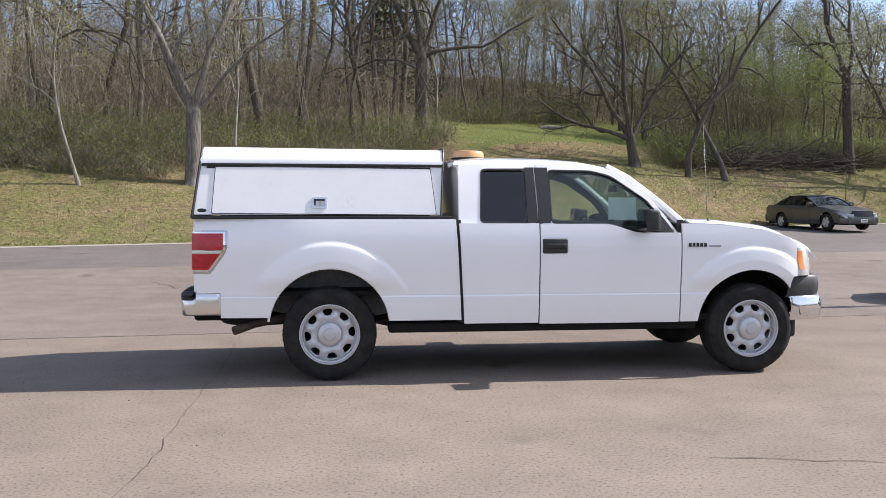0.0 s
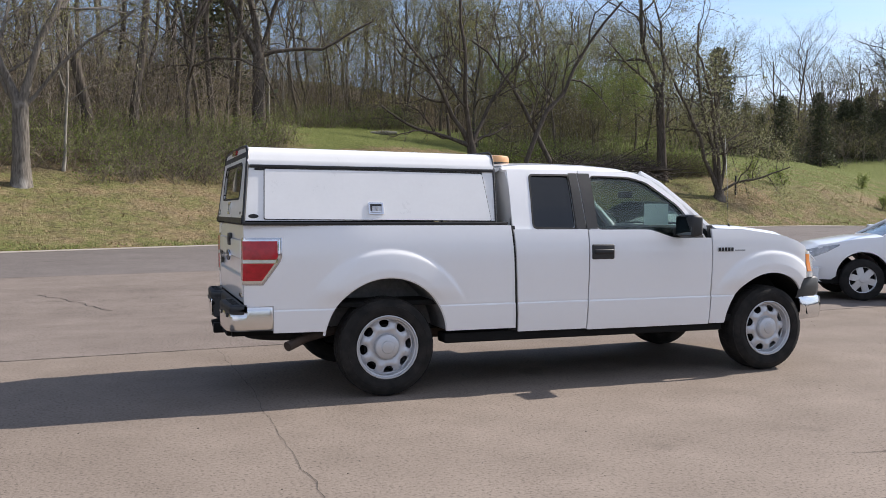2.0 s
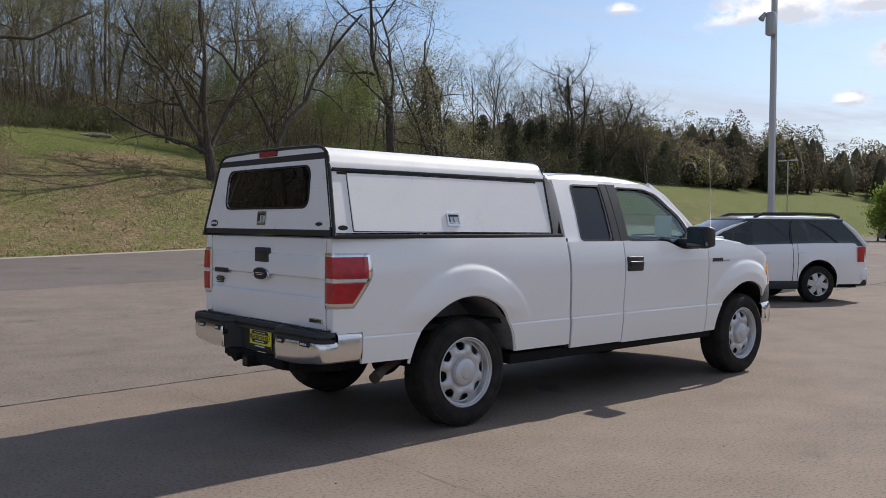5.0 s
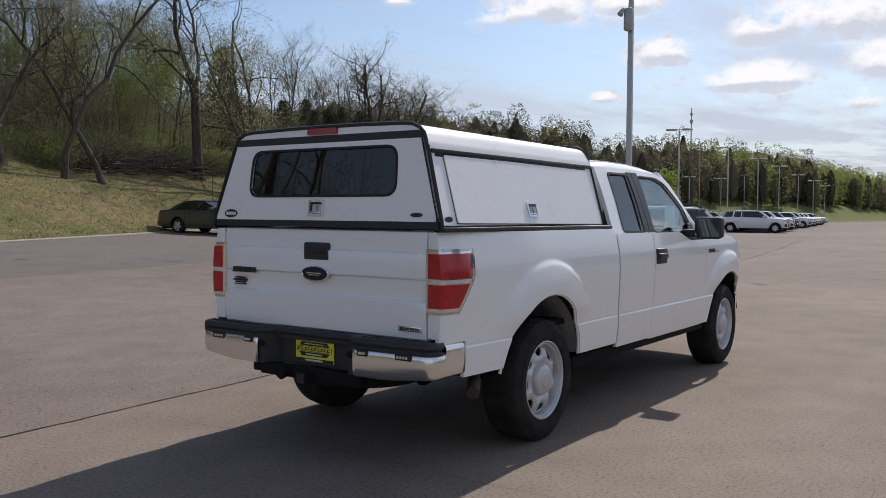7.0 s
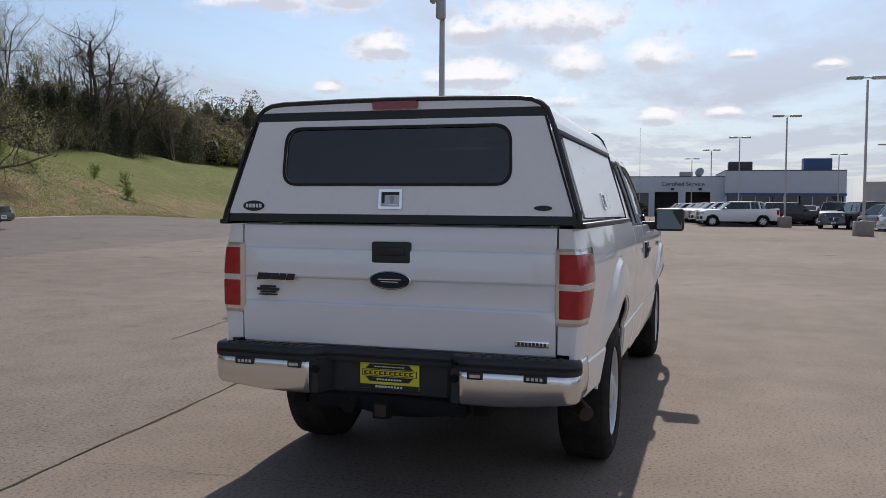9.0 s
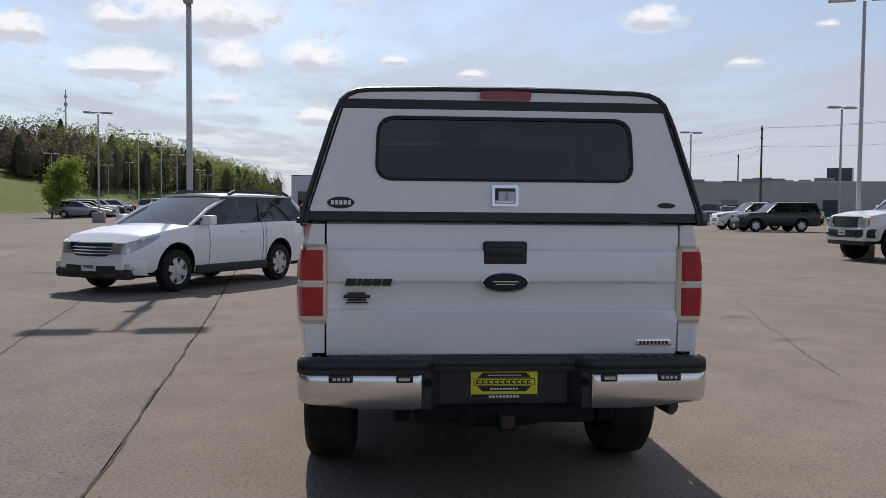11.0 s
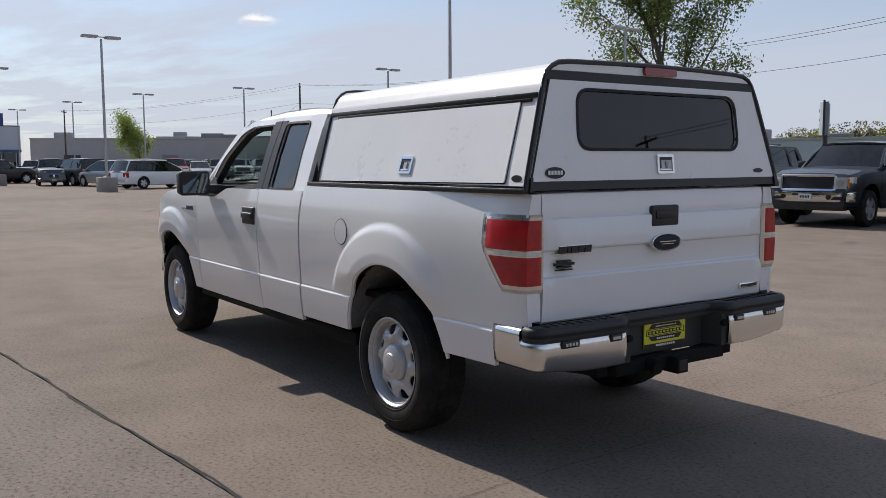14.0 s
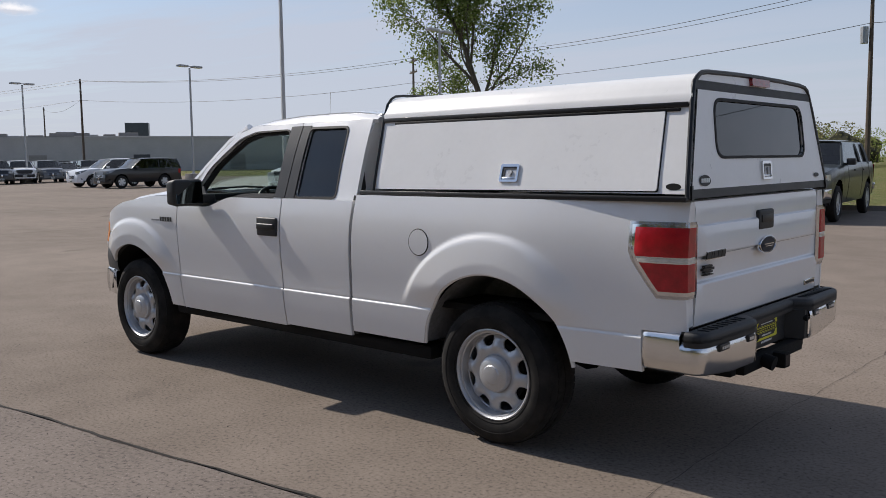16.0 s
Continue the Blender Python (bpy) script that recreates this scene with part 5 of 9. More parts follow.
def build_cabin():
    T = TRUCK
    for y in (-0.42, 0.42):
        seat = new("seat")
        seat.parent = T
        tagged(seat, "dark grey cloth front seat")
        part("seat_cushion", boxes((1.82, 2.32, y - 0.26, y + 0.26, 0.80, 0.98), bevel=0.06), seat_cloth, seat, "grey seat cushion")
        bm = boxes((1.72, 1.88, y - 0.25, y + 0.25, 0.92, 1.50), bevel=0.06)
        bmesh.ops.rotate(bm, verts=bm.verts, cent=(1.80, y, 0.92), matrix=Matrix.Rotation(radians(-10), 3, "Y"))
        part("backrest", bm, seat_cloth, seat, "grey backrest")
        part("headrest", boxes((1.64, 1.76, y - 0.13, y + 0.13, 1.52, 1.68), bevel=0.045), seat_cloth, seat, "grey headrest")
    part("rear_bench", boxes((1.14, 1.62, -0.78, 0.78, 0.78, 0.96), (1.10, 1.24, -0.78, 0.78, 0.94, 1.40), bevel=0.05), seat_cloth, T, "grey rear bench")
    bm = bmesh.new()
    rows = []
    for x, z in ((2.62, 0.85), (2.60, 1.02), (2.66, 1.16), (2.72, 1.225), (2.86, 1.245), (3.10, 1.25)):
        rows.append([(x - 0.03 * math.cos(y * 2.5), y, z + 0.05 * sstep(abs(y - 0.42), 0.30, 0.10) * (1.0 < z < 1.24)) for y in [-0.84 + 1.68 * i / 20 for i in range(21)]])
    grid(bm, rows)
    thicken(bm, 0.03, lambda co, d: co + Vector((d, 0, -d)))
    part("dashboard", bm, dash_plastic, T, "dark grey dashboard", 40)
    bm = bmesh.new()
    tube(bm, [(0.19 * math.cos(a), 0.19 * math.sin(a), 0) for a in [2 * math.pi * j / 36 for j in range(37)]], 0.015, 8, False)
    for a in (0.3, 2.84, 4.71):
        tube(bm, [(0, 0, -0.015), (0.19 * math.cos(a), 0.19 * math.sin(a), 0)], [0.03, 0.012], 6)
    part("steering_wheel", bm, black_trim, T, "black steering wheel", at=pose(2.46, 0.42, 1.18, 0, -62, 0))
    part("steering_column", tube(bmesh.new(), [(2.47, 0.42, 1.17), (2.70, 0.42, 1.06)], 0.04, 8), dash_plastic, T, "dark steering column")
    part("headliner", boxes((1.10, 2.42, -0.66, 0.66, 1.775, 1.80), bevel=0.01), plain("headliner_cloth", (0.10, 0.10, 0.10), 0.95, 0, 0.1, 20), T, "grey headliner")
    part("rear_mirror", boxes((2.68, 2.71, -0.12, 0.12, 1.58, 1.65), bevel=0.012), black_trim, T, "rear-view mirror")
    part("window_paper", boxes((2.40, 2.645, -0.802, -0.799, 1.33, 1.52)), paper_white, T, "white sheet of paper taped inside the window", 0)
    for s in (-1, 1):
        part("door_card", boxes((1.80, 2.96, s * 0.87 - 0.03, s * 0.87 + 0.03, 0.60, 1.25), bevel=0.02), dash_plastic, T, "dark inner door panel")
        part("door_card", boxes((1.10, 1.75, s * 0.87 - 0.03, s * 0.87 + 0.03, 0.60, 1.28), bevel=0.02), dash_plastic, T, "dark inner door panel")


build_body()
build_tail()
build_cabin()
WHEEL = make_wheel()
WHEEL.parent = TRUCK
WHEEL.matrix_basis = pose(0.015, -0.818, 0.388, 0, 17, 0)
for x, s, turn in ((3.645, -1, 40), (0.015, 1, 5), (3.645, 1, 61)):
    w = copy_thing(WHEEL, pose(x, s * 0.818, 0.388, 0, turn, 180 if s > 0 else 0))
for o in scene.objects:
    if o.name.startswith("wheel") and o.parent is TRUCK:
        for key in ("category",):
            if key in o:
                del o[key]

# ---- the topper on the bed ----
TOPPER = thing("truck_topper", "white fibreglass truck topper with black trim on the bed", "truck topper")


def topper_y(z):
    return interp(z, [(1.34, 0.905), (1.40, 0.892), (1.78, 0.775), (1.84, 0.752), (1.90, 0.725)])


def topper_rear(z):
    return interp(z, [(1.34, -1.085), (1.93, -1.020)])


def topper_front(z):
    return interp(z, [(1.34, 0.935), (1.93, 0.975)])


def build_topper():
    T = TOPPER
    for s in (-1, 1):
        bm = bmesh.new()
        rows = []
        for z in (1.372, 1.45, 1.55, 1.65, 1.75, 1.785):
            rows.append([(topper_rear(z) + 0.012 + (topper_front(z) - topper_rear(z) - 0.02) * i / 24, s * topper_y(z), z) for i in range(25)])
        grid(bm, rows)
        thicken(bm, 0.03, lambda co, d: co - Vector((0, s * d, 0)))
        part("side_wall", bm, white_gelcoat, T, "white fibreglass side wall", 40)
        # top-hinged side door
        loop = [(-0.925, 1.385), (0.895, 1.372), (0.855, 1.752), (-0.905, 1.765)]
        bm = poly_fill([dense(rounded(loop, 0.012, 2), 0.1)])
        for v in bm.verts:
            v.co.y = s * (topper_y(v.co.z) + 0.008)
        thicken(bm, 0.014, lambda co, d: co - Vector((0, s * d, 0)))
        door = part("side_door", bm, white_gelcoat, T, "white top-hinged side door")
        bm = poly_fill([dense(rounded([(x + (-0.006 if x < 0 else 0.006), z + (-0.006 if z < 1.5 else 0.004)) for x, z in loop], 0.012, 2), 0.1), dense(rounded(loop, 0.012, 2), 0.1)])
        for v in bm.verts:
            v.co.y = s * (topper_y(v.co.z) + 0.0015)
        part("door_seal", bm, rubber_seal, T, "dark door seal")
        latch(T, -0.065, s * (topper_y(1.466) + 0.009), 1.466, s)
        # hinge rail under the roof
        bm = bmesh.new()
        box(bm, topper_rear(1.78) + 0.02, topper_front(1.78) - 0.005, s * topper_y(1.78) - 0.014, s * topper_y(1.78) + 0.014, 1.768, 1.792, 0.004)
        part("hinge_rail", bm, black_trim, T, "black hinge rail")
        bm = bmesh.new()
        box(bm, -0.98, 0.86, s * topper_y(1.76) - 0.008, s * topper_y(1.76) + 0.011, 1.750, 1.766, 0.003)
        part("drip_seal", bm, rubber_seal, T, "black drip seal")
        # base rail on the bed
        bm = bmesh.new()
        box(bm, -1.085, 1.035, s * 0.908 - 0.022, s * 0.908 + 0.022, 1.337, 1.362, 0.006)
        part("base_rail", bm, black_trim, T, "black base rail on the bed")
        # small oval sticker
        bm = bmesh.new()
        lathe(bm, [(0.0001, 0.0), (0.038, 0.0)], 24)
        for v in bm.verts:
            v.co = Vector((-1.005 + v.co.x, s * (topper_y(1.40) + 0.0025), 1.405 + v.co.z * 0.42))
        part("oval_sticker", tidy(bm), ink_black, T, "small black oval sticker", 0)
        # black edge trims, rear and front
        for fx, z1 in ((topper_rear, 1.885), (topper_front, 1.875)):
            bm = bmesh.new()
            pts = [(fx(z) + (0.004 if fx is topper_rear else 0), s * (topper_y(min(z, 1.90)) + 0.004), z) for z in [1.352 + (z1 - 1.352) * j / 10 for j in range(11)]]
            e = 0.0 if fx is topper_rear else 0.0
            pts += [(fx(1.90) + e, s * 0.705, 1.912), (fx(1.92) + e, s * 0.665, 1.930), (fx(1.93) + e, s * 0.60, 1.937), (fx(1.93) + e, s * 0.30, 1.944), (fx(1.93) + e, 0, 1.946)]
            tube(bm, pts, 0.012 if fx is topper_rear else 0.008, 6)
            part("edge_trim", bm, black_trim, T, "black rubber edge trim", 50)
    # roof
    bm = bmesh.new()
    rows = []
    prof = [(0.782, 1.788), (0.776, 1.822), (0.768, 1.835), (0.752, 1.862), (0.735, 1.890), (0.708, 1.914), (0.665, 1.928), (0.60, 1.935), (0.30, 1.942), (0.0, 1.944)]
    prof = [(-y, z) for y, z in prof] + [(y, z) for y, z in reversed(prof[:-1])]
    for i in range(25):
        u = i / 24
        row = []
        for y, z in prof:
            rib = 0.0025 * math.cos(y * 60) if abs(y) < 0.55 else 0
            zz = z + rib - 0.012 * u
            row.append((topper_rear(zz) + (topper_front(zz) - topper_rear(zz)) * u, y, zz))
        rows.append(row)
    grid(bm, rows)
    thicken(bm, 0.02, lambda co, d: Vector((co.x, co.y * 0.985, co.z - d)))
    part("roof", bm, white_gelcoat, T, "white fibreglass topper roof", 40)
    # rear lift door with window
    def rear(loops, depth, out, nm, mat, lab, smooth=35.0):
        bm = poly_fill([dense(l, 0.08) for l in loops])
        for v in bm.verts:
            y, z = v.co.x, v.co.z
            v.co = Vector((topper_rear(z) - out, y, z))
        thicken(bm, depth, lambda co, d: co + Vector((d, 0, 0)))
        return part(nm, bm, mat, T, lab, smooth)

    body = [(-0.885, 1.392), (0.885, 1.392), (0.735, 1.850), (-0.735, 1.850)]
    win = rounded([(-0.574, 1.543), (0.574, 1.543), (0.562, 1.806), (-0.562, 1.806)], 0.075, 8)
    seal = rounded([(-0.588, 1.529), (0.588, 1.529), (0.576, 1.820), (-0.576, 1.820)], 0.086, 8)
    rear([rounded(body, 0.02, 3), win], 0.02, 0.004, "rear_door", white_gelcoat, "white lift-up rear door")
    rear([seal, win], 0.01, 0.008, "window_seal", rubber_seal, "black window seal")
    rear([win], 0.006, -0.004, "rear_window", dark_glass, "dark tinted rear window")
    rear([[(-0.905, 1.352), (0.905, 1.352), (0.898, 1.392), (-0.898, 1.392)]], 0.02, 0.004, "sill_trim", black_trim, "black sill trim")
    rear([[(-0.748, 1.852), (0.748, 1.852), (0.725, 1.892), (-0.725, 1.892)]], 0.02, 0.002, "hinge_band", black_plastic, "black hinge band")
    rear([rounded([(-0.722, 1.894), (0.722, 1.894), (0.63, 1.934), (-0.63, 1.934)], 0.02, 3)], 0.02, 0.0, "roof_end", white_gelcoat, "white roof end")
    rear([rounded([(-0.115, 1.898), (0.115, 1.898), (0.115, 1.936), (-0.115, 1.936)], 0.012, 3)], 0.03, 0.018, "brake_light", dark_red_lens, "red high brake light")
    for s in (-1, 1):
        rear([[(s * 0.872, 1.395), (s * 0.882, 1.395), (s * 0.738, 1.848), (s * 0.728, 1.848)]], 0.004, 0.0065, "door_seal", rubber_seal, "thin dark door seal", 0)
        rear([[(s * 0.893, 1.345), (s * 0.875, 1.345), (s * 0.868, 1.41), (s * 0.882, 1.41)]], 0.01, 0.012, "strut_bracket", black_trim, "black bracket")
    latch_rear(T, 0.004, 1.466)
    for (y, z, a, b, mat) in ((0.735, 1.430, 0.060, 0.026, ink_black), (-0.735, 1.428, 0.042, 0.012, ink_black)):
        bm = bmesh.new()
        lathe(bm, [(0.0001, 0.0), (1.0, 0.0)], 32)
        for v in bm.verts:
            zz = z + v.co.z * b
            v.co = Vector((topper_rear(zz) - 0.0075, y + v.co.x * a, zz))
        part("oval_sticker", tidy(bm), mat, T, "black oval sticker", 0)
    bm = bmesh.new()
    for i in range(5):
        y = 0.778 - 0.0185 * i
        box(bm, topper_rear(1.43) - 0.0105, topper_rear(1.43) - 0.0085, y - 0.013, y, 1.421, 1.440)
    part("sticker_marking", bm, paper_white, T, "white bars on the sticker", 0)
    # black sheet at rail height, added for the shade inside the topper
    part("inner_floor", boxes((-1.0, 0.9, -0.85, 0.85, 1.30, 1.335)), under_black, T, "dark sheet in place of the inside's shade", 0)
    # low folding rack seen through the glass
    bm = bmesh.new()
    for i in range(9):
        tube(bm, [(-0.75, -0.02 - 0.036 * i, 1.648), (-0.75, -0.038 - 0.036 * i, 1.672)], 0.004, 4)
        tube(bm, [(-0.75, -0.038 - 0.036 * i, 1.672), (-0.75, -0.056 - 0.036 * i, 1.648)], 0.004, 4)
    tube(bm, [(-0.75, 0.0, 1.645), (-0.75, -0.36, 1.645)], 0.005, 5)
    tube(bm, [(-0.75, 0.0, 1.675), (-0.75, -0.36, 1.675)], 0.005, 5)
    part("inner_rack", bm, paper_white, T, "pale wire rack inside")


def latch_parts(T, at):
    """A square chrome frame round a pale recessed cup, a dark slot and a small lock; it looks to local -y."""
    bm = bmesh.new()
    a, b = rounded([(-0.060, -0.048), (0.060, -0.048), (0.060, 0.048), (-0.060, 0.048)], 0.010), rounded([(-0.047, -0.036), (0.047, -0.036), (0.047, 0.034), (-0.047, 0.034)], 0.005)
    bm = poly_fill([a, b])
    for v in bm.verts:
        v.co.y = -0.006
    thicken(bm, 0.012, lambda co, d: co + Vector((0, d, 0)))
    l = part("latch", bm, chrome, T, "chrome paddle latch", 35, at)
    part("latch_cup", boxes((-0.048, 0.048, 0.000, 0.004, -0.037, 0.035)), latch_grey, l, "pale recessed cup", 0)
    bm = boxes((-0.044, 0.044, -0.003, 0.0, 0.020, 0.033), (-0.044, -0.030, -0.003, 0.0, -0.020, 0.020))
    part("latch_slot", bm, black_trim, l, "dark finger slot", 0)
    bm = bmesh.new()
    tube(bm, [(0.008, 0.0, 0.004), (0.008, -0.008, 0.004)], 0.011, 14)
    box(bm, 0.001, 0.015, -0.006, 0.0, -0.020, 0.0, 0.002)
    part("latch_lock", bm, grey_metal, l, "small lock barrel")
    part("latch_paddle", boxes((-0.042, 0.042, -0.005, 0.0, -0.033, -0.024), bevel=0.002), chrome, l, "chrome paddle lip")


def latch(T, x, y, z, s):
    lean = math.degrees(math.atan((topper_y(z - 0.05) - topper_y(z + 0.05)) / 0.1))
    latch_parts(T, pose(x, y, z, 0, 0, 0 if s < 0 else 180) @ pose(0, 0, 0, -lean, 0, 0))


def latch_rear(T, y, z):
    latch_parts(T, pose(topper_rear(z) - 0.008, y, z, 0, 0, -90) @ pose(0, 0, 0, -6, 0, 0))


build_topper()

# ---- trees ----
def bark_material(name, dark, light, pale):
    m, k, b = material(name)
    co = obj_co(k)
    fur = k.noise(k.vmath("MULTIPLY", co, (9, 9, 1.3)), 2.2, 5.0, 0.65)
    blotch = k.noise(co, 0.9, 3.0)
    col = k.ramp(fur, (0.3, dark), (0.7, light))
    col = k.mix(k.math("MULTIPLY", k.smooth(blotch, 0.55, 0.7), 0.7), col, pale)
    k.put(b.inputs["Base Color"], col)
    b.inputs["Roughness"].default_value = 0.95
    b.inputs["Specular IOR Level"].default_value = 0.1
    bump(k, b, fur, 0.8, 0.03)
    return m


def leaf_material(name, a, bcol, c, through_light=0.42):
    m, k, b = material(name)
    g = k.tree.nodes.new("ShaderNodeNewGeometry")
    oi = k.tree.nodes.new("ShaderNodeObjectInfo")
    f = k.math("ADD", k.math("MULTIPLY", g.outputs["Random Per Island"], 0.75), k.math("MULTIPLY", oi.outputs["Random"], 0.25))
    col = k.ramp(f, (0.1, a), (0.5, bcol), (0.9, c))
    k.put(b.inputs["Base Color"], col)
    b.inputs["Roughness"].default_value = 0.7
    b.inputs["Specular IOR Level"].default_value = 0.2
    thin = k.tree.nodes.new("ShaderNodeBsdfTranslucent")
    k.put(thin.inputs[0], col)
    both = k.tree.nodes.new("ShaderNodeMixShader")
    both.inputs[0].default_value = through_light
    k.tree.links.new(b.outputs[0], both.inputs[1])
    k.tree.links.new(thin.outputs[0], both.inputs[2])
    k.tree.links.new(both.outputs[0], k.tree.nodes["Material Output"].inputs[0])
    return m


bark_grey = bark_material("bark_grey", (0.07, 0.06, 0.048), (0.20, 0.175, 0.14), (0.27, 0.24, 0.20))
bark_oak = bark_material("bark_oak", (0.07, 0.06, 0.05), (0.24, 0.215, 0.185), (0.46, 0.43, 0.39))
bark_pale = bark_material("bark_pale", (0.12, 0.11, 0.09), (0.36, 0.34, 0.29), (0.45, 0.43, 0.38))
bark_dark = bark_material("bark_dark", (0.045, 0.038, 0.032), (0.14, 0.12, 0.10), (0.20, 0.175, 0.145))
bud_leaf = leaf_material("bud_leaf", (0.13, 0.125, 0.045), (0.21, 0.20, 0.075), (0.31, 0.29, 0.13))
blossom_leaf = leaf_material("blossom_leaf", (0.15, 0.155, 0.06), (0.25, 0.25, 0.12), (0.40, 0.39, 0.25))
spring_leaf = leaf_material("spring_leaf", (0.085, 0.13, 0.03), (0.16, 0.215, 0.055), (0.29, 0.34, 0.12))
fresh_leaf = leaf_material("fresh_leaf", (0.14, 0.20, 0.035), (0.23, 0.30, 0.055), (0.34, 0.40, 0.11))
shrub_leaf = leaf_material("shrub_leaf", (0.12, 0.16, 0.04), (0.20, 0.25, 0.07), (0.30, 0.34, 0.12))
pine_leaf = leaf_material("pine_leaf", (0.040, 0.048, 0.026), (0.072, 0.082, 0.044), (0.12, 0.125, 0.070), 0.25)
twig_brown = leaf_material("twig_brown", (0.075, 0.060, 0.044), (0.18, 0.148, 0.11), (0.36, 0.31, 0.25), 0.0)
dry_stem = plain("dry_stem", (0.27, 0.20, 0.11), 0.95, 0, 0.3, 3, 0, 0, 0.1)


class Wood:
    """Collects tapered branches and small leaves as plain lists."""

    def __init__(self, seed):
        self.rnd = random.Random(seed)
        self.v, self.f = [], []
        self.lv, self.lf = [], []

    def limb(self, pts, radii, sides):
        base = len(self.v)
        u = None
        n = len(pts)
        for i, p in enumerate(pts):
            d = (pts[min(i + 1, n - 1)] - pts[max(i - 1, 0)])
            d = d.normalized() if d.length > 1e-6 else Vector((0, 0, 1))
            if u is None:
                u = d.cross(Vector((0.3, 0.9, 0.1))).normalized()
            else:
                u = (u - d * u.dot(d)).normalized()
            w = d.cross(u)
            for j in range(sides):
                a = 2 * math.pi * j / sides
                self.v.append(p + (u * math.cos(a) + w * math.sin(a)) * radii[i])
        for i in range(n - 1):
            for j in range(sides):
                a, b = base + i * sides + j, base + i * sides + (j + 1) % sides
                self.f.append((a, b, b + sides, a + sides))

    def leaf(self, p, size):
        r = self.rnd
        a = Vector((r.gauss(0, 1), r.gauss(0, 1), r.gauss(0, 1))).normalized()
        b = a.orthogonal().normalized()
        b.rotate(Matrix.Rotation(r.uniform(0, 6.28), 3, a))
        c = a.cross(b)
        i = len(self.lv)
        s = size * r.uniform(0.6, 1.4)
        self.lv += [p - b * s, p + c * s * 0.6, p + b * s, p - c * s * 0.6]
        self.lf.append((i, i + 1, i + 2, i + 3))

    def branch(self, p, d, length, r, level, spec):
        rnd = self.rnd
        n = (8, 6, 4, 2)[min(level, 3)]
        sides = (8, 5, 3, 3)[min(level, 3)]
        pts, radii, dirs = [p.copy()], [r], [d.copy()]
        wander = spec.get("wander", (0.10, 0.20, 0.28, 0.30))[min(level, 3)]
        tropism = spec.get("tropism", (0.04, 0.07, 0.05, 0.02))[min(level, 3)]
        for i in range(1, n + 1):
            d = (d + Vector((rnd.gauss(0, 1), rnd.gauss(0, 1), rnd.gauss(0, 1))) * wander + Vector((0, 0, tropism))).normalized()
            p = p + d * (length / n)
            pts.append(p.copy())
            dirs.append(d.copy())
            q = i / n
            radii.append(max(0.004, r * (1 - (0.60 if level == 0 else 0.78) * q)))
        if level == 0:
            radii[0] *= 1.45
        self.limb(pts, radii, sides)
        kids = spec["kids"]
        if level < len(kids):
            for k in range(kids[level]):
                lo = spec.get("bare", (0.35, 0.2, 0.15, 0.1))[level]
                q = lo + (1 - lo) * (k + rnd.random()) / kids[level]
                i = min(n - 1, int(q * n))
                s = q * n - i
                at = pts[i].lerp(pts[i + 1], s)
                rr = radii[i] + (radii[i + 1] - radii[i]) * s
                axis = dirs[i].orthogonal().normalized()
                axis.rotate(Matrix.Rotation(rnd.uniform(0, 6.28), 3, dirs[i]))
                ang = radians(rnd.uniform(*spec.get("angle", (28, 62))))
                nd = dirs[i].copy()
                nd.rotate(Matrix.Rotation(ang, 3, axis))
                f = spec.get("shrink", (0.58, 0.55, 0.5, 0.5))[level]
                self.branch(at, nd, length * f * rnd.uniform(0.65, 1.15) * (1.15 - 0.5 * q), rr * rnd.uniform(0.45, 0.7), level + 1, spec)
        if level >= len(kids) - 1 and spec.get("leaves", 0):
            for _ in range(spec["leaves"]):
                i = rnd.randrange(1, n + 1)
                o = Vector((rnd.gauss(0, 1), rnd.gauss(0, 1), rnd.gauss(0, 1))) * spec.get("scatter", 0.12)
                self.leaf(pts[i] + o, spec.get("leaf", 0.05))

    def meshes(self, name, bark, leaf):
        me = bpy.data.meshes.new(name)
        me.from_pydata(self.v, [], self.f)
        me.materials.append(bark)
        smooth_mesh(me, 60)
        lm = None
        if self.lf:
            lm = bpy.data.meshes.new(name + "_crown")
            lm.from_pydata(self.lv, [], self.lf)
            lm.materials.append(leaf)
        return me, lm


def tree(name, seed, height, radius, spec, bark, leaf, lean=(0, 0), label="bare spring tree on the hillside", forks=()):
    w = Wood(seed)
    d = Vector((lean[0], lean[1], 1)).normalized()
    w.branch(Vector((0, 0, -0.25)), d, height, radius, 0, spec)
    for f in forks:
        w.branch(Vector((0, 0, -0.2)), Vector((f[0], f[1], 1)).normalized(), height * f[2], radius * f[3], 0, spec)
    me, lm = w.meshes(name, bark, leaf)
    e = thing(name, label, "tree")
    t = new("trunk", me)
    t.parent = e
    if lm:
        c = new("crown", lm)
        c.parent = e
    return e


FOREST = {"kids": (10, 6, 5), "leaves": 6, "leaf": 0.038, "scatter": 0.25, "bare": (0.38, 0.2, 0.15)}
TALL = {"kids": (10, 6, 5), "leaves": 5, "leaf": 0.038, "scatter": 0.25, "bare": (0.5, 0.25, 0.15), "angle": (25, 55)}
LEAFY = {"kids": (11, 6, 4), "leaves": 24, "leaf": 0.05, "scatter": 0.25, "bare": (0.3, 0.15, 0.1)}
CROOKED = {"kids": (8, 6, 6), "leaves": 3, "leaf": 0.036, "scatter": 0.2, "bare": (0.25, 0.15, 0.1), "wander": (0.16, 0.30, 0.34, 0.34), "angle": (35, 75), "tropism": (0.03, 0.05, 0.03, 0)}


def on_hill(x, y, dz=0.0):
    return ground_z(x, y) + dz


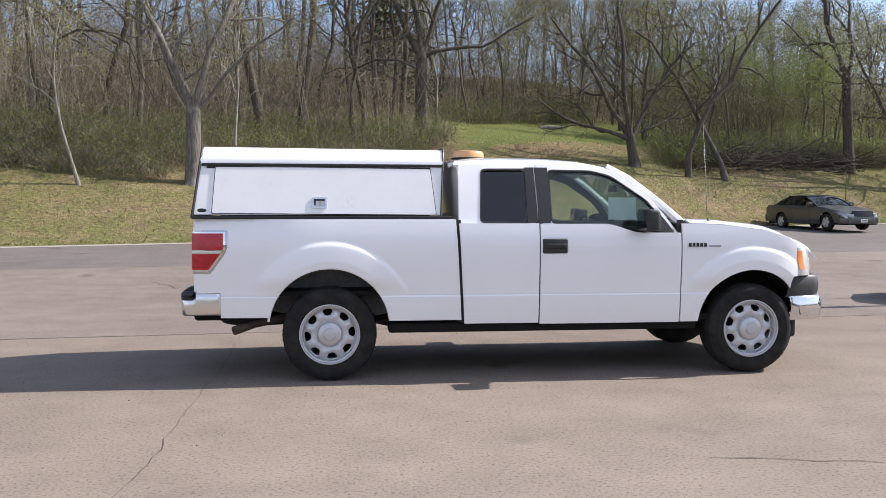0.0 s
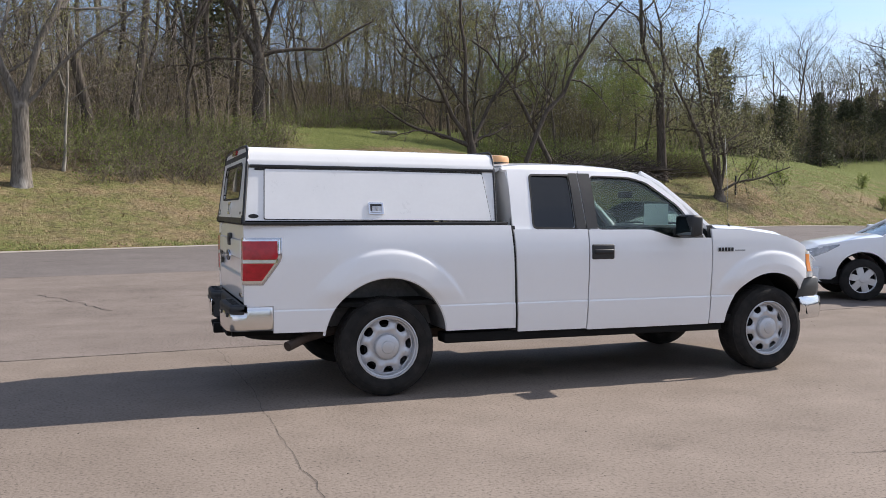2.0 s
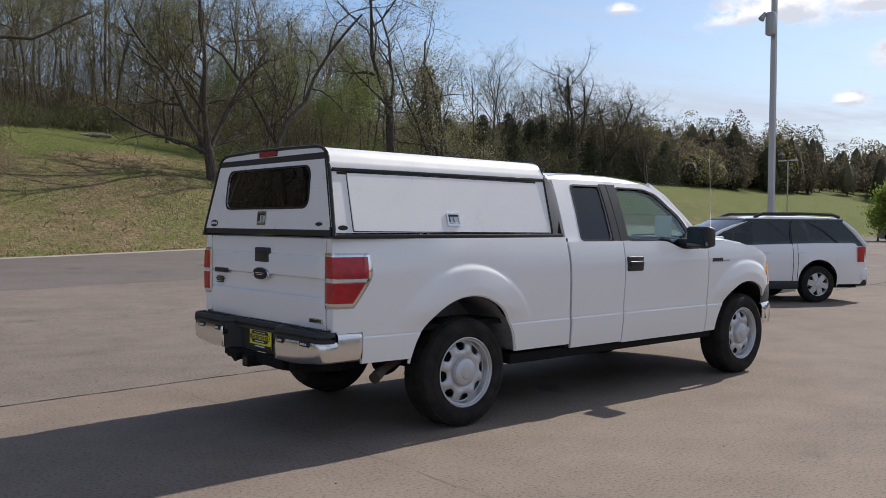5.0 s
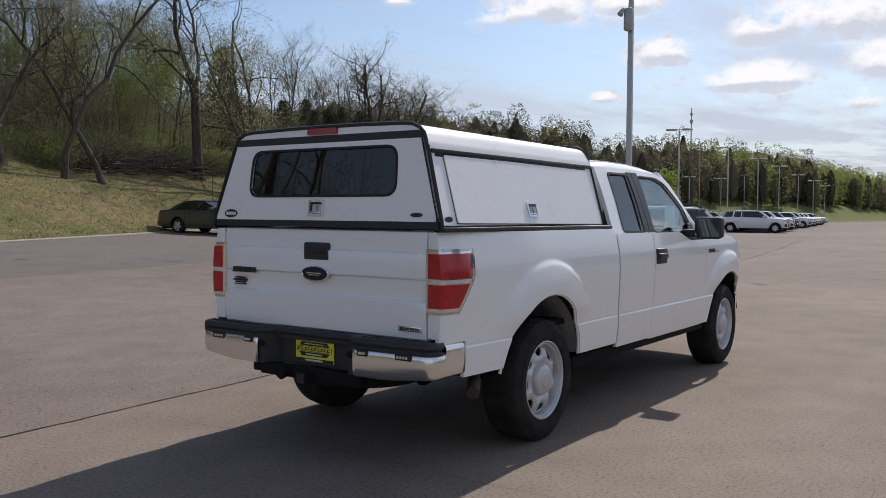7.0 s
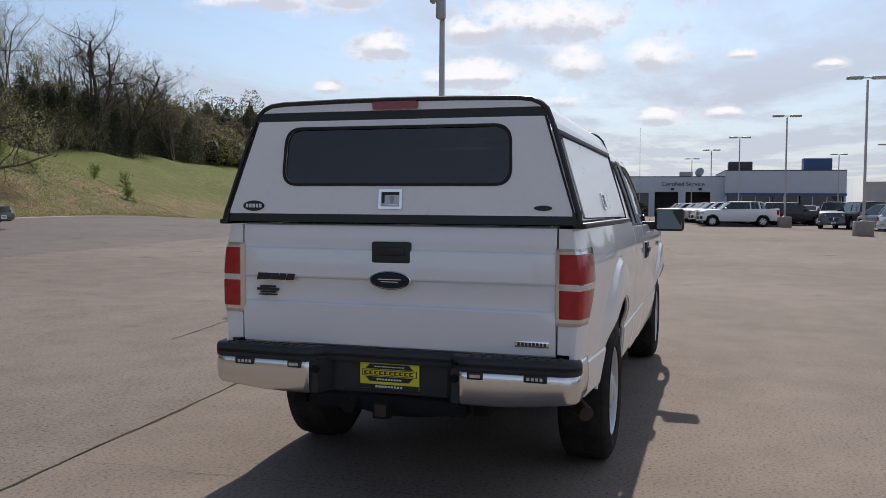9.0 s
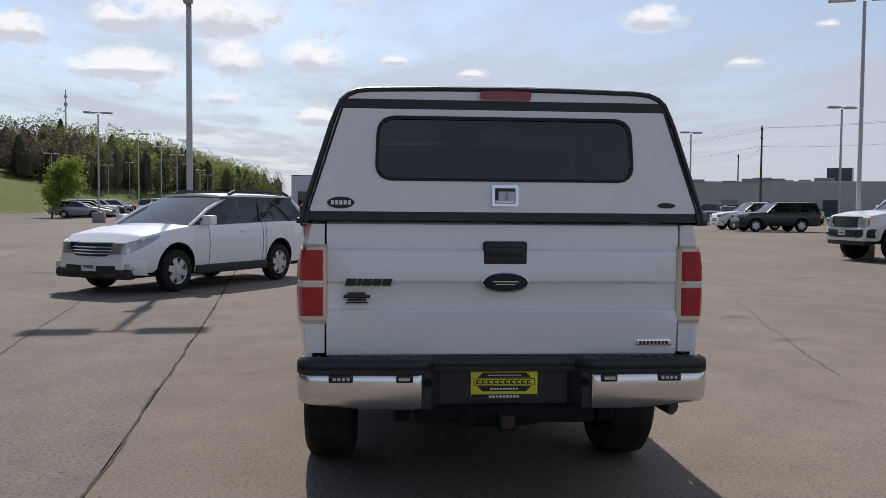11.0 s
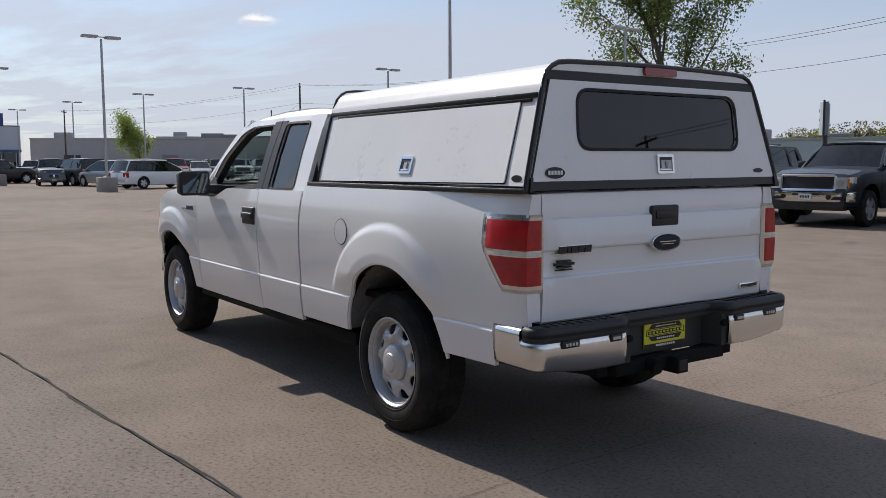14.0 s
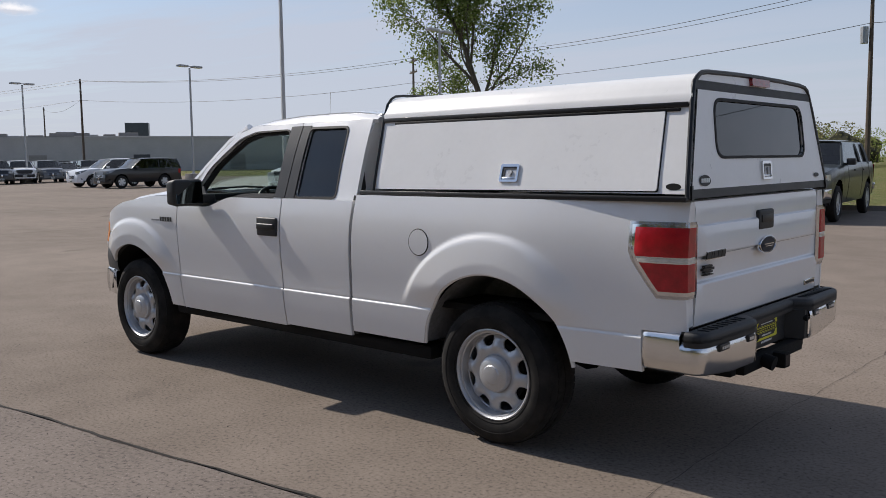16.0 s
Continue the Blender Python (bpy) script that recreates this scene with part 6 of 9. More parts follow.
PROTO = []
for i, (h, r, spec, bark, leaf) in enumerate(((11.5, 0.12, FOREST, bark_grey, bud_leaf), (13.0, 0.15, TALL, bark_dark, bud_leaf), (9.5, 0.09, FOREST, bark_grey, blossom_leaf), (12.0, 0.11, TALL, bark_grey, bud_leaf), (8.0, 0.09, LEAFY, bark_dark, bud_leaf), (10.5, 0.12, CROOKED, bark_dark, bud_leaf), (9.0, 0.075, TALL, bark_pale, bud_leaf), (12.5, 0.11, TALL, bark_pale, bud_leaf), (7.0, 0.06, {**LEAFY, "leaves": 30, "leaf": 0.042, "scatter": 0.32}, bark_grey, shrub_leaf))):
    PROTO.append(tree("tree", 100 + i, h, r, spec, bark, leaf))
EVERGREEN = None


def evergreen(seed, height):
    w = Wood(seed)
    rnd = w.rnd
    w.limb([Vector((0, 0, -0.2)), Vector((0, 0, height * 0.5)), Vector((0, 0, height))], [0.16, 0.09, 0.02], 6)
    z = 0.5
    while z < height:
        reach = ((1 - z / height) ** 0.6 * height * 0.33 + 0.15) * rnd.uniform(0.75, 1.2)
        n = 8
        for k in range(n):
            a = 2 * math.pi * (k + rnd.random()) / n
            r = reach * rnd.uniform(0.75, 1.15)
            tip = Vector((math.cos(a) * r, math.sin(a) * r, z - 0.22 * r))
            w.limb([Vector((0, 0, z)), tip], [0.03, 0.008], 3)
            for j in range(17):
                q = rnd.uniform(0.15, 1.05) ** 0.8
                p = Vector((0, 0, z)).lerp(tip, q) + Vector((rnd.gauss(0, 0.15), rnd.gauss(0, 0.15), rnd.gauss(0, 0.13)))
                w.leaf(p, 0.13)
        z += 0.36
    me, lm = w.meshes("evergreen_tree", bark_dark, pine_leaf)
    e = thing("evergreen_tree", "dark green conifer at the wood's edge", "tree")
    for nm, m in (("trunk", me), ("crown", lm)):
        o = new(nm, m)
        o.parent = e
    return e


EVERGREEN = evergreen(77, 8.0)


def set_tree(proto, x, y, s, turn, group="woodland trees"):
    e = copy_thing(proto, Matrix.Translation((x, y, ground_z(x, y))) @ Matrix.Rotation(turn, 4, "Z") @ Matrix.Scale(s, 4))
    return tagged(e, group=group)


def plant_woods():
    rnd = random.Random(5)
    placed = []

    def free(x, y, gap):
        return all((x - a) ** 2 + (y - b) ** 2 > gap * gap for a, b in placed)

    def plant(x, y, k, size, gap=1.5):
        if free(x, y, gap):
            placed.append((x, y))
            set_tree(EVERGREEN if k is None else PROTO[k], x, y, size, rnd.uniform(0, 6.28))

    # the old wood up the hill: grey and dark stems
    for _ in range(130):
        x = rnd.uniform(-32, 10)
        d = 11 + 40 * rnd.random() ** 1.25
        if x > 3.5 and d < 20:
            continue
        plant(x, edge_y(x) + d, rnd.choice((0, 1, 1, 3, 5, 5, 5, 7, 6)), rnd.uniform(0.75, 1.25))
    # behind the clearing: young trees in bud
    for _ in range(78):
        x = rnd.uniform(5, 34)
        d = 20 + 26 * rnd.random() ** 1.3
        plant(x, edge_y(x) + d, rnd.choice((0, 2, 2, 3, 4, 5, 7, 6)), rnd.uniform(0.7, 1.1), 1.3)
    # the bank's own trees past the clearing
    for _ in range(40):
        x = rnd.uniform(16, 34)
        d = 8 + 12 * rnd.random()
        plant(x, edge_y(x) + d, rnd.choice((2, 2, 0, 5, 6)), rnd.uniform(0.55, 0.85), 1.4)
    # green saplings among them
    for _ in range(13):
        x = rnd.uniform(16, 28)
        plant(x, edge_y(x) + rnd.uniform(7.5, 15), 8, rnd.uniform(0.6, 0.95), 1.2)
    # the ridge along the meadow: bare crowns over a belt of conifers
    for _ in range(64):
        x = rnd.uniform(32, 100)
        plant(x, edge_y(x) + 17 + 0.05 * (x - 32) + 16 * rnd.random(), rnd.choice((0, 5, 5, 3, 1)), rnd.uniform(0.5, 0.8), 1.4)
    for i in range(62):
        x = 44 + 50 * (i + rnd.random()) / 62
        plant(x, edge_y(x) + 14.5 + 0.05 * (x - 32) + 7 * rnd.random(), None, rnd.choice((0.35, 0.42, 0.5, 0.58, 0.66)) * rnd.uniform(0.9, 1.1), 1.0)
    plant(2.8, 44.0, None, 1.25)


plant_woods()
for i, p in enumerate(PROTO):
    x = (-14, 2, -20, -27, 34, -9, 0.5, -6, 21)[i]
    p.matrix_basis = Matrix.Translation((x, edge_y(x) + 13 + 2 * i, ground_z(x, edge_y(x) + 13 + 2 * i)))
    tagged(p, group="woodland trees")
EVERGREEN.matrix_basis = Matrix.Translation((41, edge_y(41) + 19, ground_z(41, edge_y(41) + 19)))
tagged(EVERGREEN, group="woodland trees")

def spreading_tree(name, seed, x, y, trunk, radius, limbs, spec, bark, leaf, label, lean=(0.0, 0.0)):
    """A tree whose trunk parts into a few great limbs; limbs: direction, length, thickness against the trunk."""
    w = Wood(seed)
    top = Vector((lean[0] * trunk, lean[1] * trunk, trunk))
    w.limb([Vector((0, 0, -0.3)), Vector((0, 0, 0.1)), top * 0.35, top * 0.75, top], [radius * 1.6, radius * 1.25, radius, radius * 0.95, radius * 0.9], 10)
    for dx, dy, dz, length, thick in limbs:
        w.branch(top - Vector((0, 0, 0.15)), Vector((dx, dy, dz)).normalized(), length, radius * thick / 1.45, 0, spec)
    me, lm = w.meshes(name, bark, leaf)
    e = thing(name, label, "tree", Matrix.Translation((x, y, ground_z(x, y))))
    for nm, m in (("trunk", me), ("crown", lm)):
        if m:
            o = new(nm, m)
            o.parent = e
    return e


SPREAD = {**CROOKED, "kids": (7, 6, 5), "bare": (0.22, 0.15, 0.1), "wander": (0.13, 0.24, 0.32, 0.34)}
spreading_tree("oak_tree", 11, -5.0, 23.9, 2.6, 0.27, ((-0.28, 0.1, 1, 8.5, 0.75), (0.10, 0.0, 1, 9.0, 0.75), (-0.65, 0.2, 0.8, 5.5, 0.5), (0.75, 0.1, 0.8, 5.0, 0.4)), {**SPREAD, "leaves": 4}, bark_oak, bud_leaf, "old oak with pale rough bark beside the bank")
spreading_tree("tree", 12, 13.2, 30.0, 1.35, 0.22, ((-1.0, 0.1, 0.42, 4.8, 0.6), (-0.55, 0.2, 0.9, 6.5, 0.75), (-0.12, -0.1, 1, 7.5, 0.8), (0.55, 0.1, 0.9, 5.5, 0.65), (0.9, 0.2, 0.55, 3.6, 0.45)), {**SPREAD, "leaves": 2}, bark_dark, bud_leaf, "crooked bare tree at the clearing's edge", (-0.16, 0.0))
spreading_tree("tree", 16, 4.0, 33.9, 4.0, 0.30, ((-0.45, 0.0, 1, 7.5, 0.75), (0.05, 0.2, 1, 8.0, 0.8), (1.0, 0.0, 0.30, 6.0, 0.5), (0.5, 0.1, 0.9, 6.5, 0.6)), {**SPREAD, "leaves": 4}, bark_dark, bud_leaf, "big bare tree with a long low limb")
spreading_tree("tree", 14, 25.1, 32.8, 4.6, 0.24, ((-0.35, 0.0, 1, 8.0, 0.85), (0.28, 0.1, 1, 6.5, 0.6), (-0.9, 0.1, 0.7, 4.5, 0.45)), {**SPREAD, "leaves": 2}, bark_dark, bud_leaf, "tall bare tree with spreading limbs", (-0.05, 0.0))
spreading_tree("tree", 15, 27.3, 30.9, 0.4, 0.26, ((-0.55, 0.0, 1, 8.0, 0.65), (-0.22, 0.15, 1, 9.0, 0.7), (0.12, 0.0, 1, 8.0, 0.6), (0.45, 0.1, 1, 6.5, 0.5), (0.95, 0.0, 0.75, 4.2, 0.4)), {**SPREAD, "leaves": 9, "leaf": 0.042}, bark_dark, blossom_leaf, "budding tree with several stems")
for nm, seed, x, y, h, r, spec, bark, leaf, lean, forks, label in (
    ("tree", 13, 17.1, 29.0, 9.0, 0.13, CROOKED, bark_dark, bud_leaf, (-0.13, 0.05), (), "leaning bare tree above the bank"),
    ("tree", 24, 15.3, 29.0, 10.0, 0.12, CROOKED, bark_dark, bud_leaf, (-0.03, 0.05), (), "slim bare tree above the bank"),
    ("tree", 17, -3.0, 29.8, 14.0, 0.23, {**TALL, "kids": (9, 6, 6)}, bark_dark, bud_leaf, (0.0, 0.0), (), "tall straight bare tree in the wood"),
    ("tree", 18, -7.9, 28.7, 12.0, 0.13, CROOKED, bark_grey, bud_leaf, (-0.12, 0.0), (), "leaning grey bare tree on the bank"),
    ("tree", 19, -8.5, 22.6, 6.0, 0.065, TALL, bark_pale, bud_leaf, (-0.12, 0.0), (), "slim pale young tree on the bank"),
    ("tree", 20, -10.6, 21.2, 5.5, 0.06, TALL, bark_pale, bud_leaf, (-0.25, 0.0), (), "slim pale leaning tree on the bank"),
    ("tree", 21, -3.9, 26.0, 6.5, 0.065, FOREST, bark_pale, blossom_leaf, (0.02, 0.0), (), "slim young tree on the bank"),
    ("tree", 22, 64.0, 54.0, 10.5, 0.24, {**SPREAD, "kids": (12, 8, 6), "bare": (0.25, 0.15, 0.1)}, bark_dark, bud_leaf, (0.0, 0.0), ((0.2, 0, 0.9, 0.8), (-0.2, 0.0, 0.9, 0.7)), "tall bare tree on the ridge"),
    ("tree", 23, 71.0, 55.5, 9.0, 0.22, {**SPREAD, "kids": (12, 8, 6), "bare": (0.25, 0.15, 0.1)}, bark_dark, bud_leaf, (0.05, 0.0), ((0.25, 0, 0.9, 0.8), (-0.3, 0.0, 0.85, 0.7)), "tall bare tree on the ridge"),
    ("tree", 25, 80.0, 56.5, 8.5, 0.20, {**SPREAD, "kids": (12, 8, 6), "bare": (0.25, 0.15, 0.1)}, bark_dark, bud_leaf, (-0.05, 0.0), ((0.25, 0, 0.9, 0.8), (-0.3, 0.0, 0.85, 0.7)), "tall bare tree on the ridge"),
):
    e = tree(nm, seed, h, r, spec, bark, leaf, lean, label, forks)
    e.matrix_basis = Matrix.Translation((x, y, ground_z(x, y)))
bm = bmesh.new()
tube(bm, [(-0.7, 0.1, 0.05), (0.0, 0.0, 0.12), (0.8, -0.05, 0.10)], [0.10, 0.12, 0.09], 8)
tagged(link_mesh("log", bm, bark_pale, at=pose(12.0, 41.0, ground_z(12.0, 41.0))), "short pale fallen log in the green clearing", "log")


def leafy_tree(x, y, h, seed, leaf, label, leaves=16, size=0.13, turn=0.0, z=None, shrink=(0.58, 0.55, 0.5, 0.5)):
    e = tree("leafy_tree", seed, h, h * 0.017, {"kids": (13, 7, 5), "leaves": leaves, "leaf": size, "scatter": 0.34, "bare": (0.22, 0.15, 0.1), "angle": (22, 50), "shrink": shrink}, bark_grey, leaf, (0.02, 0), label)
    e.matrix_basis = Matrix.Translation((x, y, (ground_z(x, y) if z is None else z))) @ Matrix.Rotation(turn, 4, "Z")
    return e


leafy_tree(29.8, -37.0, 13.6, 31, spring_leaf, "tall leafy tree with fresh green leaves beyond the lot", 52, 0.085, shrink=(0.45, 0.52, 0.5, 0.5))
leafy_tree(111, -29.4, 6.2, 32, fresh_leaf, "round bright green tree beside a grey building", 14, 0.10)
leafy_tree(84, 32.0, 5.0, 33, fresh_leaf, "small bright green tree by the car rows", 12, 0.12)


def stuff(name, verts, faces, mat, label, cat):
    me = bpy.data.meshes.new(name)
    me.from_pydata(verts, [], faces)
    me.materials.append(mat)
    return tagged(new(name, me), label, cat, kind="stuff")


def undergrowth():
    """Brush at the wood's edge: low twiggy bushes, and small new leaves as joined sheets."""
    w = Wood(41)
    g = Wood(42)
    h = Wood(43)
    f = Wood(46)
    rnd = w.rnd
    for _ in range(2300):
        x = rnd.uniform(-26, 30)
        if x < 5.5:
            d = 7.0 + 6.5 * rnd.random()
            if -6 < x < -3 and d < 8.5:
                continue
            if x > 2 and d < 8.0 + 1.2 * (x - 2):
                continue
        elif x < 15.5:
            if rnd.random() < 0.6:
                continue
            d = 19.5 + abs(rnd.gauss(0, 2.5))
        else:
            d = 5.6 + abs(rnd.gauss(0, 1)) * 2.2
        y = edge_y(x) + d
        p = Vector((x, y, ground_z(x, y) - 0.05))
        low = sstep(d, 7, 11) if x < 5.5 else 0.6
        hgt = rnd.uniform(0.45, 0.9) * (1 + 0.9 * low)
        patch = noise.noise((x * 0.22, y * 0.22, 5))
        green = rnd.random() < (0.35 + 0.65 * low if x < 5.5 else 0.65) + 0.4 * patch
        if x < -5:
            green = rnd.random() < 0.85
        for _ in range(rnd.randint(5, 8)):
            t = Vector((rnd.gauss(0, 0.6), rnd.gauss(0, 0.6), 1)).normalized()
            q = p + Vector((rnd.gauss(0, 0.22), rnd.gauss(0, 0.22), 0))
            m = q + t * hgt * 0.55 + Vector((rnd.gauss(0, 0.08), rnd.gauss(0, 0.08), 0))
            e = m + (t + Vector((rnd.gauss(0, 0.3), rnd.gauss(0, 0.3), -0.1))) * hgt * 0.5
            w.limb([q, m, e], [0.010, 0.007, 0.003], 3)
            for _ in range(3):
                b0 = q.lerp(e, rnd.uniform(0.35, 0.9))
                w.limb([b0, b0 + Vector((rnd.gauss(0, 0.2), rnd.gauss(0, 0.2), rnd.uniform(0.05, 0.35)))], [0.006, 0.003], 3)
            if green:
                kit = f if patch > 0.12 and x > 14 else g
                for _ in range(13):
                    kit.leaf(m.lerp(e, rnd.uniform(-0.4, 1.2)) + Vector((rnd.gauss(0, 0.17), rnd.gauss(0, 0.17), rnd.gauss(0, 0.15))), 0.034)
    stuff("brush", w.v, w.f, twig_brown, "bare brown brush at the wood's edge", "undergrowth")
    stuff("shrub_leaves", g.lv, g.lf, shrub_leaf, "small new green leaves on brush", "undergrowth")
    stuff("shrub_leaves", f.lv, f.lf, fresh_leaf, "bright new green leaves on brush", "undergrowth")
    # fallen and tangled branches on the bank
    for _ in range(260):
        x = rnd.uniform(17, 26)
        y = edge_y(x) + rnd.uniform(4.4, 6.4)
        p = Vector((x, y, ground_z(x, y) + rnd.uniform(0.05, 0.7)))
        a = rnd.uniform(0, 6.28)
        d = Vector((math.cos(a), math.sin(a) * 0.5, rnd.uniform(-0.05, 0.35))).normalized()
        L = rnd.uniform(0.8, 2.6)
        h.limb([p, p + d * L * 0.5 + Vector((0, 0, rnd.gauss(0, 0.1))), p + d * L], [0.035, 0.022, 0.006], 4)
    stuff("fallen_branches", h.v, h.f, bark_dark, "tangle of fallen dead branches", "branches")


def thicket():
    """The grey-brown haze of saplings, suckers and twigs that fills the wood, as one sheet of thin stems."""
    w, g = Wood(44), Wood(45)
    rnd = w.rnd
    for _ in range(9000):
        x = rnd.uniform(-34, 60)
        d = 10.5 + rnd.random() ** 1.2 * 36
        if 3.5 < x < 17 and d < 20.5:
            continue
        if x >= 27 and d < 15:
            continue
        y = edge_y(x) + d
        z = ground_z(x, y)
        hgt = rnd.uniform(1.8, 6.5) * (1.0 if x < 34 else 0.7)
        p = Vector((x, y, z - 0.1))
        t = Vector((rnd.gauss(0, 0.22), rnd.gauss(0, 0.22), 1)).normalized()
        m = p + t * hgt * 0.5 + Vector((rnd.gauss(0, 0.25), rnd.gauss(0, 0.25), 0))
        e = m + (t + Vector((rnd.gauss(0, 0.12), rnd.gauss(0, 0.12), 0))) * hgt * 0.5
        w.limb([p, m, e], [0.013, 0.009, 0.003], 3)
        for k in range(rnd.randint(4, 8)):
            q = rnd.uniform(0.2, 0.98)
            b = p.lerp(m, q * 2) if q < 0.5 else m.lerp(e, q * 2 - 1)
            dd = Vector((rnd.gauss(0, 1), rnd.gauss(0, 1), rnd.uniform(0.2, 1.4))).normalized()
            L = rnd.uniform(0.4, 1.7)
            w.limb([b, b + dd * L], [0.009, 0.003], 3)
            if rnd.random() < 0.55:
                for _ in range(3 if x < 8 else 11):
                    g.leaf(b + dd * L * rnd.uniform(0.3, 1.2) + Vector((rnd.gauss(0, 0.13), rnd.gauss(0, 0.13), rnd.gauss(0, 0.13))), 0.04)
    stuff("thicket", w.v, w.f, twig_brown, "grey-brown saplings and suckers filling the wood", "undergrowth")
    stuff("thicket_buds", g.lv, g.lf, bud_leaf, "pale spring buds among the saplings", "undergrowth")


def grasses():
    """Tufts of dry and green grass on the bank."""
    rnd = random.Random(51)
    dry, gre = ([], []), ([], [])
    for _ in range(15000):
        x = rnd.uniform(-26, 46)
        d = rnd.random() ** 1.4 * 11
        y = edge_y(x) + d + 0.05
        z = ground_z(x, y)
        m = meadow_of(x, d) + noise.noise((x * 0.5, y * 0.5, 2)) * 0.5
        vv, ff = gre if rnd.random() < 0.06 + 0.6 * max(0, m) else dry
        for _ in range(2):
            a = rnd.uniform(0, 6.28)
            w, hgt = rnd.uniform(0.010, 0.022), rnd.uniform(0.02, 0.075)
            ox, oy = rnd.gauss(0, 0.04), rnd.gauss(0, 0.04)
            lx, ly = rnd.gauss(0, 0.9) * hgt, rnd.gauss(0, 0.9) * hgt
            i = len(vv)
            c, s = math.cos(a) * w, math.sin(a) * w
            vv += [(x + ox - c, y + oy - s, z - 0.02), (x + ox + c, y + oy + s, z - 0.02), (x + ox + lx, y + oy + ly, z + hgt)]
            ff.append((i, i + 1, i + 2))
    stuff("dry_grass", dry[0], dry[1], dry_stem, "dry tan grass tufts on the bank", "grass")
    stuff("green_grass", gre[0], gre[1], shrub_leaf, "green grass tufts on the bank", "grass")


def far_woods():
    """Woods on the distant ridge and beyond the lot, as leaf clumps over thin trunks."""
    a, b, c, w, e = Wood(61), Wood(62), Wood(63), Wood(64), Wood(65)
    rnd = a.rnd

    def clump_tree(x, y, z, h, kit, size, n, wide):
        w.limb([Vector((x, y, z - 0.3)), Vector((x + rnd.gauss(0, 0.3), y, z + h * 0.8))], [0.16, 0.05], 4)
        # uneven dark solid added in the crown's middle, for its shaded depth
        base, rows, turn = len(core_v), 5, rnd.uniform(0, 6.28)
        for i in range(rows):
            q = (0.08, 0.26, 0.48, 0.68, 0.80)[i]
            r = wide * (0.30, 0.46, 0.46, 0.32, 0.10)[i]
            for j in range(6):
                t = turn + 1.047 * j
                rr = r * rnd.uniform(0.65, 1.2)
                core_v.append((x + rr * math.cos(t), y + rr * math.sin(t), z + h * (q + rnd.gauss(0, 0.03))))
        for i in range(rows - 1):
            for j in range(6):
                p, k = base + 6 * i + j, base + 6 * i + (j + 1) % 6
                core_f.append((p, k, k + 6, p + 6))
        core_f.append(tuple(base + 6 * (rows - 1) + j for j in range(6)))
        for _ in range(n):
            t = rnd.random()
            r = wide * (0.25 + math.sin(math.pi * min(1, t * 0.9 + 0.08)) * 0.72) * rnd.uniform(0.55, 1.05)
            ang = rnd.uniform(0, 6.28)
            kit.leaf(Vector((x + r * math.cos(ang), y + r * math.sin(ang), z + h * (0.06 + 0.96 * t))), size)

    core_v, core_f = [], []
    for _ in range(820):
        x = 92 + 400 * rnd.random() ** 1.2
        d = 20 + 46 * rnd.random() ** 1.2 if x < 170 else rnd.uniform(8, 45)
        y = edge_y(x) + d
        kit = rnd.choice((b, e, e, e, a) if x < 215 else (a, a, e, e, c))
        if x > 215 and rnd.random() < 0.3:
            kit = c
        size = 0.06 + 0.0007 * min(260, x)
        tall = rnd.uniform(4.5, 7.5) if x < 120 else rnd.uniform(7, 11.5) if x < 215 else rnd.uniform(9, 14)
        tall *= rnd.choice((0.75, 0.9, 1.0, 1.12))
        clump_tree(x, y, ground_z(x, y), tall, kit, size, int((300 if x > 130 else 420) * (0.24 / size) ** 1.2), 3.3)
    for _ in range(230):
        q = rnd.random()
        x, y = -60 + 230 * q, -118 + rnd.uniform(-14, 14) - 8 * q
        clump_tree(x, y, 0, rnd.uniform(4.0, 7), rnd.choice((c, a, e, a)), 0.14, 640, 4.2)
    stuff("woodland_shade", core_v, core_f, leaf_material("crown_shade_fill", (0.050, 0.048, 0.026), (0.080, 0.074, 0.040), (0.13, 0.12, 0.065), 0.0), "dark solid fill for the shade inside the far crowns", "trees")
    stuff("woodland", a.lv, a.lf, bud_leaf, "far woods in pale spring bud", "trees")
    stuff("woodland", b.lv, b.lf, leaf_material("dull_leaf", (0.045, 0.052, 0.026), (0.075, 0.082, 0.042), (0.12, 0.12, 0.065)), "far dark woods on the ridge", "trees")
    stuff("woodland", e.lv, e.lf, leaf_material("twig_haze", (0.075, 0.06, 0.042), (0.13, 0.105, 0.072), (0.20, 0.165, 0.11)), "far bare brown woods on the ridge", "trees")
    stuff("woodland", c.lv, c.lf, fresh_leaf, "far bright green trees", "trees")
    stuff("woodland_trunks", w.v, w.f, bark_dark, "trunks of the far woods", "trees")


def small_shrub(x, y, h, seed, leaf, label):
    e = tree("shrub", seed, h, 0.03, {"kids": (10, 5), "leaves": 9, "leaf": 0.05, "scatter": 0.1, "bare": (0.1, 0.1), "angle": (25, 60)}, bark_dark, leaf, (0, 0), label)
    e["category"] = "shrub"
    e.matrix_basis = Matrix.Translation((x, y, ground_z(x, y)))


undergrowth()
thicket()
grasses()
far_woods()
for i, (x, d, h) in enumerate(((31.5, 5.0, 1.3), (34.0, 4.6, 1.2), (44, 7, 1.0), (48, 6.5, 1.1), (40, 2.5, 0.8))):
    small_shrub(x, edge_y(x) + d, h, 70 + i, shrub_leaf, "small green shrub on the grassy slope")

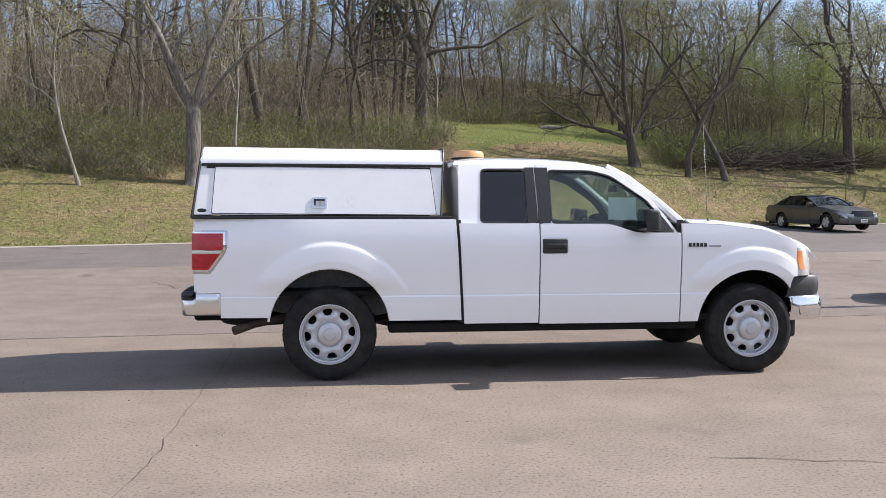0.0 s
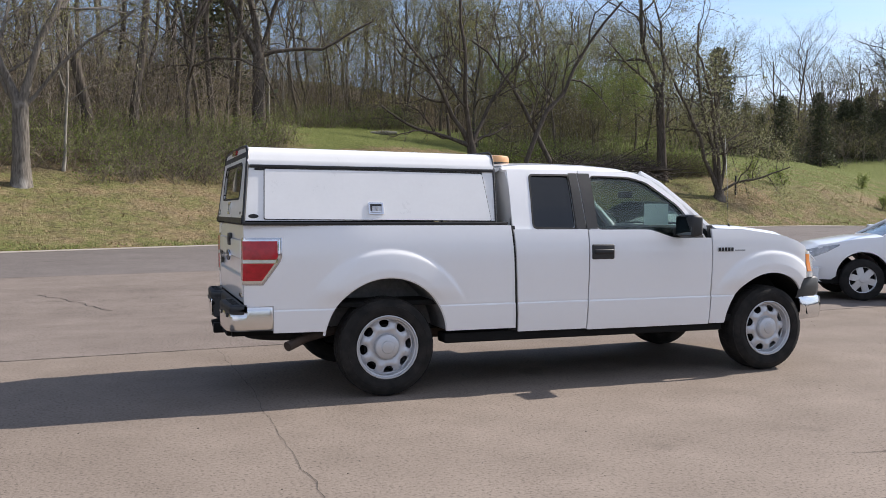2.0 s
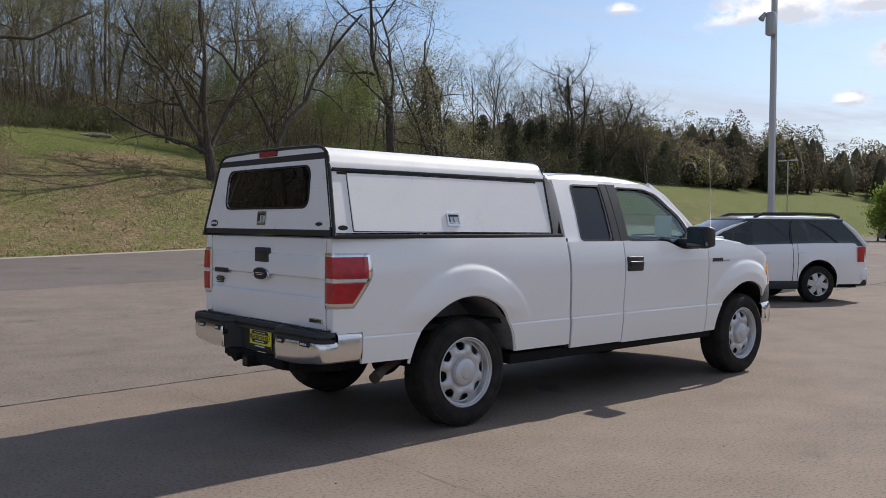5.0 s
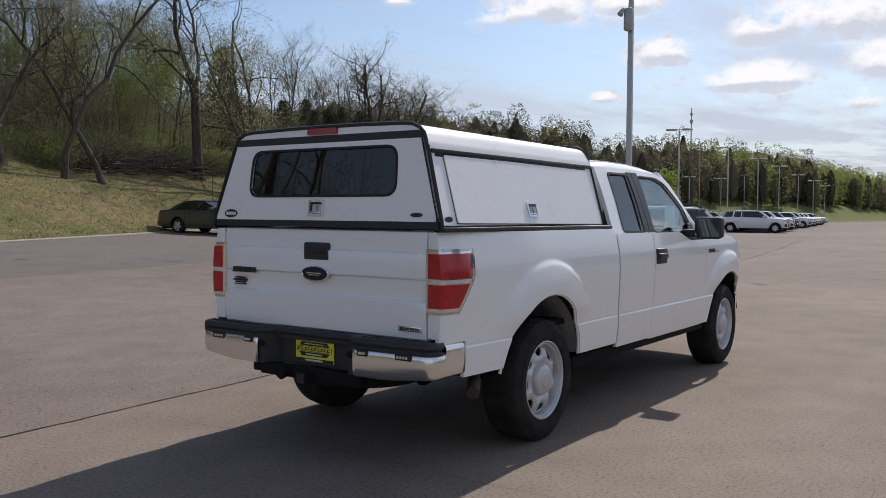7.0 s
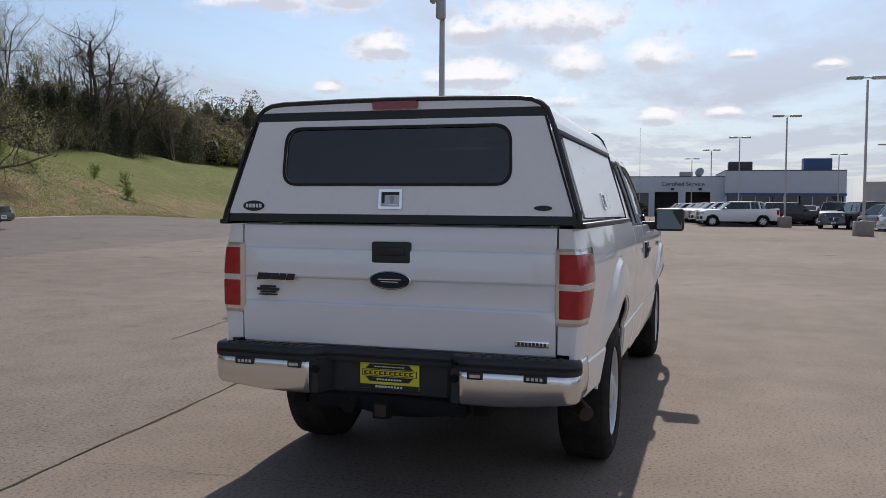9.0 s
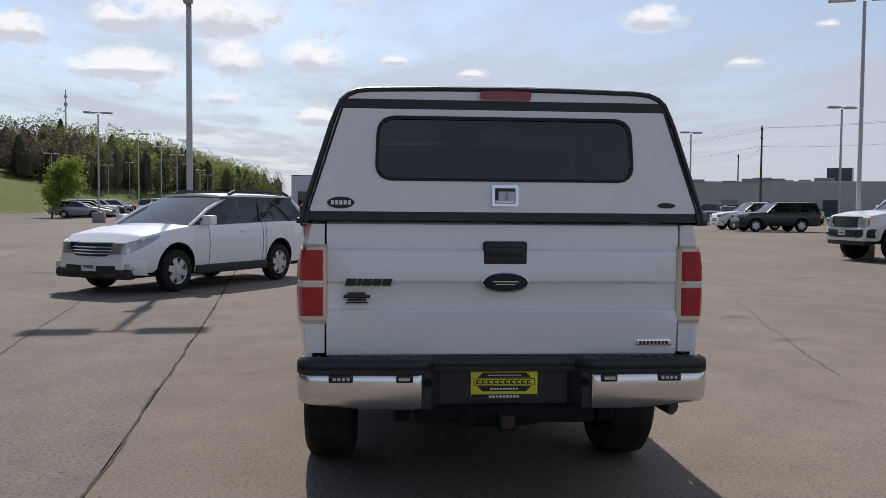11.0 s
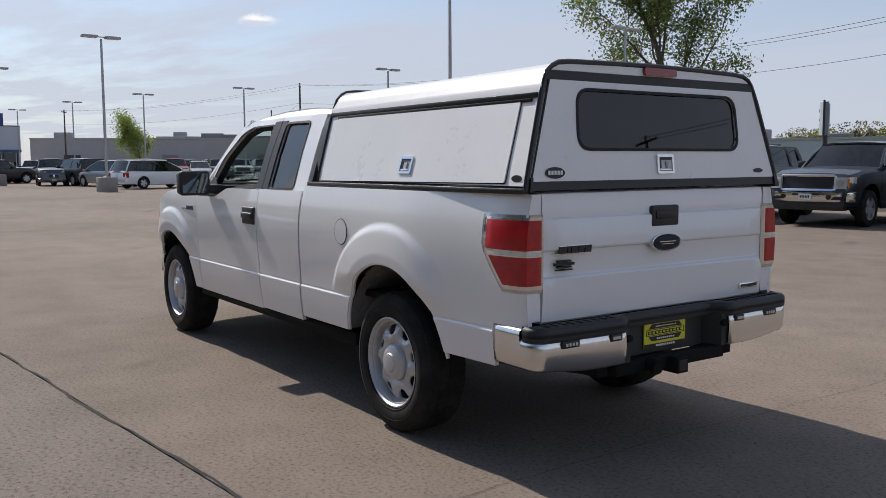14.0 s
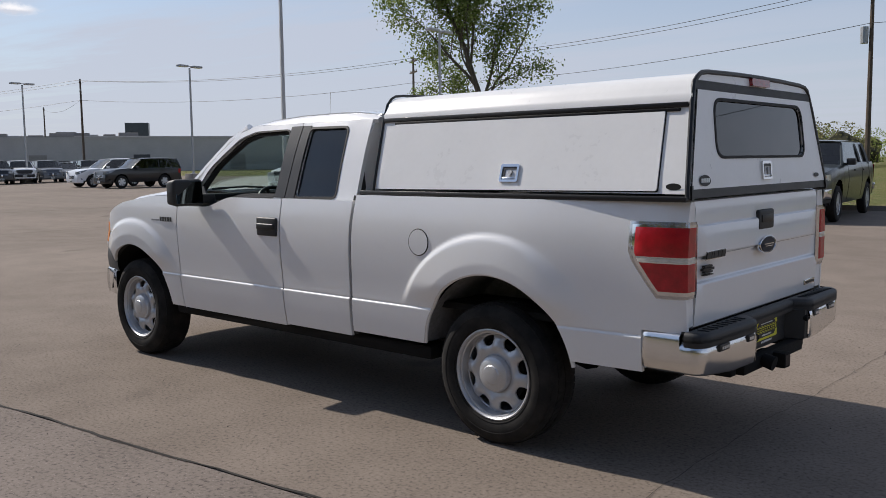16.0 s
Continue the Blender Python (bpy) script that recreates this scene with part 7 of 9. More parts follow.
# ---- parked vehicles ----
car_glass = glass_material("car_glass", (0.15, 0.175, 0.18), 0.06)
alloy = plain("alloy", (0.58, 0.59, 0.60), 0.36, 0.6, 0.08, 8)
grille_dark = plain("grille_dark", (0.02, 0.02, 0.022), 0.4, 0.2, 0.3, 20)
cabin_dark = plain("cabin_dark", (0.03, 0.03, 0.03), 0.9, 0, 0.3, 8)
cladding_grey = plain("cladding_grey", (0.025, 0.026, 0.028), 0.7, 0, 0.2, 10, 0.2)
PAINTS = {
    "white": paint("car_white", (0.82, 0.825, 0.83), 0.05), "pearl": paint("car_pearl", (0.62, 0.63, 0.63), 0.1),
    "black": paint("car_black", (0.012, 0.012, 0.014), 0.05), "grey": paint("car_grey", (0.10, 0.105, 0.115), 0.08, 0.3),
    "silver": paint("car_silver", (0.36, 0.37, 0.38), 0.08, 0.5), "red": paint("car_red", (0.30, 0.014, 0.024), 0.05),
    "navy": paint("car_navy", (0.010, 0.014, 0.024), 0.02), "pewter": paint("car_pewter", (0.10, 0.092, 0.084), 0.05, 0.3),
    "tan": paint("car_tan", (0.20, 0.165, 0.13), 0.06, 0.3), "sage": paint("car_sage", (0.075, 0.078, 0.070), 0.06, 0.35),
    "green": paint("car_green", (0.016, 0.022, 0.021), 0.02, 0.1), "maroon": paint("car_maroon", (0.12, 0.018, 0.02), 0.06),
}
KINDS = {
    # length, width, wheelbase, wheel radius, front overhang, belt line from rear to front, glass house: rear base, rear top, front top, front base, belt, roof
    "sedan": (4.95, 1.84, 2.81, 0.325, 1.02, [(-1.12, 0.50), (-1.14, 0.88), (-1.02, 0.98), (-0.45, 1.0), (1.0, 0.96), (2.0, 0.96), (2.6, 0.90), (3.3, 0.78), (3.72, 0.66), (3.82, 0.50)], (-0.55, 0.25, 1.35, 2.25, 0.95, 1.42)),
    "wagon": (4.79, 1.82, 2.745, 0.345, 0.98, [(-1.02, 0.55), (-1.06, 0.95), (-0.95, 1.06), (0.0, 1.06), (1.6, 1.02), (2.25, 1.02), (2.8, 0.97), (3.4, 0.86), (3.64, 0.72), (3.72, 0.50)], (-1.02, -0.62, 1.35, 2.42, 1.03, 1.58)),
    "suv": (5.18, 2.03, 2.95, 0.40, 0.98, [(-1.22, 0.6), (-1.26, 1.05), (-1.2, 1.2), (0.0, 1.2), (2.0, 1.18), (2.5, 1.20), (3.3, 1.14), (3.75, 1.05), (3.9, 0.8), (3.93, 0.55)], (-1.22, -1.02, 1.45, 2.25, 1.18, 1.86)),
    "crossover": (4.62, 1.85, 2.70, 0.35, 0.93, [(-0.95, 0.55), (-1.0, 0.95), (-0.9, 1.08), (0.0, 1.08), (1.7, 1.04), (2.2, 1.05), (2.8, 1.0), (3.35, 0.88), (3.58, 0.72), (3.62, 0.50)], (-0.92, -0.55, 1.25, 2.25, 1.05, 1.66)),
    "van": (5.16, 2.0, 3.0, 0.35, 0.97, [(-1.14, 0.5), (-1.2, 0.9), (-1.1, 1.05), (0.5, 1.02), (2.4, 1.0), (2.9, 1.0), (3.3, 0.93), (3.75, 0.8), (3.95, 0.62), (3.97, 0.45)], (-1.12, -0.75, 1.7, 3.0, 1.0, 1.74)),
    "pickup": (5.85, 2.02, 3.65, 0.40, 0.97, [(-1.18, 0.62), (-1.22, 0.95), (-1.22, 1.30), (0.8, 1.30), (1.0, 1.30), (2.9, 1.25), (3.2, 1.24), (4.0, 1.19), (4.45, 1.10), (4.60, 0.85), (4.63, 0.58)], (0.92, 1.02, 2.35, 3.05, 1.25, 1.87)),
}


def car_wheel(r, style, parent, x, y, s):
    key = (round(r, 3), style)
    if key not in CAR_WHEELS:
        bm = bmesh.new()
        lathe(bm, [(r * 0.62, -0.09), (r * 0.66, -0.105), (r * 0.85, -0.108), (r * 0.97, -0.085), (r, -0.05), (r, 0.05), (r * 0.97, 0.085), (r * 0.85, 0.108), (r * 0.62, 0.09)], 28)
        me1 = bpy.data.meshes.new("tyre")
        tidy(bm).to_mesh(me1)
        bm.free()
        me1.materials.append(tyre_rubber)
        smooth_mesh(me1, 40)
        bm = bmesh.new()
        lathe(bm, [(r * 0.60, 0.08), (r * 0.60, -0.085), (r * 0.655, -0.100), (r * 0.665, -0.095)], 28)
        n = style
        for k in range(n):
            a = 2 * math.pi * k / n
            c, sn = math.cos(a), math.sin(a)
            w0, w1 = r * 0.15, r * (0.155 if n > 5 else 0.17)
            pts = []
            for rr, w, yy in ((r * 0.10, w0, -0.085), (r * 0.62, w1, -0.075)):
                for e in (-1, 1):
                    pts.append(bm.verts.new((rr * c - e * w * sn, yy, rr * sn + e * w * c)))
            bk = [bm.verts.new(p.co + Vector((0, 0.03, 0))) for p in pts]
            bm.faces.new((pts[0], pts[1], pts[3], pts[2]))
            bm.faces.new((pts[0], pts[2], bk[2], bk[0]))
            bm.faces.new((pts[1], bk[1], bk[3], pts[3]))
        lathe(bm, [(0.0001, -0.095), (r * 0.14, -0.092), (r * 0.17, -0.07)], 16)
        bmesh.ops.recalc_face_normals(bm, faces=bm.faces)
        me2 = bpy.data.meshes.new("rim")
        bm.to_mesh(me2)
        bm.free()
        me2.materials.append(alloy)
        smooth_mesh(me2, 35)
        bm = bmesh.new()
        lathe(bm, [(0.0001, -0.02), (r * 0.6, -0.02), (r * 0.6, 0.05), (0.0001, 0.05)], 20)
        me3 = bpy.data.meshes.new("brake_disc")
        tidy(bm).to_mesh(me3)
        bm.free()
        me3.materials.append(under_black)
        CAR_WHEELS[key] = (me1, me2, me3)
    w = new("wheel")
    w.parent = parent
    w.matrix_basis = pose(x, y, r, 0, 23 * x + 11, 180 if s > 0 else 0)
    for nm, me in zip(("tyre", "rim", "brake_disc"), CAR_WHEELS[key]):
        o = new(nm, me)
        o.parent = w
    return w


CAR_WHEELS = {}


def make_car(kind, colour, label, detail=2, lift=0.0, clad=None, spokes=6, cab=0.0, front="chrome", wr=0.0, name=None):
    """A parked vehicle. x ahead, origin on the ground under the rear axle's middle. cab: how far a pickup's cab reaches back."""
    L, W, wb, r, fo, belt, house = KINDS[kind]
    r = r + wr
    pick = kind == "pickup"
    rb, rt, ft, fb, zb, zr = house
    rb, rt = rb - cab, rt - cab
    col = PAINTS[colour]
    C = thing(name or ("pickup_truck" if pick else "suv" if kind in ("suv", "crossover") else "minivan" if kind == "van" else "car"), label, "pickup truck" if pick else "car")
    x0, x1 = belt[0][0], belt[-1][0]
    sill = 0.24 if not (pick or kind == "suv") else 0.36
    ra = r + (0.065 if not pick else 0.085)
    R = Vector((0, 0, lift))

    def wide(x):
        u = (x - x0) / (x1 - x0) * 2 - 1
        return W / 2 * (1 - 0.02 * u * u - (0.15 if u > 0 else 0.07) * abs(u) ** 9 - (0.0 if pick or u < 0 else 0.10 * u ** 4))

    def lo(x):
        z = sill
        for c in (0.0, wb):
            if abs(x - c) < ra:
                z = max(z, r + math.sqrt(ra * ra - (x - c) ** 2))
        if x < -ra or x > wb + ra:
            z = max(z, sill + 0.05)
        return z

    xs = sorted({round(x0 + (x1 - x0) * i / (48 if detail > 1 else 26), 3) for i in range((48 if detail > 1 else 26) + 1)} | {b[0] for b in belt} | {round(c + ra * math.cos(math.pi * j / 14), 4) for c in (0.0, wb) for j in range(15)})
    bm = bmesh.new()
    rows = []
    prof = ((0.0, 0.93), (0.12, 0.955), (0.35, 0.985), (0.6, 1.0), (0.82, 0.985), (0.94, 0.965), (1.0, 0.94))
    for x in xs:
        zt = interp(x, belt)
        a = min(lo(x), zt - 0.03)
        w = wide(x)
        half = []
        for q, k in prof:
            z = a + (zt - a) * q
            qq = (z - sill) / max(0.1, zt - sill)
            half.append((w * interp(max(0, qq), prof), z + lift))
        deck = [(w * 0.86, zt + 0.012 + lift), (w * 0.5, zt + 0.035 + lift), (0.0, zt + 0.045 + lift)]
        left = half + deck
        rows.append([(x, y, z) for y, z in left] + [(x, -y, z) for y, z in reversed(left[:-1])])
    grid(bm, rows)
    for row in (0, -1):
        bm.verts.ensure_lookup_table()
        n = len(rows[0])
        ids = range(n) if row == 0 else range((len(rows) - 1) * n, len(rows) * n)
        bm.faces.new([bm.verts[i] for i in ids])
    tidy(bm, 0.0004)
    if pick:
        # open the bed: push its deck down behind the cab
        for v in bm.verts:
            if x0 + 0.06 < v.co.x < rb - 0.10 and abs(v.co.y) < W / 2 * 0.88 and v.co.z > 1.28 + lift:
                v.co.z -= 0.48
    part("body", bm, col, C, "", 32)
    # wheel wells and floor
    bm = bmesh.new()
    for c in (0.0, wb):
        for s in (-1, 1):
            rw = [[(c + ra * math.cos(t), s * y, r + max(-0.1, ra * math.sin(t)) + lift * 0.5) for y in (W / 2 * 0.93, W / 2 * 0.5)] for t in [math.pi * j / 10 for j in range(11)]]
            grid(bm, rw)
    box(bm, x0 + 0.15, x1 - 0.2, -W / 2 * 0.84, W / 2 * 0.84, sill - 0.02 + lift, sill + 0.22 + lift)
    part("underbody", bm, under_black, C, "dark underbody", 0)
    # glass house
    wB, wT = W / 2 * 0.915, W / 2 * 0.735

    def hp(x, z, s, out=0.0):
        q = (z - zb) / (zr - zb)
        return (x, s * (wB + (wT - wB) * q + out), z + lift)

    zt = zr - 0.055
    bm = bmesh.new()
    lowb, top = [(rb, zb), (fb, zb)], [(rt, zt), (ft, zt)]
    n = 8
    rws = []
    for i in range(n + 1):
        q = i / n
        z = zb - 0.02 + (zt - zb + 0.02) * q
        xa, xb = rb + (rt - rb) * q, fb + (ft - fb) * q
        bow = 0.10
        ring = [hp(xa + (xb - xa) * j / 10, z, 1, -0.006) for j in range(11)]
        yy = ring[0][1]
        ring += [(xb + bow * (1 - e * e), yy * e, z + lift) for e in (0.75, 0.5, 0.25, 0, -0.25, -0.5, -0.75)]
        ring += [hp(xb + (xa - xb) * j / 10, z, -1, -0.006) for j in range(11)]
        ring += [(xa - 0.05 * (1 - e * e), yy * e, z + lift) for e in (-0.75, -0.5, -0.25, 0, 0.25, 0.5, 0.75)]
        rws.append(ring + [ring[0]])
    grid(bm, rws)
    tidy(bm)
    part("glass_house", bm, car_glass, C, "tinted window glass", 50)
    # roof
    bm = bmesh.new()
    rws = []
    for i in range(11):
        q = i / 10
        xa, xb = rt - 0.04, ft + 0.06
        x = xa + (xb - xa) * q
        fall = 0.030 * abs(2 * q - 1) ** 3
        rws.append([(x + (0.07 if i == 10 else -0.03 if i == 0 else 0) * (1 - (y / wT) ** 2), y, zr - fall - 0.035 * (abs(y) / wT) ** 3 + lift) for y in [(wT + 0.015) * (-1 + j / 6) for j in range(13)]])
    grid(bm, rws)
    thicken(bm, 0.035, lambda co, d: co - Vector((0, 0, d)))
    part("roof", bm, col, C, "", 50)
    for s in (-1, 1):
        lines = [((fb, zb), (ft, zt + 0.02), 0.036 if pick else 0.028, "screen_pillar"), ((rb, zb), (rt, zt + 0.02), 0.045, "rear_pillar")]
        mid = rb + 0.45 * (fb - rb) if not pick else None
        if kind in ("wagon", "suv", "crossover", "van"):
            lines += [((rb + 0.62 * 0.85, zb), (rt + 0.75, zt + 0.02), 0.028, "pillar")]
        if pick:
            if cab > 0.3:
                lines += [((rb + cab * 0.95, zb), (rb + cab * 0.95 + 0.05, zt + 0.02), 0.05, "pillar")]
            lines[1] = ((rb + 0.03, zb), (rt + 0.04, zt + 0.02), 0.075, "rear_pillar")
        else:
            lines += [((mid, zb), (mid - 0.06, zt + 0.02), 0.03, "pillar")]
        for (xa, za), (xb, zc), rad, nm in lines:
            bm = bmesh.new()
            tube(bm, [hp(xa, za - 0.02, s, -0.012), hp((xa + xb) / 2, (za + zc) / 2, s, -0.008), hp(xb, zc - 0.080, s, -0.034)], rad, 6)
            part(nm, bm, col if nm != "pillar" or pick else black_trim, C)
        # mirror
        bm = bmesh.new()
        xm = fb - 0.33
        box(bm, xm - 0.08, xm + 0.09, min(s * (wB + 0.04), s * (wB + 0.24)), max(s * (wB + 0.04), s * (wB + 0.24)), zb + 0.00 + lift, zb + 0.16 + lift, 0.03)
        box(bm, xm, xm + 0.06, min(s * (wB - 0.05), s * (wB + 0.06)), max(s * (wB - 0.05), s * (wB + 0.06)), zb - 0.01 + lift, zb + 0.05 + lift)
        part("side_mirror", bm, black_plastic if pick and colour != "white" else col, C)
        # lights
        zl = interp(x1 - 0.25, belt) - 0.06
        hz0, hz1 = (0.80, 1.05) if pick else (zl - 0.17, zl)
        bm = bmesh.new()
        rws = []
        for q in (0, 0.25, 0.5, 0.75, 1):
            z = hz0 + (hz1 - hz0) * q
            yin = W / 2 * (0.60 if pick else 0.55)
            face = x1 + 0.030 - 0.10 * (z - hz0)
            if pick:
                rws.append([(x1 - 0.34, s * (wide(x1 - 0.34) * 0.985 + 0.006), z + lift), (x1 - 0.20, s * (wide(x1 - 0.2) * 0.985 + 0.004), z + lift), (x1 - 0.07, s * (wide(x1 - 0.07) * 0.975), z + lift), (face - 0.03, s * (yin + (W / 2 * 0.93 - yin) * 0.75), z + lift), (face, s * (yin + (W / 2 * 0.93 - yin) * 0.3), z + lift), (face, s * yin, z + lift)])
            else:
                # swept back along the wing to a point
                row = []
                for back, up, squeeze in ((0.60, 0.115, 0.12), (0.42, 0.085, 0.55), (0.26, 0.055, 0.8), (0.13, 0.025, 0.95), (0.05, 0.0, 1.0)):
                    zz = hz1 + up - (hz1 - z) * squeeze
                    xx = x1 - back
                    qq = (zz - sill) / max(0.1, interp(xx, belt) - sill)
                    row.append((xx, s * (wide(xx) * interp(min(1, qq), prof) + 0.006), zz + lift))
                ye = abs(row[-1][1])
                row += [(x1 - 0.012, s * (ye - 0.10), z + lift), (face - 0.02, s * (ye - 0.22), z + 0.02 * (hz1 - z) + lift), (face - 0.012, s * max(yin, ye - 0.34), 0.5 * (hz0 + hz1) + (z - 0.5 * (hz0 + hz1)) * 0.4 + lift)]
                rws.append(row)
        grid(bm, rws)
        thicken(bm, 0.05, lambda co, d: co - Vector((d, s * d * 0.3, 0)))
        hl = part("headlight", bm, clear_lens if pick else lamp_glass, C, "clear headlight", 40)
        if detail > 1 and pick:
            face = x1 + 0.034
            for zz, rr in (((hz0 + hz1) / 2, 0.33),):
                bm = bmesh.new()
                tube(bm, [(face - 0.03 - 0.012, s * W / 2 * 0.72, zz + lift), (face - 0.010, s * W / 2 * 0.72, zz + lift)], (hz1 - hz0) * rr, 14)
                part("reflector", bm, grey_metal, hl, "round reflector")
            part("turn_signal", boxes((x1 - 0.15, x1 - 0.09, min(s * (wide(x1 - 0.1) * 0.985 - 0.01), s * (wide(x1 - 0.1) * 0.985 + 0.012)), max(s * (wide(x1 - 0.1) * 0.985 - 0.01), s * (wide(x1 - 0.1) * 0.985 + 0.012)), hz0 + 0.02 + lift, hz1 - 0.03 + lift), bevel=0.008), amber_lens, hl, "amber side marker")
        tz0, tz1 = (0.86, 1.22) if pick else (zb - 0.32, zb - 0.04)
        bm = bmesh.new()
        tx = x0 - 0.012
        rws = [[(x0 + 0.20, s * (wide(x0 + 0.20) + 0.004), z + lift), (x0 + 0.05, s * (wide(x0 + 0.05) + 0.006), z + lift), (tx - 0.02, s * wide(x0) * 0.95, z + lift), (tx - 0.025, s * W / 2 * (0.80 if pick else 0.68), z + lift)] for z in (tz0, (tz0 + tz1) / 2, tz1)]
        grid(bm, rws)
        part("tail_light", bm, red_lens, C, "red tail light", 40)
        car_wheel(r, spokes, C, 0.0, s * (W / 2 - 0.125), s)
        car_wheel(r, spokes, C, wb, s * (W / 2 - 0.125), s)
        if detail > 1:
            # door gaps, handles, lower cladding
            xsplit = [fb - 0.42] if pick and cab < 0.6 else [mid if mid else rb + cab, fb - 0.42]
            bm = bmesh.new()
            for xx in xsplit + ([rb + 0.02] if pick else [max(rb + 0.35, ra + 0.02)]):
                pts = []
                for j in range(9):
                    z = sill + 0.08 + (zb - sill - 0.06) * j / 8
                    qq = (z - sill) / max(0.1, interp(xx, belt) - sill)
                    pts.append((xx, s * (wide(xx) * interp(qq, prof) + 0.001), z + lift))
                tube(bm, pts, 0.006, 4, False)
            part("door_gap", bm, rubber_seal, C, "", 0)
            for xx in xsplit:
                bm = bmesh.new()
                z = zb - 0.15
                yy = wide(xx) * 0.99
                xh = xx - 0.25 if xx < fb - 0.5 else xx - (0.98 if not pick else 0.85)
                box(bm, xh, xh + 0.17, min(s * yy - 0.01, s * (yy + 0.02)), max(s * yy - 0.01, s * (yy + 0.02)), z + lift, z + 0.035 + lift, 0.008)
                part("door_handle", bm, black_trim if pick else col, C)
            if clad:
                bm = bmesh.new()
                box(bm, ra + 0.01, wb - ra - 0.01, min(s * W / 2 * 0.94, s * (W / 2 + 0.012)), max(s * W / 2 * 0.94, s * (W / 2 + 0.012)), sill - 0.03 + lift, sill + 0.12 + lift, 0.025)
                part("side_cladding", bm, clad, C, "dark lower cladding")
    # front face
    gz0, gz1 = (0.78, 1.08) if pick else (0.55, 0.76)
    gw = W / 2 * (0.60 if pick else 0.5)
    bm = bmesh.new()
    rws = [[(x1 + 0.02 - 0.05 * (y / gw) ** 2 - 0.10 * (z - gz0), y, z + lift) for y in [gw * (-1 + j / 5) for j in range(11)]] for z in (gz0, (gz0 + gz1) / 2, gz1)]
    grid(bm, rws)
    thicken(bm, 0.06, lambda co, d: co - Vector((d, 0, 0)))
    g = part("grille", bm, grille_dark, C, "dark grille", 30)
    bars = {"chrome": (gz0 + 0.01, (gz0 + gz1) / 2, gz1 - 0.005), "cross": ((gz0 + gz1) / 2, gz1), "frame": (gz0, gz1), "black": (), "slats": (gz0 + 0.04, gz0 + 0.09, gz0 + 0.14, gz1)}[front]
    for z in bars:
        bm = bmesh.new()
        tube(bm, [(x1 + 0.03 - 0.05 * (y / gw) ** 2 - 0.10 * (z - gz0), y, z + lift) for y in [gw * (-1 + j / 4) for j in range(9)]], 0.020 if pick else 0.011, 5)
        part("grille_bar", bm, chrome, g, "chrome bar")
    if pick and front != "black":
        # chrome surround of the grille
        bm = bmesh.new()
        loop = rounded([(-gw - 0.01, gz0 - 0.01), (gw + 0.01, gz0 - 0.01), (gw + 0.01, gz1 + 0.01), (-gw - 0.01, gz1 + 0.01)], 0.05)
        pts = [(x1 + 0.030 - 0.05 * (y / gw) ** 2 - 0.10 * (z - gz0), y, z + lift) for y, z in dense(loop, 0.12)]
        tube(bm, pts + [pts[0]], 0.024, 6, False)
        part("grille_surround", bm, chrome, g, "chrome grille surround")
    if pick and detail > 1:
        for yy, hw, za, zc in ((0.0, 0.30, 0.655, 0.71), (-0.66, 0.13, 0.56, 0.635), (0.66, 0.13, 0.56, 0.635)):
            xx = x1 + 0.07 + 0.012 - 0.06 * (yy / W * 2) ** 2 - 0.22 * abs(yy / W * 2) ** 7
            part("bumper_opening", boxes((xx - 0.03, xx + 0.004, yy - hw, yy + hw, za + lift, zc + lift), bevel=0.012), grille_dark, C, "dark bumper opening")
    if front == "cross":
        part("grille_bar", boxes((x1 - 0.02, x1 + 0.04, -0.05, 0.05, gz0 + lift, gz1 + lift), bevel=0.01), chrome, g, "chrome bar")
    bm = bmesh.new()
    bw, bz0, bz1 = W / 2 * 0.97, (0.50, 0.74) if pick else (0.26, 0.50), 0
    bz0, bz1 = bz0
    rws = []
    for j in range(17):
        a = -1 + j / 8
        x = x1 + (0.07 if pick else 0.02) - 0.06 * a * a - 0.22 * abs(a) ** 7
        rws.append([(x - 0.04, bw * a, bz0 + lift), (x, bw * a, bz0 + 0.03 + lift), (x + 0.01, bw * a, (bz0 + bz1) / 2 + lift), (x, bw * a, bz1 - 0.02 + lift), (x - 0.05, bw * a, bz1 + lift)])
    grid(bm, rws)
    thicken(bm, 0.03, lambda co, d: co - Vector((d, 0, 0)))
    bum = part("bumper", bm, (chrome if front != "black" else black_plastic) if pick else col, C, "chrome front bumper" if pick and front != "black" else "front bumper", 50)
    part("license_plate", boxes((x1 + (0.085 if pick else 0.035), x1 + (0.095 if pick else 0.045), -0.15, 0.15, (bz0 + bz1) / 2 - 0.06 + lift, (bz0 + bz1) / 2 + 0.07 + lift)), paper_white, C, "plain light licence plate", 0)
    bm = bmesh.new()
    for j in range(6):
        y = -0.11 + 0.038 * j
        xx = x1 + (0.0965 if pick else 0.0465)
        box(bm, xx - 0.001, xx + 0.001, y, y + 0.026, (bz0 + bz1) / 2 - 0.02 + lift, (bz0 + bz1) / 2 + 0.03 + lift)
    part("plate_marking", bm, ink_black, C, "", 0)
    if pick:
        part("air_dam", boxes((x1 - 0.25, x1 - 0.02, -W / 2 * 0.8, W / 2 * 0.8, 0.34 + lift * 0.7, 0.52 + lift), bevel=0.03), black_plastic, C, "black air dam")
        bm = bmesh.new()
        for s in (-1, 1):
            tube(bm, [(x1 - 0.06, s * 0.52, 0.62 + lift), (x1 + 0.085, s * 0.52, 0.62 + lift)], 0.055, 12)
        part("fog_light", bm, grille_dark, C, "round fog lights", 0)
        part("rear_bumper", boxes((x0 - 0.12, x0 + 0.04, -W / 2 * 0.95, W / 2 * 0.95, 0.55 + lift, 0.72 + lift), bevel=0.02), chrome, C, "chrome rear bumper")
    else:
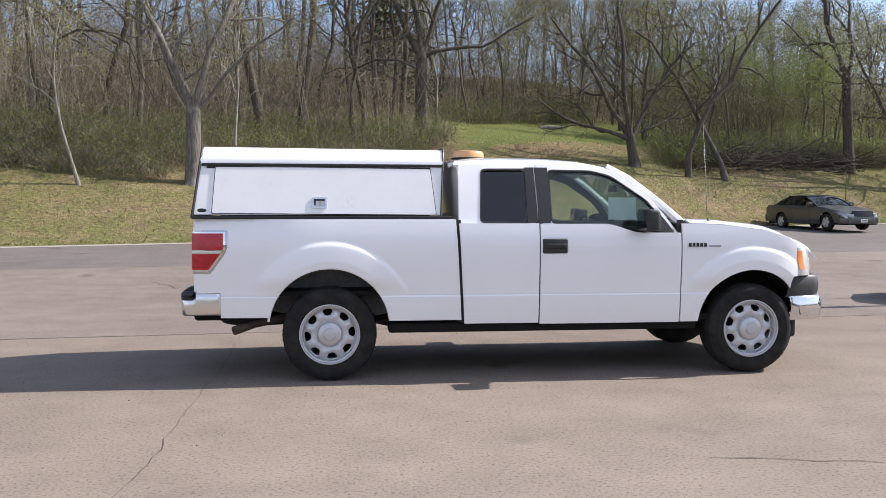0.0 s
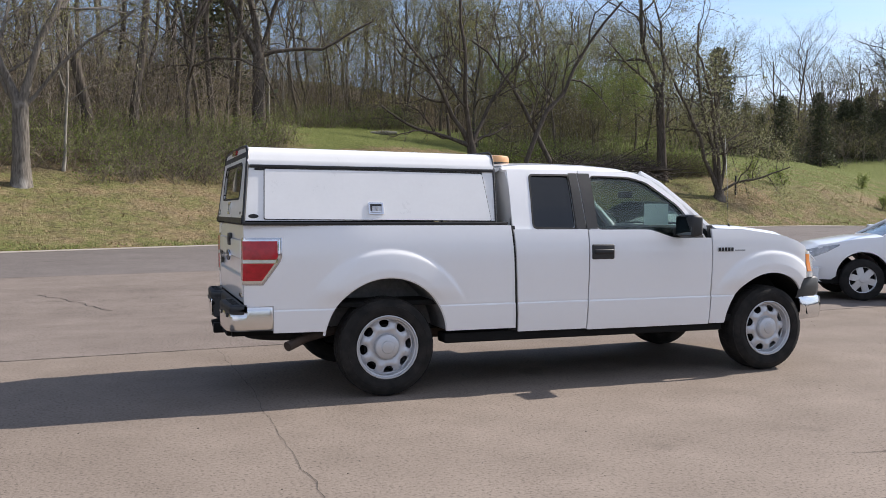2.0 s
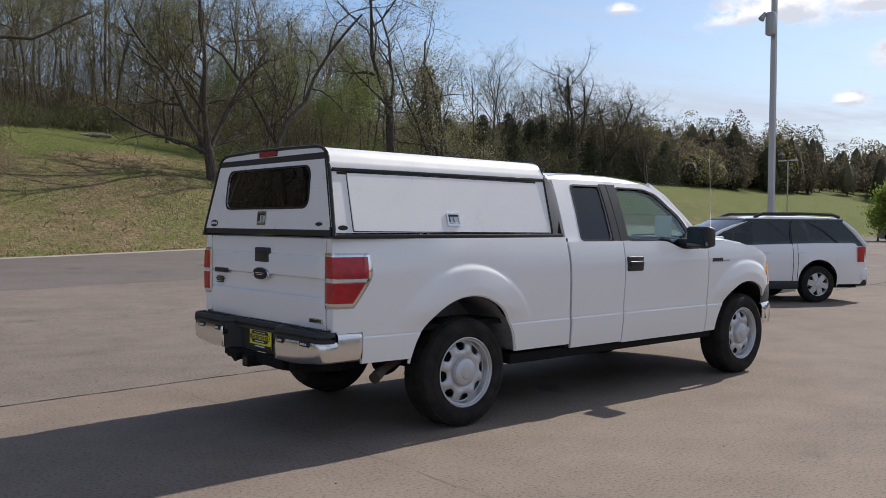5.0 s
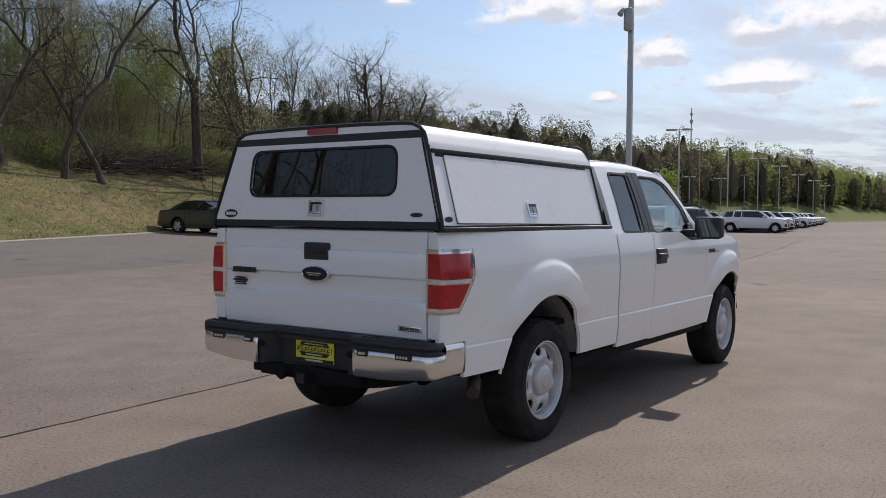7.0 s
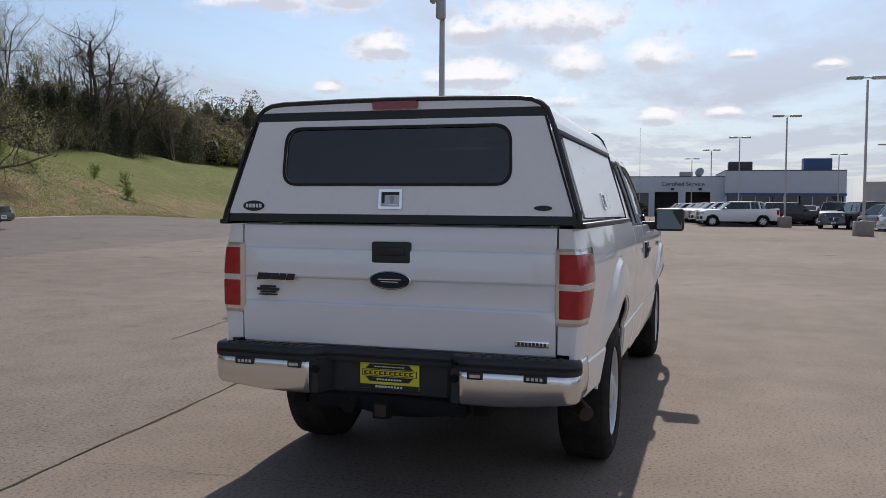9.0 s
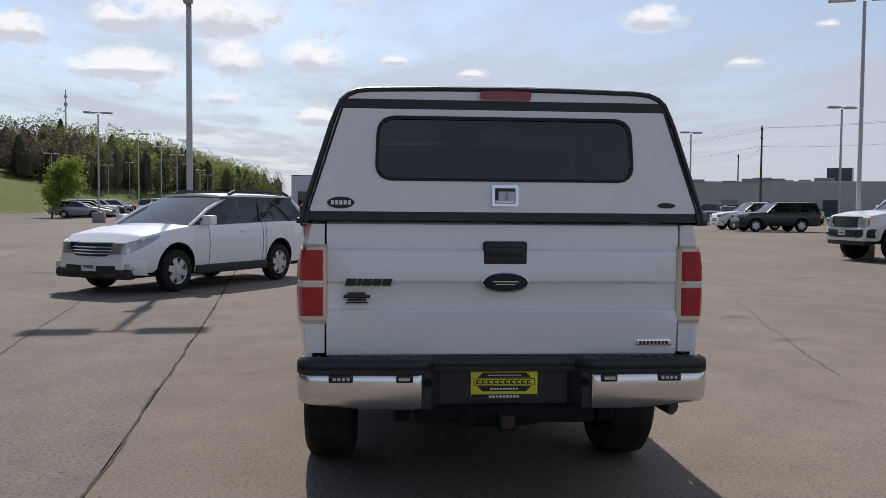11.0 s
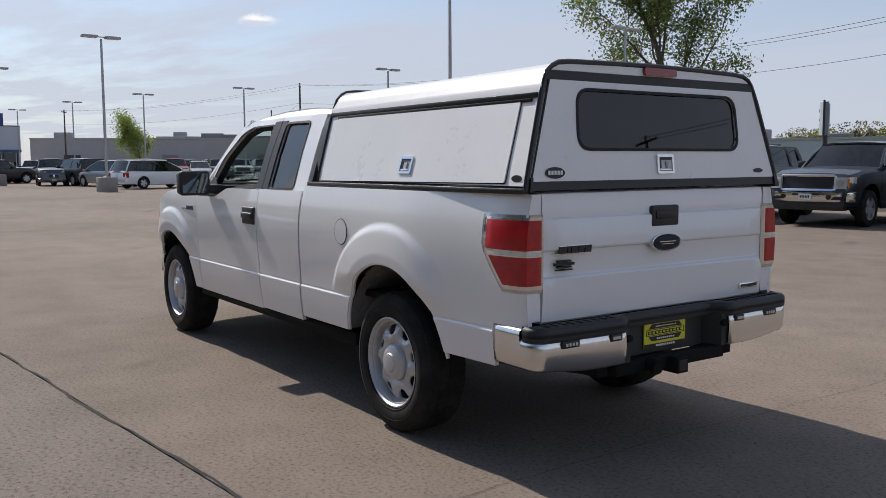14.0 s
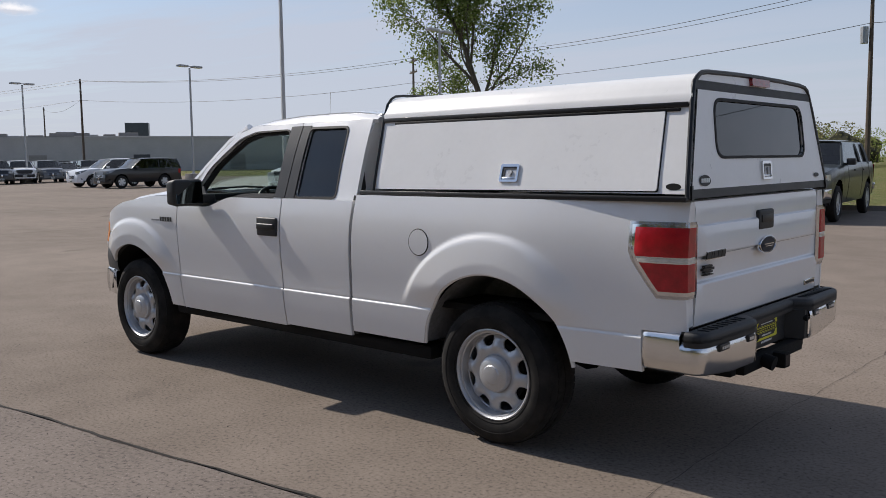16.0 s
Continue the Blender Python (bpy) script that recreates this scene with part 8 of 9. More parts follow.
        part("rear_bumper", boxes((x0 - 0.06, x0 + 0.12, -W / 2 * 0.93, W / 2 * 0.93, 0.36 + lift, 0.60 + lift), bevel=0.05), col, C, "rear bumper")
        if clad:
            part("front_valance", boxes((x1 - 0.22, x1 + 0.025, -W / 2 * 0.84, W / 2 * 0.84, 0.20 + lift, 0.36 + lift), bevel=0.05), clad, C, "dark front valance")
            part("rear_valance", boxes((x0 - 0.07, x0 + 0.16, -W / 2 * 0.88, W / 2 * 0.88, 0.25 + lift, 0.40 + lift), bevel=0.04), clad, C, "dark rear valance")
        part("rear_plate", boxes((x0 - 0.065, x0 - 0.055, -0.15, 0.15, 0.70 + lift, 0.83 + lift)), paper_white, C, "plain light rear plate", 0)
    # seats and dash behind the glass
    bm = bmesh.new()
    for y in (-0.38, 0.38):
        box(bm, fb - 1.25, fb - 1.08, y - 0.22, y + 0.22, zb - 0.3 + lift, zb + 0.22 + lift, 0.04)
        box(bm, fb - 1.28, fb - 1.18, y - 0.11, y + 0.11, zb + 0.24 + lift, zb + 0.38 + lift, 0.03)
    box(bm, fb - 0.55, fb - 0.05, -wB + 0.08, wB - 0.08, zb - 0.2 + lift, zb + 0.015 + lift, 0.03)
    part("cabin", bm, cabin_dark, C, "dark seats and dash")
    return C


def put_car(C, x, y, heading, z=0.0):
    C.matrix_basis = Matrix.Translation((x, y, z)) @ Matrix.Rotation(radians(heading), 4, "Z")
    return C


def place_by_front_left(C, kind, fx, fy, heading):
    """Sets a vehicle so that its left front wheel stands at fx, fy."""
    L, W, wb = KINDS[kind][:3]
    h = radians(heading)
    f, l = Vector((math.cos(h), math.sin(h))), Vector((-math.sin(h), math.cos(h)))
    p = Vector((fx, fy)) - f * wb - l * (W / 2 - 0.12)
    return put_car(C, p.x, p.y, heading, lot_z(p.x, p.y))


# the white wagon ahead of the truck
wagon = make_car("wagon", "white", "white station wagon with dark lower cladding and roof rails", 2, 0.05, cladding_grey, 6, front="slats", name="station_wagon")
for s in (-1, 1):
    bm = bmesh.new()
    tube(bm, [(-0.58, s * 0.64, 1.595), (-0.42, s * 0.645, 1.645), (0.3, s * 0.645, 1.665), (1.02, s * 0.635, 1.655), (1.18, s * 0.63, 1.595)], [0.03, 0.03, 0.026, 0.03, 0.03], 6)
    part("roof_rail", bm, black_trim, wagon, "black roof rail")
    part("fog_lamp", boxes((3.60, 3.70, min(s * 0.55, s * 0.80), max(s * 0.55, s * 0.80), 0.40, 0.50), bevel=0.02), clear_lens, wagon, "fog lamp")
part("lower_grille", boxes((3.60, 3.752, -0.52, 0.52, 0.345, 0.46), bevel=0.02), grille_dark, wagon, "dark lower grille")
part("skid_plate", boxes((3.66, 3.745, -0.55, 0.55, 0.28, 0.36), bevel=0.02), steel_silver, wagon, "silver skid plate")
place_by_front_left(wagon, "wagon", 9.55, 3.82, 150.0)
# dark sedan by the bank
sedan = make_car("sedan", "sage", "dark grey-green sedan parked beside the grassy bank", 2, 0.0, None, 5, front="black", name="sedan")
put_car(sedan, 18.15, 24.75, -82.0, lot_z(18.3, 23.6))
sedan.matrix_basis = sedan.matrix_basis @ Matrix.Scale(0.93, 4)
# row of pickups across the lot
H = 96.5
for args, fx, fy in (
    (("pickup", "white", "lifted white and black pickup facing the lot", 2, 0.16, black_plastic, 6, 1.0, "black", 0.05), 17.9, -13.6),
    (("pickup", "tan", "tan pickup with chrome bumper in the row", 2, 0.02, None, 5, 1.0, "cross", 0.0), 15.3, -14.2),
    (("pickup", "red", "older red pickup with chrome bumper in the row", 2, 0.06, None, 5, 0.05, "chrome", 0.02), 12.55, -14.55),
    (("pickup", "pewter", "grey extended-cab pickup with chrome grille in the row", 2, 0.02, None, 5, 0.65, "cross", 0.0), 9.62, -14.75),
    (("pickup", "navy", "dark blue pickup with chrome bumper in the row", 2, 0.06, black_plastic, 5, 1.0, "frame", 0.01), 6.65, -15.45),
    (("pickup", "green", "dark green crew-cab pickup with a chrome grille in the row", 2, 0.05, None, 5, 1.0, "cross", 0.02), 3.85, -16.6),
):
    c = make_car(*args)
    tagged(c, group="pickups in the near row")
    place_by_front_left(c, "pickup", fx, fy, H)

# rows of stock further off
STOCK = [
    make_car("pickup", "white", "white pickup in a row of stock", 1, 0.03, None, 6, 0.75, "black"),
    make_car("pickup", "black", "black pickup in a row of stock", 1, 0.03, None, 6, 1.0, "cross"),
    make_car("suv", "black", "black sport utility in a row of stock", 1, 0.03, None, 6, front="cross"),
    make_car("suv", "white", "white sport utility in a row of stock", 1, 0.03, None, 6, front="cross"),
    make_car("crossover", "silver", "silver crossover in a row of stock", 1, 0.02, None, 5, front="frame"),
    make_car("crossover", "grey", "grey crossover in a row of stock", 1, 0.02, None, 5, front="frame"),
    make_car("crossover", "maroon", "maroon crossover in a row of stock", 1, 0.02, None, 5, front="frame"),
    make_car("sedan", "silver", "silver sedan in a row of stock", 1, 0.0, None, 5, front="frame"),
    make_car("pickup", "silver", "silver pickup in a row of stock", 1, 0.03, None, 6, 1.0, "chrome"),
    make_car("van", "white", "white minivan in the lot", 1, 0.0, None, 5, front="frame"),
    make_car("van", "silver", "silver minivan in the lot", 1, 0.0, None, 5, front="frame"),
    make_car("suv", "grey", "dark grey sport utility in the lot", 1, 0.03, None, 6, front="cross"),
    make_car("pickup", "red", "red pickup in a row of stock", 1, 0.03, None, 6, 1.0, "chrome"),
]
SPARE = set(range(len(STOCK)))


def stock(i, x, y, heading, group=""):
    m = Matrix.Translation((x, y, lot_z(x, y))) @ Matrix.Rotation(radians(heading), 4, "Z")
    if i in SPARE:
        SPARE.discard(i)
        STOCK[i].matrix_basis = m
        c = STOCK[i]
    else:
        c = copy_thing(STOCK[i], m)
    return tagged(c, group=group) if group else c


def row(x, y, along, step, count, heading, mix, group, seed):
    rnd = random.Random(seed)
    d = Vector((math.cos(radians(along)), math.sin(radians(along))))
    for k in range(count):
        p = Vector((x, y)) + d * step * k
        stock(mix[k] if k < len(mix) else rnd.choice(mix), p.x + rnd.gauss(0, 0.12), p.y + rnd.gauss(0, 0.2), heading + rnd.gauss(0, 0.8), group)


row(65.6, -4.9, 7, 2.75, 19, 99, [0, 8, 0, 0, 3, 8, 0, 0, 8, 3], "pickups before the service building", 1)
row(72.2, 20.0, 9.3, 2.8, 34, -80, [0, 1, 2, 0, 8, 3, 2, 7, 1, 4, 2, 5, 0, 6, 1], "stock along the left drive", 2)
row(84.0, 30.5, 9.3, 2.9, 14, -80, [4, 7, 5, 3, 2, 6, 4, 8, 1], "stock along the green slope", 3)
stock(11, 64.0, -9.6, 172)
stock(2, 59.5, -11.0, 14)
stock(10, 55.2, -12.3, 20)
stock(9, 50.0, -11.6, -74)
stock(3, 54.0, -26.6, 92)
stock(2, 49.2, -26.1, 90)
row(67.0, -15.0, -62, 2.9, 12, 166, [5, 1, 12, 4, 2, 0, 11, 5, 1, 8, 2], "stock facing the lot", 4)
row(78.0, -12.0, -62, 2.9, 15, 166, [6, 4, 2, 1, 7, 5, 3, 0, 8], "stock facing the lot", 5)
row(88.0, -8.0, -62, 3.0, 8, 166, [1, 4, 2, 6, 7, 5, 3, 0, 8], "stock facing the lot", 6)
row(128.0, -22.0, -130.6, 2.9, 14, 139, [0, 1, 3, 2, 0, 5, 2, 4, 1, 3, 5, 2, 0, 11], "stock before the long hall", 8)
row(72.0, -6.3, 7, 2.9, 9, -81, [2, 5, 4, 11, 1, 7, 6], "stock before the showroom", 7)

# ---- light poles, utility poles, buildings ----
pole_grey = plain("pole_grey", (0.42, 0.425, 0.43), 0.5, 0.4, 0.08, 3)
pole_wood = plain("pole_wood", (0.10, 0.075, 0.055), 0.95, 0, 0.3, 4, 0.4)
wire_black = plain("wire_black", (0.02, 0.02, 0.02), 0.6, 0, 0.1, 2)
concrete_block = plain("concrete_block", (0.30, 0.28, 0.26), 0.9, 0, 0.15, 3, 0.3)
building_white = plain("building_white", (0.52, 0.55, 0.60), 0.7, 0, 0.05, 0.6, 0.05)
building_grey = plain("building_grey", (0.46, 0.44, 0.43), 0.85, 0, 0.10, 0.4, 0.1)
building_blue = plain("building_blue", (0.03, 0.08, 0.22), 0.4, 0, 0.08, 1.0)
roof_dark = plain("roof_dark", (0.07, 0.07, 0.075), 0.8, 0, 0.2, 1.5)
sign_grey = plain("sign_grey", (0.33, 0.36, 0.42), 0.5, 0, 0.06, 2)
letter_dark = plain("letter_dark", (0.03, 0.04, 0.07), 0.5, 0, 0.1, 4)


def light_pole(x, y, h=8.1, turn=0.0, big=False):
    P = thing("light_pole", "grey steel parking-lot light pole with a flat twin head", "light pole", group="lot light poles")
    P.matrix_basis = Matrix.Translation((x, y, ground_z(x, y))) @ Matrix.Rotation(turn, 4, "Z")
    bm = bmesh.new()
    box(bm, -0.42, 0.42, -0.42, 0.42, -0.05, 0.78, 0.03)
    part("base", bm, concrete_block, P, "square concrete base")
    bm = bmesh.new()
    a, b = 0.062, 0.045
    rows = [[(sx * w, sy * w, z) for sx, sy in ((-1, -1), (1, -1), (1, 1), (-1, 1), (-1, -1))] for w, z in ((a, 0.75), (b, h - 0.1))]
    grid(bm, rows)
    part("pole", tidy(bm), pole_grey, P, "square steel pole", 0)
    part("collar", boxes((-0.13, 0.13, -0.13, 0.13, 0.76, 0.82), bevel=0.01), pole_grey, P, "steel foot plate")
    for s in (-1, 1):
        bm = bmesh.new()
        box(bm, -0.20, 0.20, min(s * 0.22, s * 1.0), max(s * 0.22, s * 1.0), h - 0.06, h + 0.08, 0.03)
        box(bm, -0.03, 0.03, min(0, s * 0.25), max(0, s * 0.25), h - 0.02, h + 0.03)
        part("lamp_head", bm, pole_grey, P, "flat grey lamp head")
        part("lens", boxes((-0.16, 0.16, min(s * 0.28, s * 0.95), max(s * 0.28, s * 0.95), h - 0.068, h - 0.058)), clear_lens, P, "clear lamp lens", 0)
    return P


p1 = light_pole(13.9, 4.45, 7.8, radians(6))
bm = bmesh.new()
box(bm, -0.26, -0.06, -0.10, 0.10, 5.55, 6.05, 0.04)
tube(bm, [(-0.08, 0, 5.95), (-0.22, 0.12, 6.02), (-0.30, 0.16, 5.90)], [0.03, 0.05, 0.07], 8)
part("camera_box", bm, grey_metal, p1, "security camera on the pole")
light_pole(20.6, -14.0, 7.75, radians(-20))
for x, y in ((44.8, -8.7), (64.0, -6.2), (84, -3.4), (103, -0.7), (122, 2.0), (27.8, -29.9), (71, -27.2), (97, -18.4), (114.5, -15.8), (82.4, -21.7), (50.8, -29.9),
             (62.1, 20.9), (81.7, 23.1), (100.5, 25.4), (117.5, 27.3), (144.8, 31.2), (170.7, 34.5), (198.8, 38.2), (146.6, 49.8), (175.6, 53.4), (202.9, 56.6), (118, 44), (83.3, 41.0)):
    light_pole(x, y, 8.1, radians(8))


def utility_pole(x, y, h, turn, arms=1):
    P = thing("utility_pole", "weathered wooden utility pole with a crossarm", "utility pole", group="utility poles")
    P.matrix_basis = Matrix.Translation((x, y, 0)) @ Matrix.Rotation(turn, 4, "Z")
    bm = bmesh.new()
    tube(bm, [(0, 0, -0.3), (0, 0, h * 0.5), (0, 0, h)], [0.17, 0.14, 0.10], 8)
    part("pole", bm, pole_wood, P, "wooden pole")
    for k in range(arms):
        z = h - 0.45 - 1.1 * k
        part("crossarm", boxes((-0.06, 0.06, -1.2, 1.2, z - 0.07, z + 0.07), bevel=0.01), pole_wood, P, "wooden crossarm")
        for y0 in (-1.1, -0.5, 0.5, 1.1):
            bm = bmesh.new()
            tube(bm, [(0, y0, z + 0.06), (0, y0, z + 0.16), (0, y0, z + 0.24)], [0.03, 0.05, 0.03], 6)
            part("insulator", bm, grey_metal, P, "insulator")
    return P


UTIL = [(162, -31, 11.0), (104, -48.5, 12.0), (160.8, -69.5, 12.0), (60, -62, 12.0), (13.6, -53.1, 12.0), (-40, -44, 12.0)]
for i, (x, y, h) in enumerate(UTIL):
    utility_pole(x, y, h, radians(60 if i < 4 else 100), 1 + (i % 2))
bm = bmesh.new()
tube(bm, [(0, 0, 0), (0, 0, 0.5), (0, 0, 1.0)], [0.22, 0.24, 0.22], 10)
tr = link_mesh("transformer", bm, grey_metal, at=pose(13.95, -52.9, 8.2))
tagged(tr, "grey pole transformer can", "transformer")


def wire(a, b, sag, rad=0.018):
    bm = bmesh.new()
    a, b = Vector(a), Vector(b)
    tube(bm, [a.lerp(b, i / 16) - Vector((0, 0, sag * 4 * (i / 16) * (1 - i / 16))) for i in range(17)], rad, 4, False)
    tagged(link_mesh("power_line", bm, wire_black), "thin black overhead power line", "power line", group="power lines")


order = [UTIL[0], UTIL[1], UTIL[3], UTIL[4], UTIL[5]]
for (x0, y0, h0), (x1, y1, h1) in zip(order, order[1:]):
    for e, dz in ((-1.0, -0.2), (0.6, -0.2), (0.1, -2.6)):
        wire((x0, y0 + e, h0 + dz), (x1, y1 + e, h1 + dz), 0.9)
wire((160.8, -69.5, 11.6), (104, -48.5, 9.5), 1.0)


def service_building():
    a = radians(4)
    M = Matrix.Translation((134.5, 13.5, 0)) @ Matrix.Rotation(a, 4, "Z")
    B = thing("service_building", "low grey-white service building with two garage doors", "building", M)
    # local: x away from the lot, u to the right is -y
    def wall(u0, u1, z0, z1, x=0.0, t=0.3):
        return (x, x + t, -u1, -u0, z0, z1)
    for w in (wall(0, 1.0, 0, 6.0), wall(1.0, 4.8, 3.6, 6.0), wall(4.8, 5.7, 0, 6.0), wall(5.7, 9.2, 3.75, 6.0), wall(9.2, 10.3, 0, 6.0), wall(10.3, 14.0, 3.75, 6.0), wall(14.0, 16.0, 0, 6.0), (0.3, 20, -16.0, -15.7, 0, 6.0), (0.3, 20, -0.3, 0, 0, 6.0), (20, 20.3, -16, 0, 0, 6.0)):
        part("wall", boxes(w), building_white, B, "pale wall", 0)
    part("roof", boxes((0.0, 20.3, -16.0, 0.0, 6.0, 6.15)), roof_dark, B, "flat roof", 0)
    # dark sheets set back in the open bays, standing for their shade
    for u0, u1, nm in ((5.7, 9.2, "garage_door"), (10.3, 14.0, "garage_door")):
        part(nm, boxes((4.0, 4.1, -u1, -u0, 0.0, 3.75)), roof_dark, B, "dark sheet in place of the shade in an open garage bay", 0)
    for u0 in (1.0, 2.9):
        part("window", boxes((0.12, 0.16, -u0 - 1.85, -u0 - 0.02, 0.1, 3.55)), car_glass, B, "tall window", 0)
        part("window_frame", boxes((0.05, 0.2, -u0 - 1.9, -u0 - 1.82, 0, 3.6), (0.05, 0.2, -u0 - 1.9, -u0, 1.7, 1.8)), roof_dark, B, "dark window frame", 0)
    # dark back wall and floor put in for the shaded rooms
    part("interior", boxes((6, 6.1, -15.5, -0.5, 0, 5.8), (0.4, 6, -15.5, -0.5, -0.02, 0.02)), cabin_dark, B, "dark sheet in place of the inside's shade", 0)
    # showroom block
    for w in ((-1.0, -0.7, -33, -16.0, 3.2, 6.9), (-0.7, 20, -16.3, -16.0, 0, 6.9), (-0.7, 20, -33.0, -32.7, 0, 6.9), (20, 20.3, -33, -16, 0, 6.9)):
        part("wall", boxes(w), building_white, B, "pale showroom wall", 0)
    part("roof", boxes((-1.0, 20, -33, -16, 6.9, 7.05)), roof_dark, B, "flat roof", 0)
    part("canopy", boxes((-1.3, -0.9, -33.0, -16.0, 3.25, 3.6)), building_blue, B, "blue band", 0)
    for k in range(8):
        u = 16.4 + 2.0 * k
        part("window", boxes((-0.86, -0.82, -u - 1.9, -u, 0.2, 3.2)), car_glass, B, "showroom window", 0)
        part("window_frame", boxes((-0.95, -0.75, -u - 2.0, -u - 1.9, 0, 3.25)), building_white, B, "pale window post", 0)
    part("floor", boxes((-0.6, 19.9, -32.6, -16.4, 0.0, 0.05)), concrete_block, B, "showroom floor", 0)
    part("roof_unit", boxes((5, 8, -20.5, -17.0, 7.05, 8.6), bevel=0.1), roof_dark, B, "dark roof unit")
    part("roof_unit", boxes((4, 6, -11.5, -9.5, 6.15, 7.0), bevel=0.1), building_grey, B, "grey roof unit")
    part("blue_fin", boxes((2, 4, -31.5, -27.5, 7.05, 8.9)), building_blue, B, "blue roof sign box", 0)
    bm = bmesh.new()
    lathe(bm, [(0.0001, 0.25), (0.4, 0.18), (0.75, 0.0)], 20)
    part("dish", bm, grey_metal, B, "tilted roof dish", at=pose(6, -12.6, 7.0, 20, 0, 60))
    cu = bpy.data.curves.new("lettering", "FONT")
    cu.body, cu.size, cu.extrude = "Certified Service", 0.95, 0.03
    cu.align_x = "CENTER"
    cu.materials.append(letter_dark)
    tx = new("lettering", cu)
    tx.parent = B
    tagged(tx, "dark raised lettering")
    tx.matrix_basis = pose(-0.05, -9.9, 4.65, 90, 0, -90)
    for u in (8.1, 12.2):
        part("wall_lamp", boxes((-0.3, 0, -u - 0.5, -u, 4.0, 4.35), bevel=0.04), letter_dark, B, "dark wall lamp")


def long_hall(name, x0, y0, x1, y1, depth, h, mat, label, bands=True):
    d = Vector((x1 - x0, y1 - y0, 0))
    M = Matrix.Translation((x0, y0, 0)) @ Matrix.Rotation(math.atan2(d.y, d.x), 4, "Z")
    B = thing(name, label, "building", M)
    L = d.length
    for w in ((0, L, 0, 0.3, 0, h), (0, 0.3, 0.3, depth, 0, h), (L - 0.3, L, 0.3, depth, 0, h), (0, L, depth, depth + 0.3, 0, h)):
        part("wall", boxes(w), mat, B, "plain hall wall", 0)
    part("roof", boxes((0, L, 0.3, depth, h - 0.3, h - 0.1)), roof_dark, B, "flat roof", 0)
    if bands:
        part("parapet", boxes((-0.1, L + 0.1, -0.12, 0.3, h, h + 0.25)), building_grey, B, "parapet", 0)
        rnd = random.Random(9)
        for k in range(max(2, int(L / 14))):
            x = rnd.uniform(3, L - 6)
            w, hh = rnd.uniform(1.5, 4.5), rnd.uniform(0.6, 1.5)
            part("roof_unit", boxes((x, x + w, 3, 5.5, h - 0.1, h + hh), bevel=0.08), rnd.choice((building_grey, roof_dark, concrete_block)), B, "roof unit")
        for k in range(int(L / 18)):
            x = 6 + 18 * k
            part("loading_door", boxes((x, x + 3, -0.08, 0, 0.2, 3.2)), roof_dark if k % 3 == 0 else concrete_block, B, "loading door", 0)
    return B


service_building()
long_hall("industrial_hall", 178, -28, 138, -112, 30, 6.2, building_grey, "long low grey industrial hall")
long_hall("industrial_hall", 205, -60, 170, -140, 30, 7.6, concrete_block, "pale industrial hall behind")
long_hall("tower_block", 262, -141, 258, -147, 6, 14.5, plain("tower_glass", (0.05, 0.062, 0.075), 0.3, 0, 0.25, 0.8), "dark grey-blue square tower", False)
long_hall("warehouse", 120, -104, 88, -128, 16, 5.0, building_white, "low white warehouse beyond the wires")
long_hall("warehouse", 62, -78, 34, -86, 10, 3.6, building_white, "low white shed roof beyond the lot")


def gable_house(x, y, turn, w, d, h):
    B = thing("shed", "grey gabled shed beyond the parked row", "building", Matrix.Translation((x, y, 0)) @ Matrix.Rotation(turn, 4, "Z"))
    part("wall", boxes((-w / 2, w / 2, -d / 2, d / 2, 0, h)), building_grey, B, "grey siding", 0)
    bm = bmesh.new()
    prof = [(-w / 2 - 0.3, h - 0.1), (0, h + w * 0.24), (w / 2 + 0.3, h - 0.1)]
    grid(bm, [[(px, py, pz) for px, pz in prof] for py in (-d / 2 - 0.3, d / 2 + 0.3)])
    thicken(bm, 0.15, lambda co, dd: co - Vector((0, 0, dd)))
    part("roof", bm, roof_dark, B, "dark roof", 0)


